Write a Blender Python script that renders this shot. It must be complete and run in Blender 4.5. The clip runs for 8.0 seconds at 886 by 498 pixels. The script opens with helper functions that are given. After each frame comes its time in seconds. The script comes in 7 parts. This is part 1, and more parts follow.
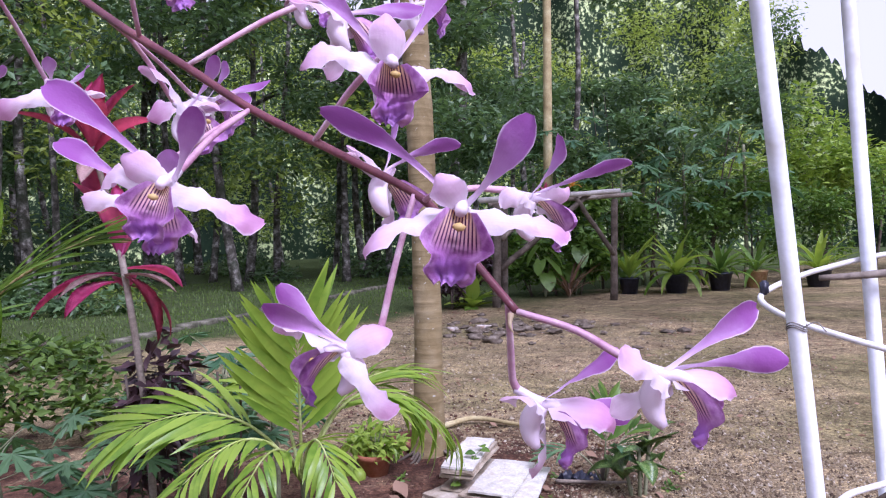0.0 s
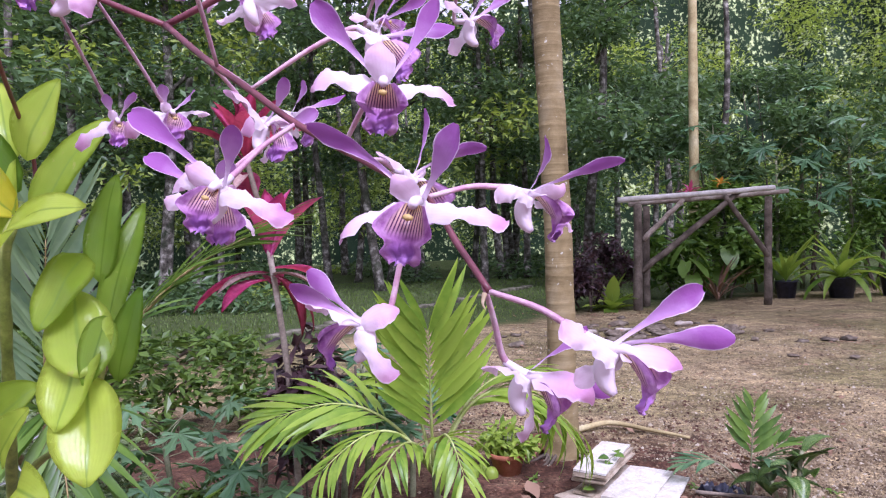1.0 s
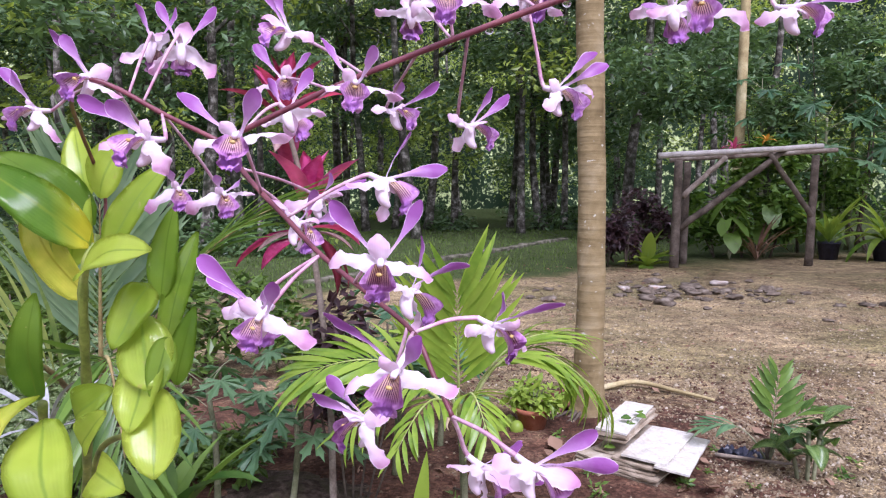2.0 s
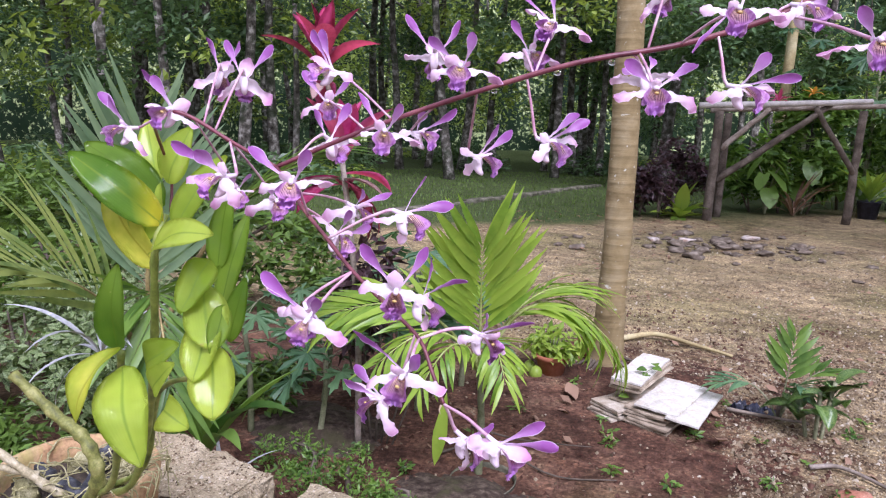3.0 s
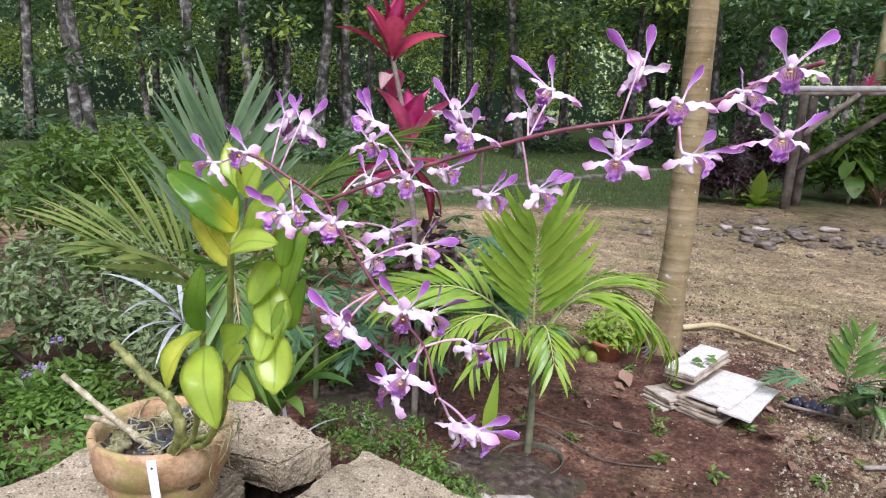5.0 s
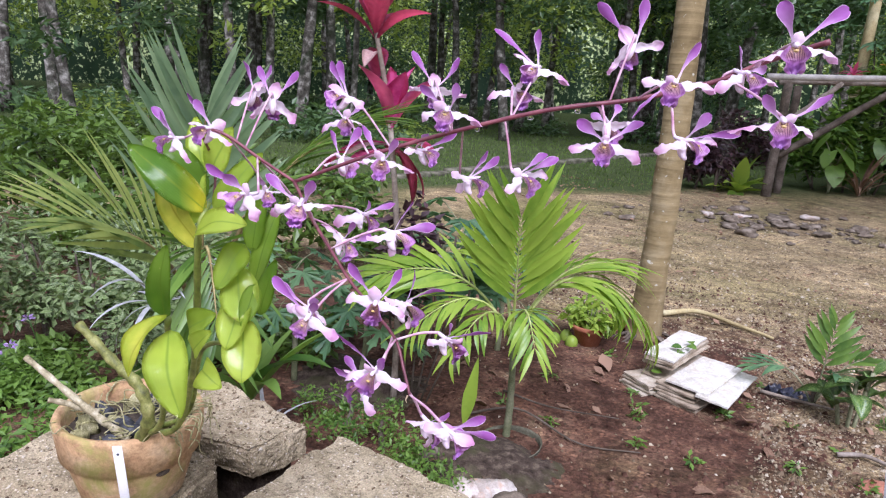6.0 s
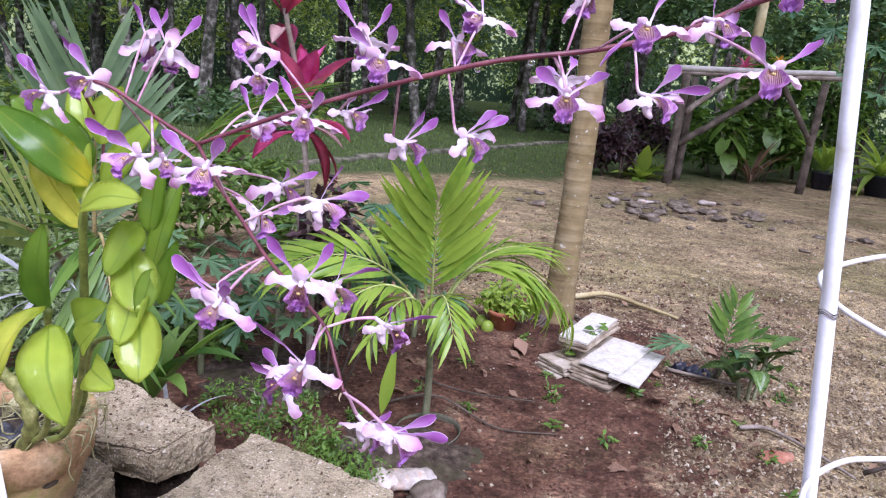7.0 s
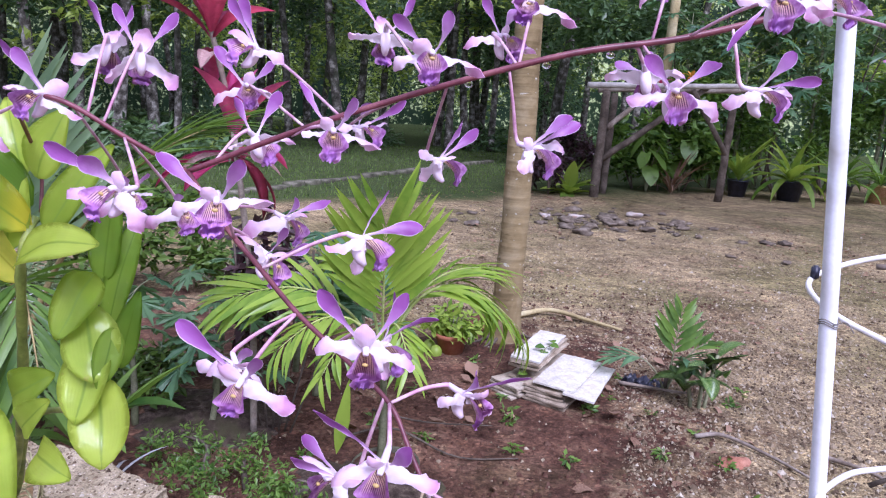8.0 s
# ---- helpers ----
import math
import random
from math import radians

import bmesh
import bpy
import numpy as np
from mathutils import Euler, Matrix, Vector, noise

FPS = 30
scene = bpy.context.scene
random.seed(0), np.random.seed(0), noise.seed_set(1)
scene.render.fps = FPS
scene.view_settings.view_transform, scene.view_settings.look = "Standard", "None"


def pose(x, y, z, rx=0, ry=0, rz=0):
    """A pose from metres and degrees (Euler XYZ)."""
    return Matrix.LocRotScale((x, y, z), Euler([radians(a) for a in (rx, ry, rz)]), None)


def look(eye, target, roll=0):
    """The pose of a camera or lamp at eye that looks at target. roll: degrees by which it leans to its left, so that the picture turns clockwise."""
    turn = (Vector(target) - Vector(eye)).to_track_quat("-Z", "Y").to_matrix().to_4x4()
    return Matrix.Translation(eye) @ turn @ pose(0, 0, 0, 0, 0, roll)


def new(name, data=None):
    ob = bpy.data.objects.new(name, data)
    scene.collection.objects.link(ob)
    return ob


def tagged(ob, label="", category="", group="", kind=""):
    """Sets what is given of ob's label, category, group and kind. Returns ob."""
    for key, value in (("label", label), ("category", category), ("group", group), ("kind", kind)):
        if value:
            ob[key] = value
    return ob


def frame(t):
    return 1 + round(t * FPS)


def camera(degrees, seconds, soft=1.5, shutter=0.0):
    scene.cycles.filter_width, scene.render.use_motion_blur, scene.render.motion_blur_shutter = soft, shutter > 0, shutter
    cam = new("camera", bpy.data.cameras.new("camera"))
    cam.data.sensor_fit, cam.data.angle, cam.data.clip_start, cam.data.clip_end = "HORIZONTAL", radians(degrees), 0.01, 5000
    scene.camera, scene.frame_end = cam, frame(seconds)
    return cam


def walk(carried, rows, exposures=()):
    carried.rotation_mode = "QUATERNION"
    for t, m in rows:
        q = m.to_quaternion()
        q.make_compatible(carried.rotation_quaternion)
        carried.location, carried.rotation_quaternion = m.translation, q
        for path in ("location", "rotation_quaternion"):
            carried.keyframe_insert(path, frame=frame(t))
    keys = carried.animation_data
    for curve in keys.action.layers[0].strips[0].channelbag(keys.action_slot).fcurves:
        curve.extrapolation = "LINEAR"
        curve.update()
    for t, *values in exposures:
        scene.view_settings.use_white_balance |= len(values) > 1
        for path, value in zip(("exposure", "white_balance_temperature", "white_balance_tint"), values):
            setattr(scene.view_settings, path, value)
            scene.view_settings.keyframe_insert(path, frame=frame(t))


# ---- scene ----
cam = camera(64.9, 8.0, 1.2)
# seconds, x, y, z, turn to the left, tilt, lean
ROWS = [
    (0.0, 0.0002, -0.0001, 1.5316, 0.00, -1.41, 1.67),
    (0.5, 0.0256, -0.0109, 1.5227, 6.14, -1.35, 2.21),
    (1.0, 0.0478, -0.0279, 1.5270, 11.42, -0.93, 1.99),
    (1.5, 0.0760, -0.0662, 1.5728, 14.51, -3.69, 0.26),
    (1.7, 0.0825, -0.0798, 1.5880, 14.59, -4.28, 0.50),
    (2.8, 0.1161, -0.1669, 1.6638, 15.79, -9.26, -0.90),
    (3.0, 0.1308, -0.1903, 1.6745, 17.41, -10.29, -1.70),
    (3.5, 0.1805, -0.2453, 1.6893, 23.29, -11.02, -2.20),
    (4.0, 0.2009, -0.2788, 1.7101, 23.12, -12.58, -3.06),
    (4.5, 0.2160, -0.2935, 1.7431, 23.37, -12.19, -2.60),
    (6.0, 0.2062, -0.2500, 1.7388, 22.21, -13.89, -3.84),
    (6.5, 0.1929, -0.2200, 1.7190, 18.21, -14.56, -5.26),
    (7.0, 0.1647, -0.1879, 1.7083, 15.01, -14.37, -5.03),
    (7.5, 0.1180, -0.1562, 1.7029, 14.37, -12.11, -3.75),
    (8.0, 0.0609, -0.1066, 1.6881, 8.69, -12.07, -3.30),
]
walk(cam, [(t, pose(x, y, z, 90 + tilt, lean, turn)) for t, x, y, z, turn, tilt, lean in ROWS],
     [(0.0, 0.60, 5150, 37), (1.0, 0.72, 5250, 38), (1.5, 0.78, 5350, 35), (3.0, 0.74, 5350, 30), (4.5, 0.74, 5380, 24), (6.5, 0.72, 5300, 28), (8.0, 0.66, 5050, 35)])

# ---- light: hazy morning sun from the open side, sky above ----
SUN_UP, SUN_FROM = 50.0, 148.0  # height; compass bearing of the sun, clockwise from +y
world = bpy.data.worlds.new("sky")
scene.world = world
world.use_nodes = True
sky = world.node_tree.nodes.new("ShaderNodeTexSky")
sky.sky_type, sky.sun_disc = "NISHITA", False
sky.sun_elevation, sky.sun_rotation = radians(SUN_UP), radians(SUN_FROM)
sky.air_density, sky.dust_density = 1.0, 6.0
back = world.node_tree.nodes["Background"]
back.inputs["Strength"].default_value = 0.050
haze = world.node_tree.nodes.new("ShaderNodeMix")  # thin white cloud over the blue
haze.data_type = "RGBA"
haze.inputs[0].default_value = 0.72
haze.inputs[7].default_value = (17.0, 16.4, 15.2, 1)
world.node_tree.links.new(sky.outputs[0], haze.inputs[6])
world.node_tree.links.new(haze.outputs[2], back.inputs["Color"])
sun = new("sun", bpy.data.lights.new("sun", "SUN"))
sun.data.energy, sun.data.angle, sun.data.color = 3.2, radians(26.0), (1.0, 0.95, 0.87)
sun_way = Vector((math.sin(radians(SUN_FROM)) * math.cos(radians(SUN_UP)), math.cos(radians(SUN_FROM)) * math.cos(radians(SUN_UP)), math.sin(radians(SUN_UP))))
sun.matrix_world = look(sun_way * 30, (0, 0, 0))


# ---- materials ----
def material(name, rough=0.6, spec=0.4):
    m = bpy.data.materials.new(name)
    m.use_nodes = True
    b = m.node_tree.nodes["Principled BSDF"]
    b.inputs["Roughness"].default_value = rough
    b.inputs["Specular IOR Level"].default_value = spec
    return m, m.node_tree.nodes, m.node_tree.links, b


def ramp_node(nodes, stops, ease="LINEAR"):
    r = nodes.new("ShaderNodeValToRGB")
    r.color_ramp.interpolation = ease
    e = r.color_ramp.elements
    while len(e) < len(stops):
        e.new(0.5)
    for k, (at, col) in enumerate(stops):
        e[k].position, e[k].color = at, (*col, 1)
    return r


def noise_node(nodes, links, coord, size, detail=4.0, rough=0.55, warp=0.0):
    n = nodes.new("ShaderNodeTexNoise")
    n.inputs["Scale"].default_value = size
    n.inputs["Detail"].default_value = detail
    n.inputs["Roughness"].default_value = rough
    n.inputs["Distortion"].default_value = warp
    if coord is not None:
        links.new(coord, n.inputs["Vector"])
    return n


def mix_node(nodes, links, fac, a, b, mode="MIX"):
    m = nodes.new("ShaderNodeMix")
    m.data_type, m.blend_type = "RGBA", mode
    for sock, val in ((m.inputs[0], fac), (m.inputs[6], a), (m.inputs[7], b)):
        if isinstance(val, (int, float)):
            sock.default_value = val
        elif isinstance(val, tuple):
            sock.default_value = (*val, 1)
        else:
            links.new(val, sock)
    return m.outputs[2]


def bump_node(nodes, links, height, strength, depth, target, chain=None):
    b = nodes.new("ShaderNodeBump")
    b.inputs["Strength"].default_value = strength
    b.inputs["Distance"].default_value = depth
    links.new(height, b.inputs["Height"])
    if chain is not None:
        links.new(chain, b.inputs["Normal"])
    links.new(b.outputs[0], target.inputs["Normal"])
    return b.outputs[0]


def grainy(name, dark, mid, light, size, rough=0.85, fine=None, bump=0.4, depth=0.004, spec=0.3, spread=0.12, coords="Object", stain=None, stain_size=2.0):
    """A mineral or wooden surface: three tones in coarse patches, fine grain on top, relief of both."""
    m, nodes, links, b = material(name, rough, spec)
    tex = nodes.new("ShaderNodeTexCoord")
    co = tex.outputs[coords]
    a = noise_node(nodes, links, co, size, 6, 0.6)
    r = ramp_node(nodes, [(0.32, dark), (0.5, mid), (0.68, light)])
    links.new(a.outputs[0], r.inputs[0])
    f = noise_node(nodes, links, co, fine or size * 14, 4, 0.7)
    fr = ramp_node(nodes, [(0.3, (1 - 3 * spread,) * 3), (0.7, (1 + 2 * spread,) * 3)])
    links.new(f.outputs[0], fr.inputs[0])
    col = mix_node(nodes, links, 1.0, r.outputs[0], fr.outputs[0], "MULTIPLY")
    info = nodes.new("ShaderNodeObjectInfo")
    vr = ramp_node(nodes, [(0.0, (0.82,) * 3), (1.0, (1.15,) * 3)])
    links.new(info.outputs["Random"], vr.inputs[0])
    col = mix_node(nodes, links, 1.0, col, vr.outputs[0], "MULTIPLY")
    if stain:
        s = noise_node(nodes, links, co, stain_size, 5, 0.65, 0.6)
        sr = ramp_node(nodes, [(0.5, (0, 0, 0)), (0.66, (1, 1, 1))])
        links.new(s.outputs[0], sr.inputs[0])
        col = mix_node(nodes, links, sr.outputs[0], col, stain)
    links.new(col, b.inputs["Base Color"])
    n = bump_node(nodes, links, f.outputs[0], bump, depth * 0.5, b)
    bump_node(nodes, links, a.outputs[0], bump, depth, b, n)
    return m


def leafy(name, dark, light, rough=0.42, glow=0.35, rib=None, spots=None, size=9.0, vary=0.35, spec=0.45, along=None):
    """A leaf: two tones, variation from leaf to leaf, light passing through it."""
    m, nodes, links, b = material(name, rough, spec)
    tex = nodes.new("ShaderNodeTexCoord")
    info = nodes.new("ShaderNodeObjectInfo")
    geo = nodes.new("ShaderNodeNewGeometry")
    a = noise_node(nodes, links, tex.outputs["Object"], size, 3)
    add = nodes.new("ShaderNodeMath")
    add.operation = "ADD"
    links.new(info.outputs["Random"], add.inputs[0])
    links.new(geo.outputs["Random Per Island"], add.inputs[1])
    fr = nodes.new("ShaderNodeMath")
    fr.operation = "FRACT"
    links.new(add.outputs[0], fr.inputs[0])
    s = nodes.new("ShaderNodeMath")
    s.operation = "MULTIPLY_ADD"
    links.new(fr.outputs[0], s.inputs[0])
    s.inputs[1].default_value = vary
    links.new(a.outputs[0], s.inputs[2])
    r = ramp_node(nodes, [(0.35, dark), (0.85, light)])
    links.new(s.outputs[0], r.inputs[0])
    col = r.outputs[0]
    if spots:
        v = noise_node(nodes, links, tex.outputs["Object"], size * 6, 2)
        vr = ramp_node(nodes, [(0.5, (0, 0, 0)), (0.58, (1, 1, 1))])
        links.new(v.outputs[0], vr.inputs[0])
        col = mix_node(nodes, links, vr.outputs[0], col, spots)
    if along:
        sep = nodes.new("ShaderNodeSeparateXYZ")
        links.new(tex.outputs["Object"], sep.inputs[0])
        mr = nodes.new("ShaderNodeMapRange")
        mr.inputs[1].default_value, mr.inputs[2].default_value = along[0], along[1]
        links.new(sep.outputs[1], mr.inputs[0])
        col = mix_node(nodes, links, mr.outputs[0], col, along[2])
    if rib:
        sp = nodes.new("ShaderNodeSeparateXYZ")
        links.new(tex.outputs["UV"], sp.inputs[0])
        rr = ramp_node(nodes, [(0.455, (0, 0, 0)), (0.492, (0.8,) * 3), (0.508, (0.8,) * 3), (0.545, (0, 0, 0))])
        links.new(sp.outputs[0], rr.inputs[0])
        col = mix_node(nodes, links, rr.outputs[0], col, rib)
        fl = noise_node(nodes, links, tex.outputs["Object"], 70, 4, 0.7)
        fr2 = ramp_node(nodes, [(0.66, (0, 0, 0)), (0.74, (0.55,) * 3)])
        links.new(fl.outputs[0], fr2.inputs[0])
        col = mix_node(nodes, links, fr2.outputs[0], col, (0.60, 0.56, 0.20))
        wv = nodes.new("ShaderNodeMath")
        wv.operation = "MULTIPLY"
        links.new(sp.outputs[0], wv.inputs[0])
        wv.inputs[1].default_value = 95.0
        sn = nodes.new("ShaderNodeMath")
        sn.operation = "SINE"
        links.new(wv.outputs[0], sn.inputs[0])
        bump_node(nodes, links, sn.outputs[0], 0.06, 0.001, b)
    links.new(col, b.inputs["Base Color"])
    if not rib:
        bump_node(nodes, links, a.outputs[0], 0.25, 0.003, b)
    t = nodes.new("ShaderNodeBsdfTranslucent")
    links.new(mix_node(nodes, links, 1.0, col, (1.0, 1.0, 0.55), "MULTIPLY"), t.inputs["Color"])
    mx = nodes.new("ShaderNodeMixShader")
    mx.inputs[0].default_value = glow
    links.new(b.outputs[0], mx.inputs[1])
    links.new(t.outputs[0], mx.inputs[2])
    links.new(mx.outputs[0], nodes["Material Output"].inputs["Surface"])
    return m


def petal_stuff(name, stops, reach, glow=0.3, rough=0.45, edge=None):
    """A flower's petal: colours that run out from the flower's heart, faint veins, light passing through."""
    m, nodes, links, b = material(name, rough, 0.35)
    tex = nodes.new("ShaderNodeTexCoord")
    info = nodes.new("ShaderNodeObjectInfo")
    ln = nodes.new("ShaderNodeVectorMath")
    ln.operation = "LENGTH"
    links.new(tex.outputs["Object"], ln.inputs[0])
    mr = nodes.new("ShaderNodeMapRange")
    mr.inputs[2].default_value = reach
    links.new(ln.outputs["Value"], mr.inputs[0])
    n = noise_node(nodes, links, tex.outputs["Object"], 260, 3)
    ad = nodes.new("ShaderNodeMath")
    ad.operation = "MULTIPLY_ADD"
    links.new(n.outputs[0], ad.inputs[0])
    ad.inputs[1].default_value = 0.22
    links.new(mr.outputs[0], ad.inputs[2])
    sb = nodes.new("ShaderNodeMath")
    sb.operation = "SUBTRACT"
    links.new(ad.outputs[0], sb.inputs[0])
    sb.inputs[1].default_value = 0.11
    r = ramp_node(nodes, stops)
    links.new(sb.outputs[0], r.inputs[0])
    vr = ramp_node(nodes, [(0.0, (0.95, 0.93, 0.96)), (1.0, (1.05, 1.04, 1.05))])
    links.new(info.outputs["Random"], vr.inputs[0])
    col = mix_node(nodes, links, 1.0, r.outputs[0], vr.outputs[0], "MULTIPLY")
    # fine veins along the petal and a pale rim
    sep = nodes.new("ShaderNodeSeparateXYZ")
    links.new(tex.outputs["UV"], sep.inputs[0])
    wv = nodes.new("ShaderNodeMath")
    wv.operation = "MULTIPLY_ADD"
    links.new(sep.outputs[0], wv.inputs[0])
    wv.inputs[1].default_value = 58.0
    links.new(n.outputs[0], wv.inputs[2])
    sn = nodes.new("ShaderNodeMath")
    sn.operation = "SINE"
    links.new(wv.outputs[0], sn.inputs[0])
    vn = ramp_node(nodes, [(0.0, (1.0, 1.0, 1.0)), (1.0, (0.985, 0.965, 0.985))])
    links.new(sn.outputs[0], vn.inputs[0])
    col = mix_node(nodes, links, 1.0, col, vn.outputs[0], "MULTIPLY")
    rim = ramp_node(nodes, [(0.0, (0.75,) * 3), (0.06, (0.0,) * 3), (0.94, (0.0,) * 3), (1.0, (0.75,) * 3)])
    links.new(sep.outputs[0], rim.inputs[0])
    col = mix_node(nodes, links, rim.outputs[0], col, (0.86, 0.76, 0.87))
    links.new(col, b.inputs["Base Color"])
    w = noise_node(nodes, links, tex.outputs["Object"], 900, 2)
    bump_node(nodes, links, w.outputs[0], 0.25, 0.0006, b)
    t = nodes.new("ShaderNodeBsdfTranslucent")
    links.new(col, t.inputs["Color"])
    mx = nodes.new("ShaderNodeMixShader")
    mx.inputs[0].default_value = glow
    links.new(b.outputs[0], mx.inputs[1])
    links.new(t.outputs[0], mx.inputs[2])
    links.new(mx.outputs[0], nodes["Material Output"].inputs["Surface"])
    return m


def lip_stuff():
    """The flower's lip: pale throat with dark purple stripes, violet ruffled tip."""
    m, nodes, links, b = material("orchid_lip", 0.4, 0.4)
    tex = nodes.new("ShaderNodeTexCoord")
    sep = nodes.new("ShaderNodeSeparateXYZ")
    links.new(tex.outputs["Object"], sep.inputs[0])
    uvs = nodes.new("ShaderNodeSeparateXYZ")
    links.new(tex.outputs["UV"], uvs.inputs[0])
    # stripes fan out from the throat
    dv = nodes.new("ShaderNodeMath")
    dv.operation = "SUBTRACT"
    dv.inputs[0].default_value = 0.016
    links.new(sep.outputs[2], dv.inputs[1])
    an = nodes.new("ShaderNodeMath")
    an.operation = "DIVIDE"
    links.new(sep.outputs[0], an.inputs[0])
    links.new(dv.outputs[0], an.inputs[1])
    sc = nodes.new("ShaderNodeMath")
    sc.operation = "MULTIPLY"
    links.new(an.outputs[0], sc.inputs[0])
    sc.inputs[1].default_value = 190.0
    sn = nodes.new("ShaderNodeMath")
    sn.operation = "SINE"
    links.new(sc.outputs[0], sn.inputs[0])
    st = ramp_node(nodes, [(0.10, (0, 0, 0)), (0.45, (1, 1, 1))])
    links.new(sn.outputs[0], st.inputs[0])
    # where along the lip
    mr = nodes.new("ShaderNodeMapRange")
    mr.inputs[1].default_value, mr.inputs[2].default_value = 0.0, -0.0155
    links.new(sep.outputs[2], mr.inputs[0])
    ground = ramp_node(nodes, [(0.0, (0.80, 0.60, 0.26)), (0.14, (0.76, 0.58, 0.42)), (0.42, (0.62, 0.38, 0.44)), (0.58, (0.46, 0.20, 0.47)), (0.74, (0.44, 0.19, 0.54)), (1.0, (0.54, 0.30, 0.66))])
    links.new(mr.outputs[0], ground.inputs[0])
    keep = ramp_node(nodes, [(0.08, (1.0,) * 3), (0.45, (0.95,) * 3), (0.62, (0.0,) * 3)])
    links.new(mr.outputs[0], keep.inputs[0])
    fac = mix_node(nodes, links, 1.0, st.outputs[0], keep.outputs[0], "MULTIPLY")
    inner = ramp_node(nodes, [(0.14, (0.0,) * 3), (0.22, (1.0,) * 3), (0.78, (1.0,) * 3), (0.86, (0.0,) * 3)])
    links.new(uvs.outputs[0], inner.inputs[0])
    fac = mix_node(nodes, links, 1.0, fac, inner.outputs[0], "MULTIPLY")
    n = noise_node(nodes, links, tex.outputs["Object"], 420, 3)
    tone = ramp_node(nodes, [(0.35, (0.42, 0.17, 0.44)), (0.65, (0.62, 0.36, 0.63))])
    links.new(n.outputs[0], tone.inputs[0])
    base = mix_node(nodes, links, inner.outputs[0], tone.outputs[0], ground.outputs[0])
    col = mix_node(nodes, links, fac, base, (0.10, 0.015, 0.11))
    links.new(col, b.inputs["Base Color"])
    bump_node(nodes, links, n.outputs[0], 0.4, 0.001, b)
    t = nodes.new("ShaderNodeBsdfTranslucent")
    links.new(col, t.inputs["Color"])
    mx = nodes.new("ShaderNodeMixShader")
    mx.inputs[0].default_value = 0.2
    links.new(b.outputs[0], mx.inputs[1])
    links.new(t.outputs[0], mx.inputs[2])
    links.new(mx.outputs[0], nodes["Material Output"].inputs["Surface"])
    return m


def soil_stuff():
    """Trodden red-brown earth, pale gravel and thin moss, in patches of their own shape."""
    m, nodes, links, b = material("earth", 0.92, 0.15)
    tex = nodes.new("ShaderNodeTexCoord")
    co = tex.outputs["Object"]
    big = noise_node(nodes, links, co, 0.42, 5, 0.6, 0.8)
    mid = noise_node(nodes, links, co, 3.2, 6, 0.68, 0.4)
    fine = noise_node(nodes, links, co, 42, 5, 0.7)
    grit = nodes.new("ShaderNodeTexVoronoi")
    grit.inputs["Scale"].default_value = 95
    links.new(co, grit.inputs["Vector"])
    earth = ramp_node(nodes, [(0.3, (0.034, 0.018, 0.013)), (0.48, (0.094, 0.051, 0.035)), (0.72, (0.19, 0.12, 0.083))])
    links.new(mid.outputs[0], earth.inputs[0])
    gravel = ramp_node(nodes, [(0.0, (0.56, 0.50, 0.33)), (0.35, (0.36, 0.305, 0.185)), (0.8, (0.165, 0.128, 0.072))])
    links.new(grit.outputs["Distance"], gravel.inputs[0])
    # red bed round the palms, sandy yard further off
    sep = nodes.new("ShaderNodeSeparateXYZ")
    links.new(co, sep.inputs[0])
    far = nodes.new("ShaderNodeMapRange")
    far.inputs[1].default_value, far.inputs[2].default_value = 0.1, 1.7
    links.new(sep.outputs[0], far.inputs[0])
    far2 = nodes.new("ShaderNodeMapRange")
    far2.inputs[1].default_value, far2.inputs[2].default_value = 4.2, 6.0
    links.new(sep.outputs[1], far2.inputs[0])
    mx = nodes.new("ShaderNodeMath")
    mx.operation = "MAXIMUM"
    links.new(far.outputs[0], mx.inputs[0])
    links.new(far2.outputs[0], mx.inputs[1])
    ad = nodes.new("ShaderNodeMath")
    ad.operation = "MULTIPLY_ADD"
    links.new(mx.outputs[0], ad.inputs[0])
    ad.inputs[1].default_value = 0.34
    links.new(mid.outputs[0], ad.inputs[2])
    gr = ramp_node(nodes, [(0.60, (0, 0, 0)), (0.78, (0.88,) * 3)])
    links.new(ad.outputs[0], gr.inputs[0])
    col = mix_node(nodes, links, gr.outputs[0], earth.outputs[0], gravel.outputs[0])
    moss = ramp_node(nodes, [(0.57, (0, 0, 0)), (0.72, (0.7,) * 3)])
    far3 = nodes.new("ShaderNodeMath")
    far3.operation = "MULTIPLY_ADD"
    links.new(mx.outputs[0], far3.inputs[0])
    far3.inputs[1].default_value = 0.14
    links.new(big.outputs[0], far3.inputs[2])
    links.new(far3.outputs[0], moss.inputs[0])
    mg = mix_node(nodes, links, fine.outputs[0], (0.075, 0.085, 0.03), (0.20, 0.18, 0.085))
    col = mix_node(nodes, links, moss.outputs[0], col, mg)
    # damp darker streaks and pale dry crust
    mp = nodes.new("ShaderNodeMapping")
    mp.inputs["Scale"].default_value = (0.85, 1.1, 1)
    links.new(co, mp.inputs["Vector"])
    damp = noise_node(nodes, links, mp.outputs[0], 1.1, 8, 0.74, 0.3)
    dr = ramp_node(nodes, [(0.36, (0.60, 0.53, 0.49)), (0.5, (0.98, 0.94, 0.90)), (0.63, (1.38, 1.31, 1.22))])
    links.new(damp.outputs[0], dr.inputs[0])
    col = mix_node(nodes, links, 1.0, col, dr.outputs[0], "MULTIPLY")
    pat = noise_node(nodes, links, co, 6.0, 9, 0.72, 0.2)
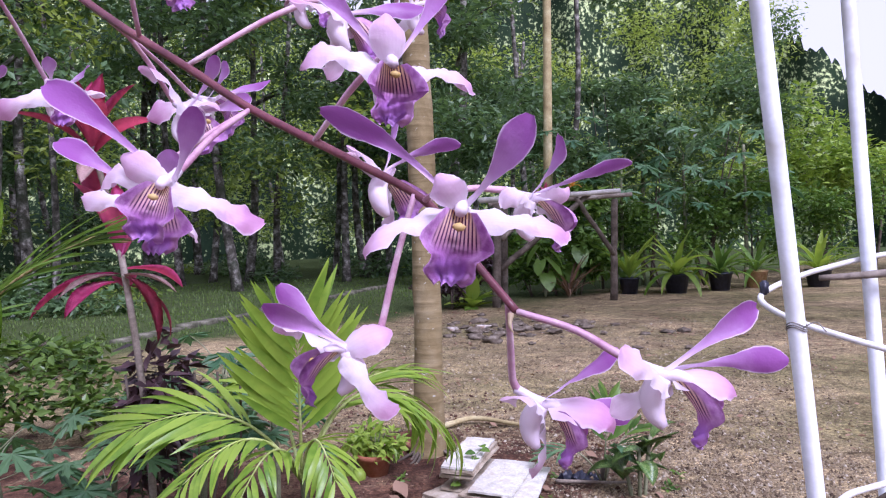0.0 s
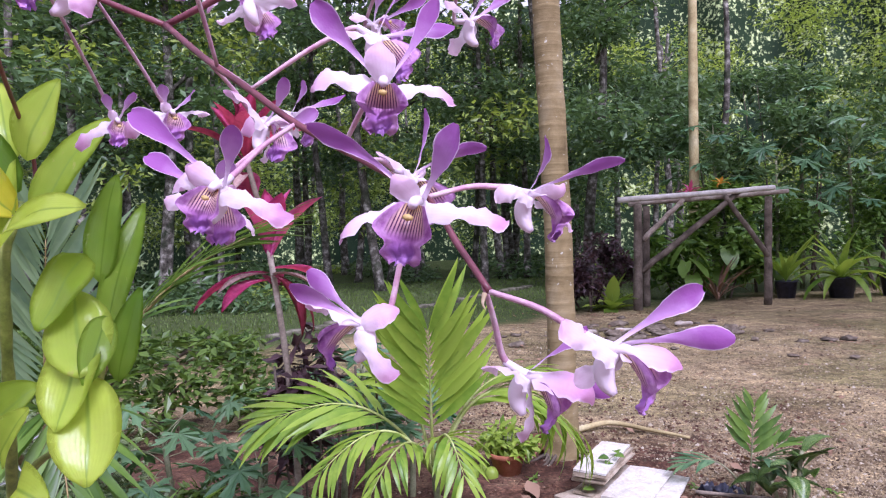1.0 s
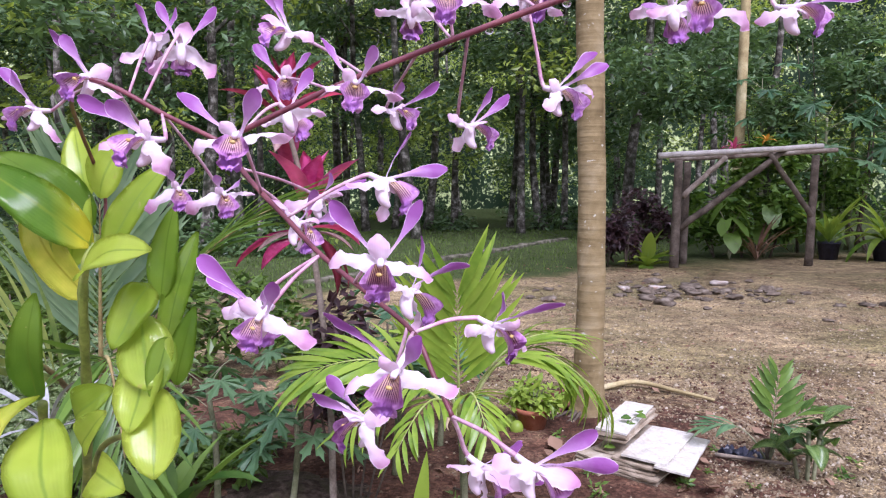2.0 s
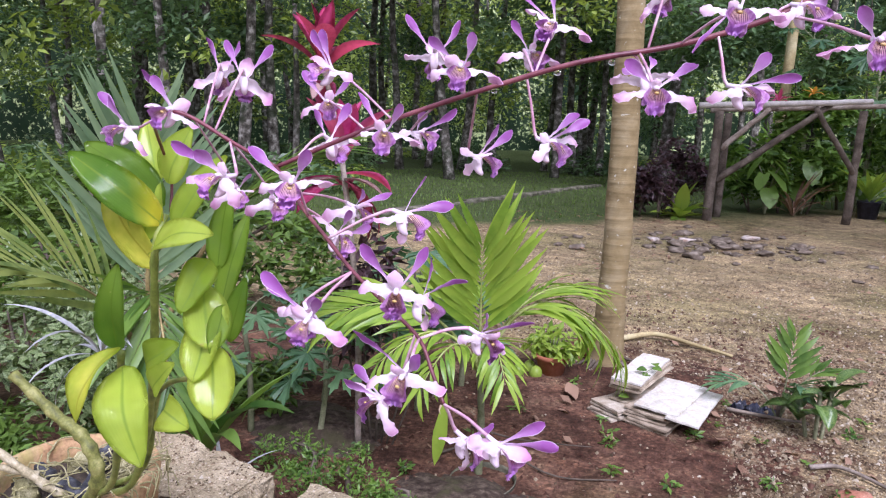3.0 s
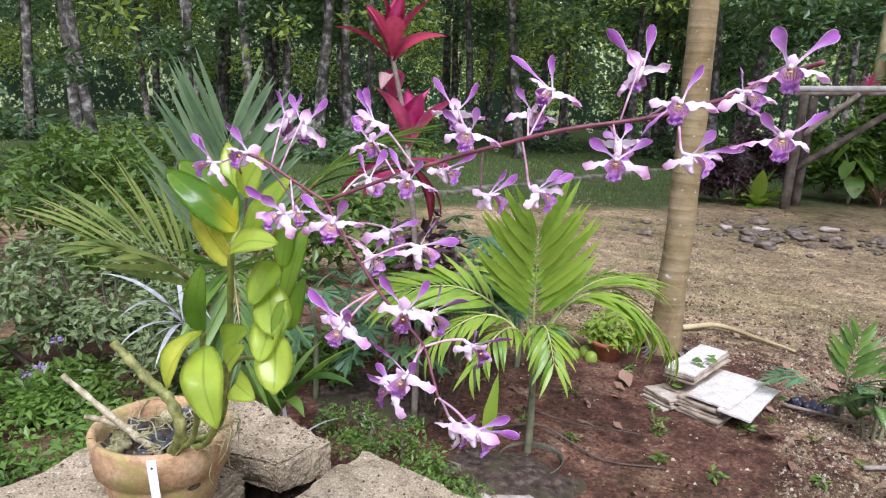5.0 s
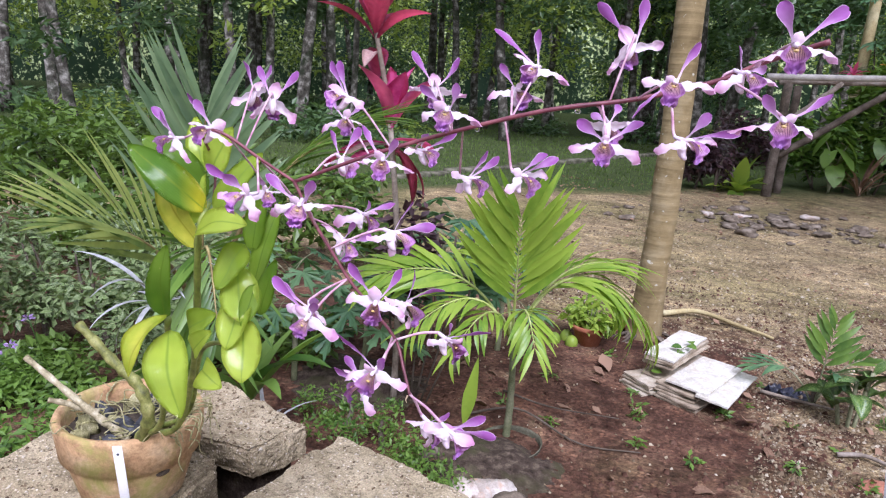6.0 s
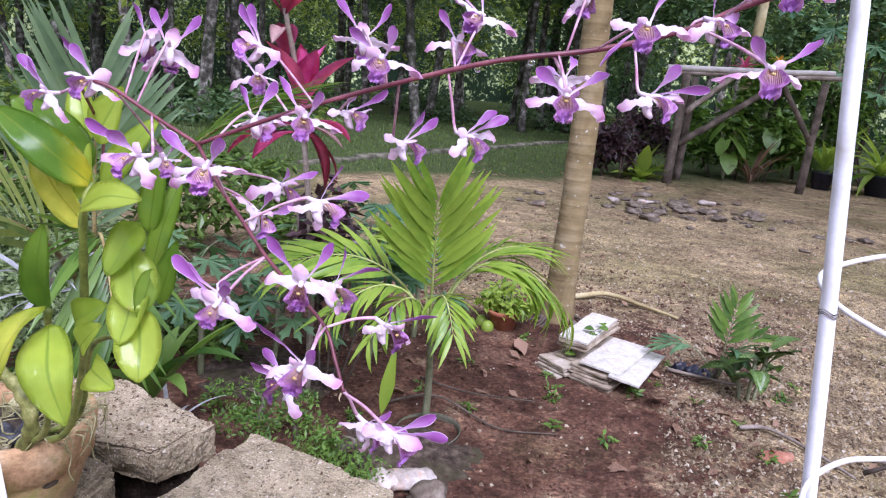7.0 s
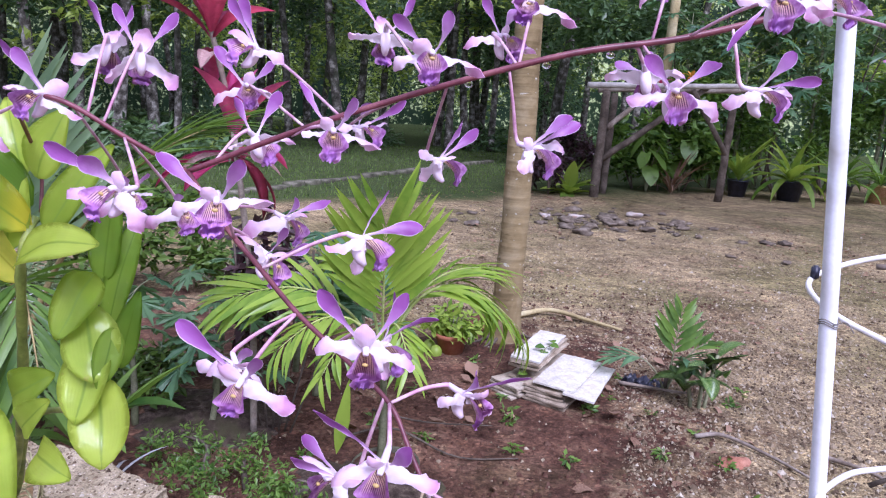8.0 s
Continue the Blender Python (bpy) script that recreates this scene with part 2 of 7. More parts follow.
    pr = ramp_node(nodes, [(0.36, (0.60, 0.56, 0.52)), (0.5, (1.0, 1.0, 1.0)), (0.64, (1.30, 1.26, 1.16))])
    links.new(pat.outputs[0], pr.inputs[0])
    col = mix_node(nodes, links, 1.0, col, pr.outputs[0], "MULTIPLY")
    # turf beyond the yard, under the trees
    turf = nodes.new("ShaderNodeMath")
    turf.operation = "MULTIPLY_ADD"
    links.new(sep.outputs[0], turf.inputs[0])
    turf.inputs[1].default_value = -0.85
    links.new(sep.outputs[1], turf.inputs[2])
    tn = nodes.new("ShaderNodeMath")
    tn.operation = "MULTIPLY_ADD"
    links.new(big.outputs[0], tn.inputs[0])
    tn.inputs[1].default_value = 3.0
    links.new(turf.outputs[0], tn.inputs[2])
    tr = nodes.new("ShaderNodeMapRange")
    tr.inputs[1].default_value, tr.inputs[2].default_value = 14.2, 15.4
    links.new(tn.outputs[0], tr.inputs[0])
    tg = mix_node(nodes, links, mid.outputs[0], (0.030, 0.055, 0.016), (0.085, 0.105, 0.035))
    col = mix_node(nodes, links, tr.outputs[0], col, tg)
    fr = ramp_node(nodes, [(0.28, (0.42,) * 3), (0.72, (1.5,) * 3)])
    links.new(fine.outputs[0], fr.inputs[0])
    col = mix_node(nodes, links, 1.0, col, fr.outputs[0], "MULTIPLY")
    crumb = nodes.new("ShaderNodeTexVoronoi")
    crumb.inputs["Scale"].default_value = 52
    links.new(co, crumb.inputs["Vector"])
    cs = nodes.new("ShaderNodeSeparateXYZ")
    links.new(crumb.outputs["Color"], cs.inputs[0])
    cr = ramp_node(nodes, [(0.0, (0.62, 0.58, 0.55)), (0.5, (0.95, 0.95, 0.95)), (0.85, (1.12, 1.12, 1.10)), (1.0, (1.75, 1.72, 1.65))])
    links.new(cs.outputs[0], cr.inputs[0])
    col = mix_node(nodes, links, 0.8, col, cr.outputs[0], "MULTIPLY")
    links.new(col, b.inputs["Base Color"])
    n = bump_node(nodes, links, fine.outputs[0], 0.7, 0.012, b)
    n = bump_node(nodes, links, grit.outputs["Distance"], 0.5, 0.006, b, n)
    bump_node(nodes, links, mid.outputs[0], 0.8, 0.06, b, n)
    return m


def far_stuff():
    """Distant wood: shaded depths between leaves and sunlit gaps beyond, painted into the colour."""
    m, nodes, links, b = material("far_wood", 0.8, 0.1)
    tex = nodes.new("ShaderNodeTexCoord")
    co = tex.outputs["Object"]
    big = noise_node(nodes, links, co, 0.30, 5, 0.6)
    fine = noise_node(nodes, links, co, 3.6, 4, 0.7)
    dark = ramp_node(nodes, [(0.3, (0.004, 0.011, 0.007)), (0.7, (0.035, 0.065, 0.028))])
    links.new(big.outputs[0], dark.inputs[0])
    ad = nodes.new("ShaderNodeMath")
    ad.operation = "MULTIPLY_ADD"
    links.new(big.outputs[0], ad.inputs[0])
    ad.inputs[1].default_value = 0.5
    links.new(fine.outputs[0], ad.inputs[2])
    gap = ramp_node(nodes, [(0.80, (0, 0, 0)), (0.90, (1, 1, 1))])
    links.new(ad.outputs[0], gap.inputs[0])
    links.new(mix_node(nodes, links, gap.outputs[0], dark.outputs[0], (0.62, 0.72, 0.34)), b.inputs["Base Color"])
    return m


def grit_stuff():
    """Mixed gravel: every grain a tone of its own, from dark brown to pale grey."""
    m, nodes, links, b = material("grit", 0.95, 0.15)
    geo = nodes.new("ShaderNodeNewGeometry")
    r = ramp_node(nodes, [(0.0, (0.05, 0.034, 0.022)), (0.4, (0.17, 0.128, 0.08)), (0.85, (0.29, 0.24, 0.16)), (1.0, (0.42, 0.38, 0.30))])
    links.new(geo.outputs["Random Per Island"], r.inputs[0])
    tex = nodes.new("ShaderNodeTexCoord")
    f = noise_node(nodes, links, tex.outputs["Object"], 220, 3)
    fr = ramp_node(nodes, [(0.3, (0.75,) * 3), (0.7, (1.2,) * 3)])
    links.new(f.outputs[0], fr.inputs[0])
    links.new(mix_node(nodes, links, 1.0, r.outputs[0], fr.outputs[0], "MULTIPLY"), b.inputs["Base Color"])
    return m


M_PETAL = petal_stuff("orchid_petal", [(0.06, (0.86, 0.78, 0.86)), (0.24, (0.70, 0.53, 0.73)), (0.50, (0.47, 0.25, 0.52)), (0.85, (0.30, 0.095, 0.34))], 0.027, 0.30)
M_SEPAL = petal_stuff("orchid_sepal", [(0.05, (0.86, 0.80, 0.83)), (0.45, (0.86, 0.77, 0.84)), (0.72, (0.80, 0.60, 0.74)), (0.95, (0.64, 0.33, 0.54))], 0.0235, 0.40)
M_HOOD = petal_stuff("orchid_hood", [(0.10, (0.87, 0.80, 0.85)), (0.45, (0.80, 0.60, 0.74)), (1.0, (0.64, 0.32, 0.54))], 0.0165, 0.38)
M_LIP = lip_stuff()
M_JOINT = petal_stuff("flower_joint", [(0.0, (0.20, 0.05, 0.14)), (1.0, (0.11, 0.02, 0.07))], 0.008, 0.1)
M_COLUMN = petal_stuff("orchid_column", [(0.0, (0.70, 0.56, 0.60)), (0.5, (0.62, 0.50, 0.46)), (1.0, (0.46, 0.28, 0.38))], 0.012, 0.15)
M_STEM = grainy("orchid_stem", (0.085, 0.02, 0.03), (0.15, 0.04, 0.055), (0.22, 0.075, 0.085), 60, 0.42, 900, 0.2, 0.0006, 0.45, 0.08)
M_PEDICEL = grainy("flower_stalk", (0.36, 0.15, 0.24), (0.52, 0.31, 0.40), (0.68, 0.52, 0.58), 90, 0.45, 1200, 0.15, 0.0004, 0.4, 0.05)
M_ANTHER = leafy("anther", (0.50, 0.34, 0.10), (0.62, 0.46, 0.20), 0.5, 0.2, size=200)
M_BRACT = leafy("dry_bract", (0.42, 0.32, 0.20), (0.62, 0.52, 0.36), 0.6, 0.3, size=200)
M_DROP, _n, _l, _b = material("water", 0.02, 0.5)
_b.inputs["Transmission Weight"].default_value, _b.inputs["IOR"].default_value = 1.0, 1.33
M_ORCHID_LEAF = leafy("orchid_leaf", (0.34, 0.49, 0.045), (0.62, 0.74, 0.13), 0.20, 0.44, rib=(0.34, 0.50, 0.08), size=14, vary=0.45, spec=0.6)
M_ORCHID_LEAF_DARK = leafy("orchid_leaf_dark", (0.14, 0.29, 0.026), (0.33, 0.48, 0.06), 0.22, 0.46, rib=(0.18, 0.31, 0.03), size=10, vary=0.4, spec=0.6)
M_ORCHID_YELLOW = leafy("orchid_leaf_yellow", (0.42, 0.54, 0.04), (0.76, 0.76, 0.13), 0.26, 0.42, rib=(0.48, 0.48, 0.05), size=34, vary=0.3, spec=0.5)
M_ORCHID_MOTTLED = leafy("orchid_leaf_mottled", (0.14, 0.33, 0.030), (0.30, 0.46, 0.06), 0.22, 0.48, rib=(0.34, 0.48, 0.05), size=18, vary=0.15, spec=0.6, along=(0.416, 0.432, (0.74, 0.72, 0.05)))
M_CANE = grainy("orchid_cane", (0.08, 0.11, 0.018), (0.19, 0.24, 0.04), (0.32, 0.35, 0.09), 30, 0.5, 300, 0.2, 0.002, 0.4, 0.08)
M_CANE_RINGED = grainy("ringed_cane", (0.07, 0.075, 0.018), (0.18, 0.19, 0.045), (0.34, 0.33, 0.12), 45, 0.6, 300, 0.3, 0.002, 0.35, 0.1)
M_CANE_OLD = grainy("dry_cane", (0.15, 0.13, 0.07), (0.30, 0.26, 0.155), (0.46, 0.42, 0.30), 60, 0.7, 300, 0.3, 0.002, 0.3, 0.1)
M_ROOT = grainy("orchid_root", (0.16, 0.15, 0.06), (0.30, 0.28, 0.13), (0.45, 0.42, 0.25), 50, 0.8, 400, 0.3, 0.001)
M_CLAY = grainy("terracotta", (0.38, 0.225, 0.115), (0.54, 0.355, 0.185), (0.65, 0.48, 0.29), 13, 0.9, 110, 0.6, 0.004, 0.15, 0.12, stain=(0.29, 0.27, 0.08), stain_size=9)
M_CLAY_RED = grainy("red_clay", (0.22, 0.075, 0.04), (0.32, 0.12, 0.065), (0.40, 0.19, 0.11), 9, 0.85, 160, 0.3, 0.002, 0.2, 0.07)
def concrete_stuff():
    """Weathered concrete: sandy cement with bedded pebbles, pits and damp stains."""
    m, nodes, links, b = material("rough_concrete", 0.95, 0.12)
    tex = nodes.new("ShaderNodeTexCoord")
    co = tex.outputs["Object"]
    big = noise_node(nodes, links, co, 7, 6, 0.65, 0.4)
    fine = noise_node(nodes, links, co, 240, 4, 0.7)
    r = ramp_node(nodes, [(0.32, (0.18, 0.145, 0.088)), (0.5, (0.32, 0.268, 0.168)), (0.68, (0.43, 0.365, 0.245))])
    links.new(big.outputs[0], r.inputs[0])
    cell = nodes.new("ShaderNodeTexVoronoi")
    cell.inputs["Scale"].default_value = 150
    links.new(co, cell.inputs["Vector"])
    sep = nodes.new("ShaderNodeSeparateXYZ")
    links.new(cell.outputs["Color"], sep.inputs[0])
    stone = ramp_node(nodes, [(0.0, (0.10, 0.075, 0.055)), (0.35, (0.30, 0.22, 0.15)), (0.7, (0.50, 0.42, 0.32)), (1.0, (0.66, 0.60, 0.50))])
    links.new(sep.outputs[0], stone.inputs[0])
    some = ramp_node(nodes, [(0.45, (0.0,) * 3), (0.5, (0.75,) * 3)])
    links.new(sep.outputs[1], some.inputs[0])
    near = ramp_node(nodes, [(0.30, (1.0,) * 3), (0.45, (0.0,) * 3)])
    links.new(cell.outputs["Distance"], near.inputs[0])
    fac = mix_node(nodes, links, 1.0, some.outputs[0], near.outputs[0], "MULTIPLY")
    col = mix_node(nodes, links, fac, r.outputs[0], stone.outputs[0])
    fr = ramp_node(nodes, [(0.3, (0.55,) * 3), (0.7, (1.35,) * 3)])
    links.new(fine.outputs[0], fr.inputs[0])
    col = mix_node(nodes, links, 1.0, col, fr.outputs[0], "MULTIPLY")
    links.new(col, b.inputs["Base Color"])
    n = bump_node(nodes, links, fine.outputs[0], 0.7, 0.004, b)
    inv = nodes.new("ShaderNodeMath")
    inv.operation = "SUBTRACT"
    inv.inputs[0].default_value = 1.0
    links.new(cell.outputs["Distance"], inv.inputs[1])
    n = bump_node(nodes, links, inv.outputs[0], 0.6, 0.004, b, n)
    pit = noise_node(nodes, links, co, 45, 4, 0.6)
    pr = ramp_node(nodes, [(0.34, (0.0,) * 3), (0.44, (1.0,) * 3)])
    links.new(pit.outputs[0], pr.inputs[0])
    bump_node(nodes, links, pr.outputs[0], 0.7, 0.008, b, n)
    return m


M_CONCRETE = concrete_stuff()
M_CHARCOAL = grainy("charcoal", (0.02, 0.02, 0.024), (0.05, 0.052, 0.06), (0.12, 0.13, 0.15), 40, 0.6, 500, 0.4, 0.003)
M_WHITE_PVC = grainy("white_pipe", (0.62, 0.66, 0.74), (0.72, 0.75, 0.80), (0.80, 0.82, 0.85), 5, 0.35, 80, 0.06, 0.001, 0.5, 0.02, stain=(0.52, 0.52, 0.50), stain_size=3)
M_HOSE = grainy("white_hose", (0.58, 0.56, 0.52), (0.70, 0.69, 0.66), (0.80, 0.79, 0.76), 20, 0.5, 200, 0.1, 0.001, 0.4, 0.04)
M_KERB = grainy("mossy_kerb", (0.055, 0.055, 0.035), (0.12, 0.115, 0.08), (0.21, 0.195, 0.15), 4, 0.95, 60, 0.6, 0.01, 0.15, 0.14, stain=(0.05, 0.07, 0.025), stain_size=2.5)
M_TAG = grainy("white_tag", (0.72, 0.72, 0.72), (0.80, 0.80, 0.80), (0.86, 0.86, 0.86), 20, 0.4, 200, 0.05, 0.0005, 0.4, 0.02)
M_BLACK = grainy("black_plastic", (0.012, 0.013, 0.02), (0.02, 0.022, 0.04), (0.04, 0.045, 0.07), 14, 0.4, 200, 0.3, 0.004, 0.5, 0.05)
M_WIRE = grainy("wire", (0.10, 0.09, 0.08), (0.22, 0.20, 0.18), (0.35, 0.33, 0.30), 60, 0.5, 400, 0.2, 0.0005)
M_WOOD = grainy("weathered_wood", (0.13, 0.10, 0.075), (0.24, 0.20, 0.16), (0.38, 0.34, 0.29), 5, 0.85, 60, 0.6, 0.006, 0.2, 0.12)
M_WOOD_DARK = grainy("dark_wood", (0.05, 0.04, 0.03), (0.10, 0.08, 0.06), (0.18, 0.15, 0.12), 5, 0.85, 60, 0.6, 0.006, 0.2, 0.12)
M_BEAM = grainy("pale_beam", (0.34, 0.31, 0.28), (0.50, 0.47, 0.43), (0.62, 0.59, 0.55), 5, 0.7, 60, 0.3, 0.004, 0.3, 0.08)
M_POLE = grainy("yellow_pole", (0.24, 0.19, 0.09), (0.36, 0.30, 0.15), (0.46, 0.41, 0.24), 3, 0.8, 50, 0.4, 0.005, 0.2, 0.1)
M_TILE = grainy("white_board", (0.46, 0.43, 0.36), (0.60, 0.58, 0.52), (0.70, 0.69, 0.64), 9, 0.85, 90, 0.5, 0.003, 0.2, 0.09, stain=(0.42, 0.37, 0.29), stain_size=11)
M_TILE_DIRTY = grainy("dirty_board", (0.20, 0.155, 0.105), (0.36, 0.30, 0.22), (0.54, 0.49, 0.40), 6, 0.85, 120, 0.3, 0.002, 0.2, 0.08)
M_STONE = grainy("field_stone", (0.075, 0.058, 0.043), (0.155, 0.125, 0.093), (0.28, 0.24, 0.19), 9, 0.9, 120, 0.6, 0.008, 0.2, 0.1)
M_STONE_PALE = grainy("pale_stone", (0.32, 0.26, 0.21), (0.48, 0.42, 0.37), (0.64, 0.59, 0.54), 9, 0.85, 120, 0.5, 0.006, 0.2, 0.1, stain=(0.32, 0.19, 0.12), stain_size=7)
M_BRICK = grainy("broken_brick", (0.18, 0.075, 0.045), (0.28, 0.125, 0.08), (0.36, 0.19, 0.13), 14, 0.95, 160, 0.6, 0.004, 0.15, 0.1)
M_DRY_LEAF = leafy("fallen_leaf", (0.11, 0.06, 0.036), (0.28, 0.18, 0.12), 0.75, 0.15, size=20, vary=0.6, spec=0.2)
M_YOUNG_PALM = leafy("young_palm_leaf", (0.115, 0.25, 0.022), (0.32, 0.46, 0.055), 0.34, 0.45, size=4, vary=0.45, spec=0.45)
M_YOUNG_RACHIS = grainy("young_palm_rib", (0.24, 0.30, 0.06), (0.34, 0.40, 0.11), (0.46, 0.50, 0.22), 20, 0.5, 200, 0.1, 0.001)
M_PALM_STEM = grainy("palm_stem", (0.10, 0.115, 0.05), (0.19, 0.20, 0.11), (0.28, 0.28, 0.18), 8, 0.7, 120, 0.3, 0.003)
M_BIG_PALM = leafy("palm_leaf", (0.15, 0.26, 0.16), (0.32, 0.45, 0.28), 0.36, 0.5, size=4, vary=0.4, spec=0.45)
M_DRY_PALM = leafy("yellowing_palm_leaf", (0.07, 0.15, 0.035), (0.33, 0.40, 0.11), 0.42, 0.35, size=6, vary=0.5)
M_PALM_RIB = grainy("palm_rib", (0.14, 0.10, 0.04), (0.26, 0.20, 0.08), (0.36, 0.30, 0.13), 12, 0.6, 150, 0.2, 0.002)
M_TI = leafy("red_ti_leaf", (0.28, 0.025, 0.095), (0.60, 0.10, 0.27), 0.34, 0.5, size=9, vary=0.5, spec=0.45)
M_TI_DARK = leafy("dark_ti_leaf", (0.07, 0.018, 0.026), (0.30, 0.04, 0.075), 0.38, 0.25, size=9, vary=0.5, spec=0.45)
M_TI_PALE = leafy("dry_ti_leaf", (0.30, 0.17, 0.17), (0.48, 0.33, 0.32), 0.55, 0.25, size=20, vary=0.3)
M_GREY_LEAF = leafy("grey_dead_leaf", (0.30, 0.31, 0.32), (0.55, 0.56, 0.57), 0.6, 0.2, size=20, vary=0.3)
M_GREEN = leafy("green_leaf", (0.035, 0.095, 0.018), (0.15, 0.26, 0.04), 0.42, 0.4, size=3, vary=0.5)
# green leaf darkened: the hedge's shade and highlights are put into its tones
M_HEDGE = leafy("hedge_leaf", (0.010, 0.036, 0.008), (0.12, 0.20, 0.034), 0.36, 0.4, size=2, vary=0.6)
M_GREEN_LIGHT = leafy("light_green_leaf", (0.09, 0.19, 0.02), (0.32, 0.44, 0.06), 0.42, 0.45, size=3, vary=0.5)
M_GREEN_BLUE = leafy("blue_green_leaf", (0.035, 0.105, 0.05), (0.14, 0.26, 0.115), 0.45, 0.38, size=3, vary=0.5)
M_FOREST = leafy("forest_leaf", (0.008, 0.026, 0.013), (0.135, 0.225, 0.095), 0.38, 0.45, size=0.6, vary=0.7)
# second copy of the forest leaf, its colour lightened as if sunlit
M_FOREST_SUNLIT = leafy("sunlit_forest_leaf", (0.05, 0.11, 0.02), (0.36, 0.46, 0.09), 0.40, 0.5, size=0.6, vary=0.6)
M_VARIEGATED = leafy("variegated_leaf", (0.025, 0.06, 0.018), (0.12, 0.19, 0.05), 0.5, 0.28, size=40, vary=0.5, spots=(0.30, 0.35, 0.18))
M_SPOTTED = leafy("spotted_leaf", (0.03, 0.09, 0.022), (0.09, 0.20, 0.035), 0.32, 0.25, size=12, vary=0.3, spots=(0.30, 0.38, 0.13), spec=0.5)
M_DARK_LEAF = leafy("dark_purple_leaf", (0.02, 0.014, 0.018), (0.085, 0.045, 0.05), 0.4, 0.2, size=5, vary=0.4)
M_GRASS = leafy("grass", (0.035, 0.085, 0.015), (0.13, 0.20, 0.036), 0.55, 0.35, size=1.5, vary=0.6)
M_ORANGE = leafy("orange_bloom", (0.55, 0.20, 0.02), (0.70, 0.34, 0.04), 0.5, 0.3, size=20)
M_BARK = grainy("pale_bark", (0.022, 0.02, 0.015), (0.11, 0.10, 0.082), (0.44, 0.42, 0.37), 5.5, 0.9, 26, 0.7, 0.02, 0.15, 0.18, stain=(0.03, 0.04, 0.02), stain_size=1.6)
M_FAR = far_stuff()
M_CLOD = grainy("earth_clod", (0.035, 0.017, 0.012), (0.085, 0.043, 0.029), (0.17, 0.10, 0.07), 12, 0.95, 90, 0.6, 0.006, 0.1)
M_TI_PINK = leafy("pink_ti_leaf", (0.58, 0.07, 0.30), (0.80, 0.20, 0.54), 0.32, 0.5, size=9, vary=0.4, spec=0.5)
M_VIOLET = leafy("violet_bloom", (0.20, 0.12, 0.32), (0.38, 0.26, 0.52), 0.5, 0.3, size=30)
M_EARTH = soil_stuff()
M_SOIL_AND_SHADE = grainy("soil_and_shade", (0.026, 0.018, 0.013), (0.066, 0.048, 0.036), (0.14, 0.11, 0.08), 22, 0.95, 160, 0.8, 0.012, 0.15, 0.18, stain=(0.06, 0.055, 0.028), stain_size=5)
M_PALE_STONE = grainy("pale_stone", (0.22, 0.18, 0.15), (0.36, 0.32, 0.28), (0.54, 0.51, 0.47), 12, 0.75, 130, 0.5, 0.006, 0.3, 0.08, stain=(0.42, 0.24, 0.14), stain_size=9)
M_GRIT = grit_stuff()
M_POT_SOIL = grainy("potting_mix", (0.03, 0.025, 0.02), (0.07, 0.055, 0.04), (0.14, 0.11, 0.08), 40, 0.95, 300, 0.8, 0.006)


def palm_bark():
    """Smooth palm trunk: pale tan-green, ring scars, blotches of moss and pale lichen."""
    m, nodes, links, b = material("palm_bark", 0.8, 0.2)
    tex = nodes.new("ShaderNodeTexCoord")
    co = tex.outputs["Object"]
    a = noise_node(nodes, links, co, 3.5, 6, 0.65, 0.5)
    r = ramp_node(nodes, [(0.3, (0.13, 0.095, 0.042)), (0.5, (0.225, 0.172, 0.082)), (0.72, (0.31, 0.26, 0.155))])
    links.new(a.outputs[0], r.inputs[0])
    mp = nodes.new("ShaderNodeMapping")
    mp.inputs["Scale"].default_value = (6, 6, 90)
    links.new(co, mp.inputs["Vector"])
    f = noise_node(nodes, links, mp.outputs[0], 1.0, 4, 0.6)
    fr = ramp_node(nodes, [(0.3, (0.86,) * 3), (0.7, (1.1,) * 3)])
    links.new(f.outputs[0], fr.inputs[0])
    col = mix_node(nodes, links, 1.0, r.outputs[0], fr.outputs[0], "MULTIPLY")
    s = noise_node(nodes, links, co, 26, 2)
    sr = ramp_node(nodes, [(0.68, (0, 0, 0)), (0.72, (0.8,) * 3)])
    links.new(s.outputs[0], sr.inputs[0])
    col = mix_node(nodes, links, sr.outputs[0], col, (0.50, 0.50, 0.42))
    links.new(col, b.inputs["Base Color"])
    n = bump_node(nodes, links, f.outputs[0], 0.5, 0.006, b)
    bump_node(nodes, links, a.outputs[0], 0.4, 0.01, b, n)
    return m


M_PALM_TRUNK = palm_bark()


from mathutils.bvhtree import BVHTree


# ---- building helpers ----
def thing(name, label, category, group="", kind="", at=(0, 0, 0)):
    ob = new(name)
    ob.empty_display_size = 0.05
    ob.location = at
    return tagged(ob, label, category, group, kind)


def part(name, bm, mat, parent=None, label="", m=None, smooth=True):
    """Links a bmesh as one mesh object under a thing or a part."""
    me = bpy.data.meshes.new(name)
    bm.to_mesh(me)
    bm.free()
    if smooth:
        me.shade_smooth()
    if mat:
        me.materials.append(mat)
    return piece(name, me, parent, m, label)


def piece(name, me, parent=None, m=None, label=""):
    """One more object on mesh data that exists already."""
    ob = new(name, me)
    ob.parent = parent
    if m is not None:
        ob.matrix_basis = m
    return tagged(ob, label)


def raw(name, verts, faces, mat, parent=None, label="", smooth=True):
    me = bpy.data.meshes.new(name)
    me.from_pydata(verts, [], faces)
    me.materials.append(mat)
    if smooth:
        me.shade_smooth()
    return piece(name, me, parent, None, label)


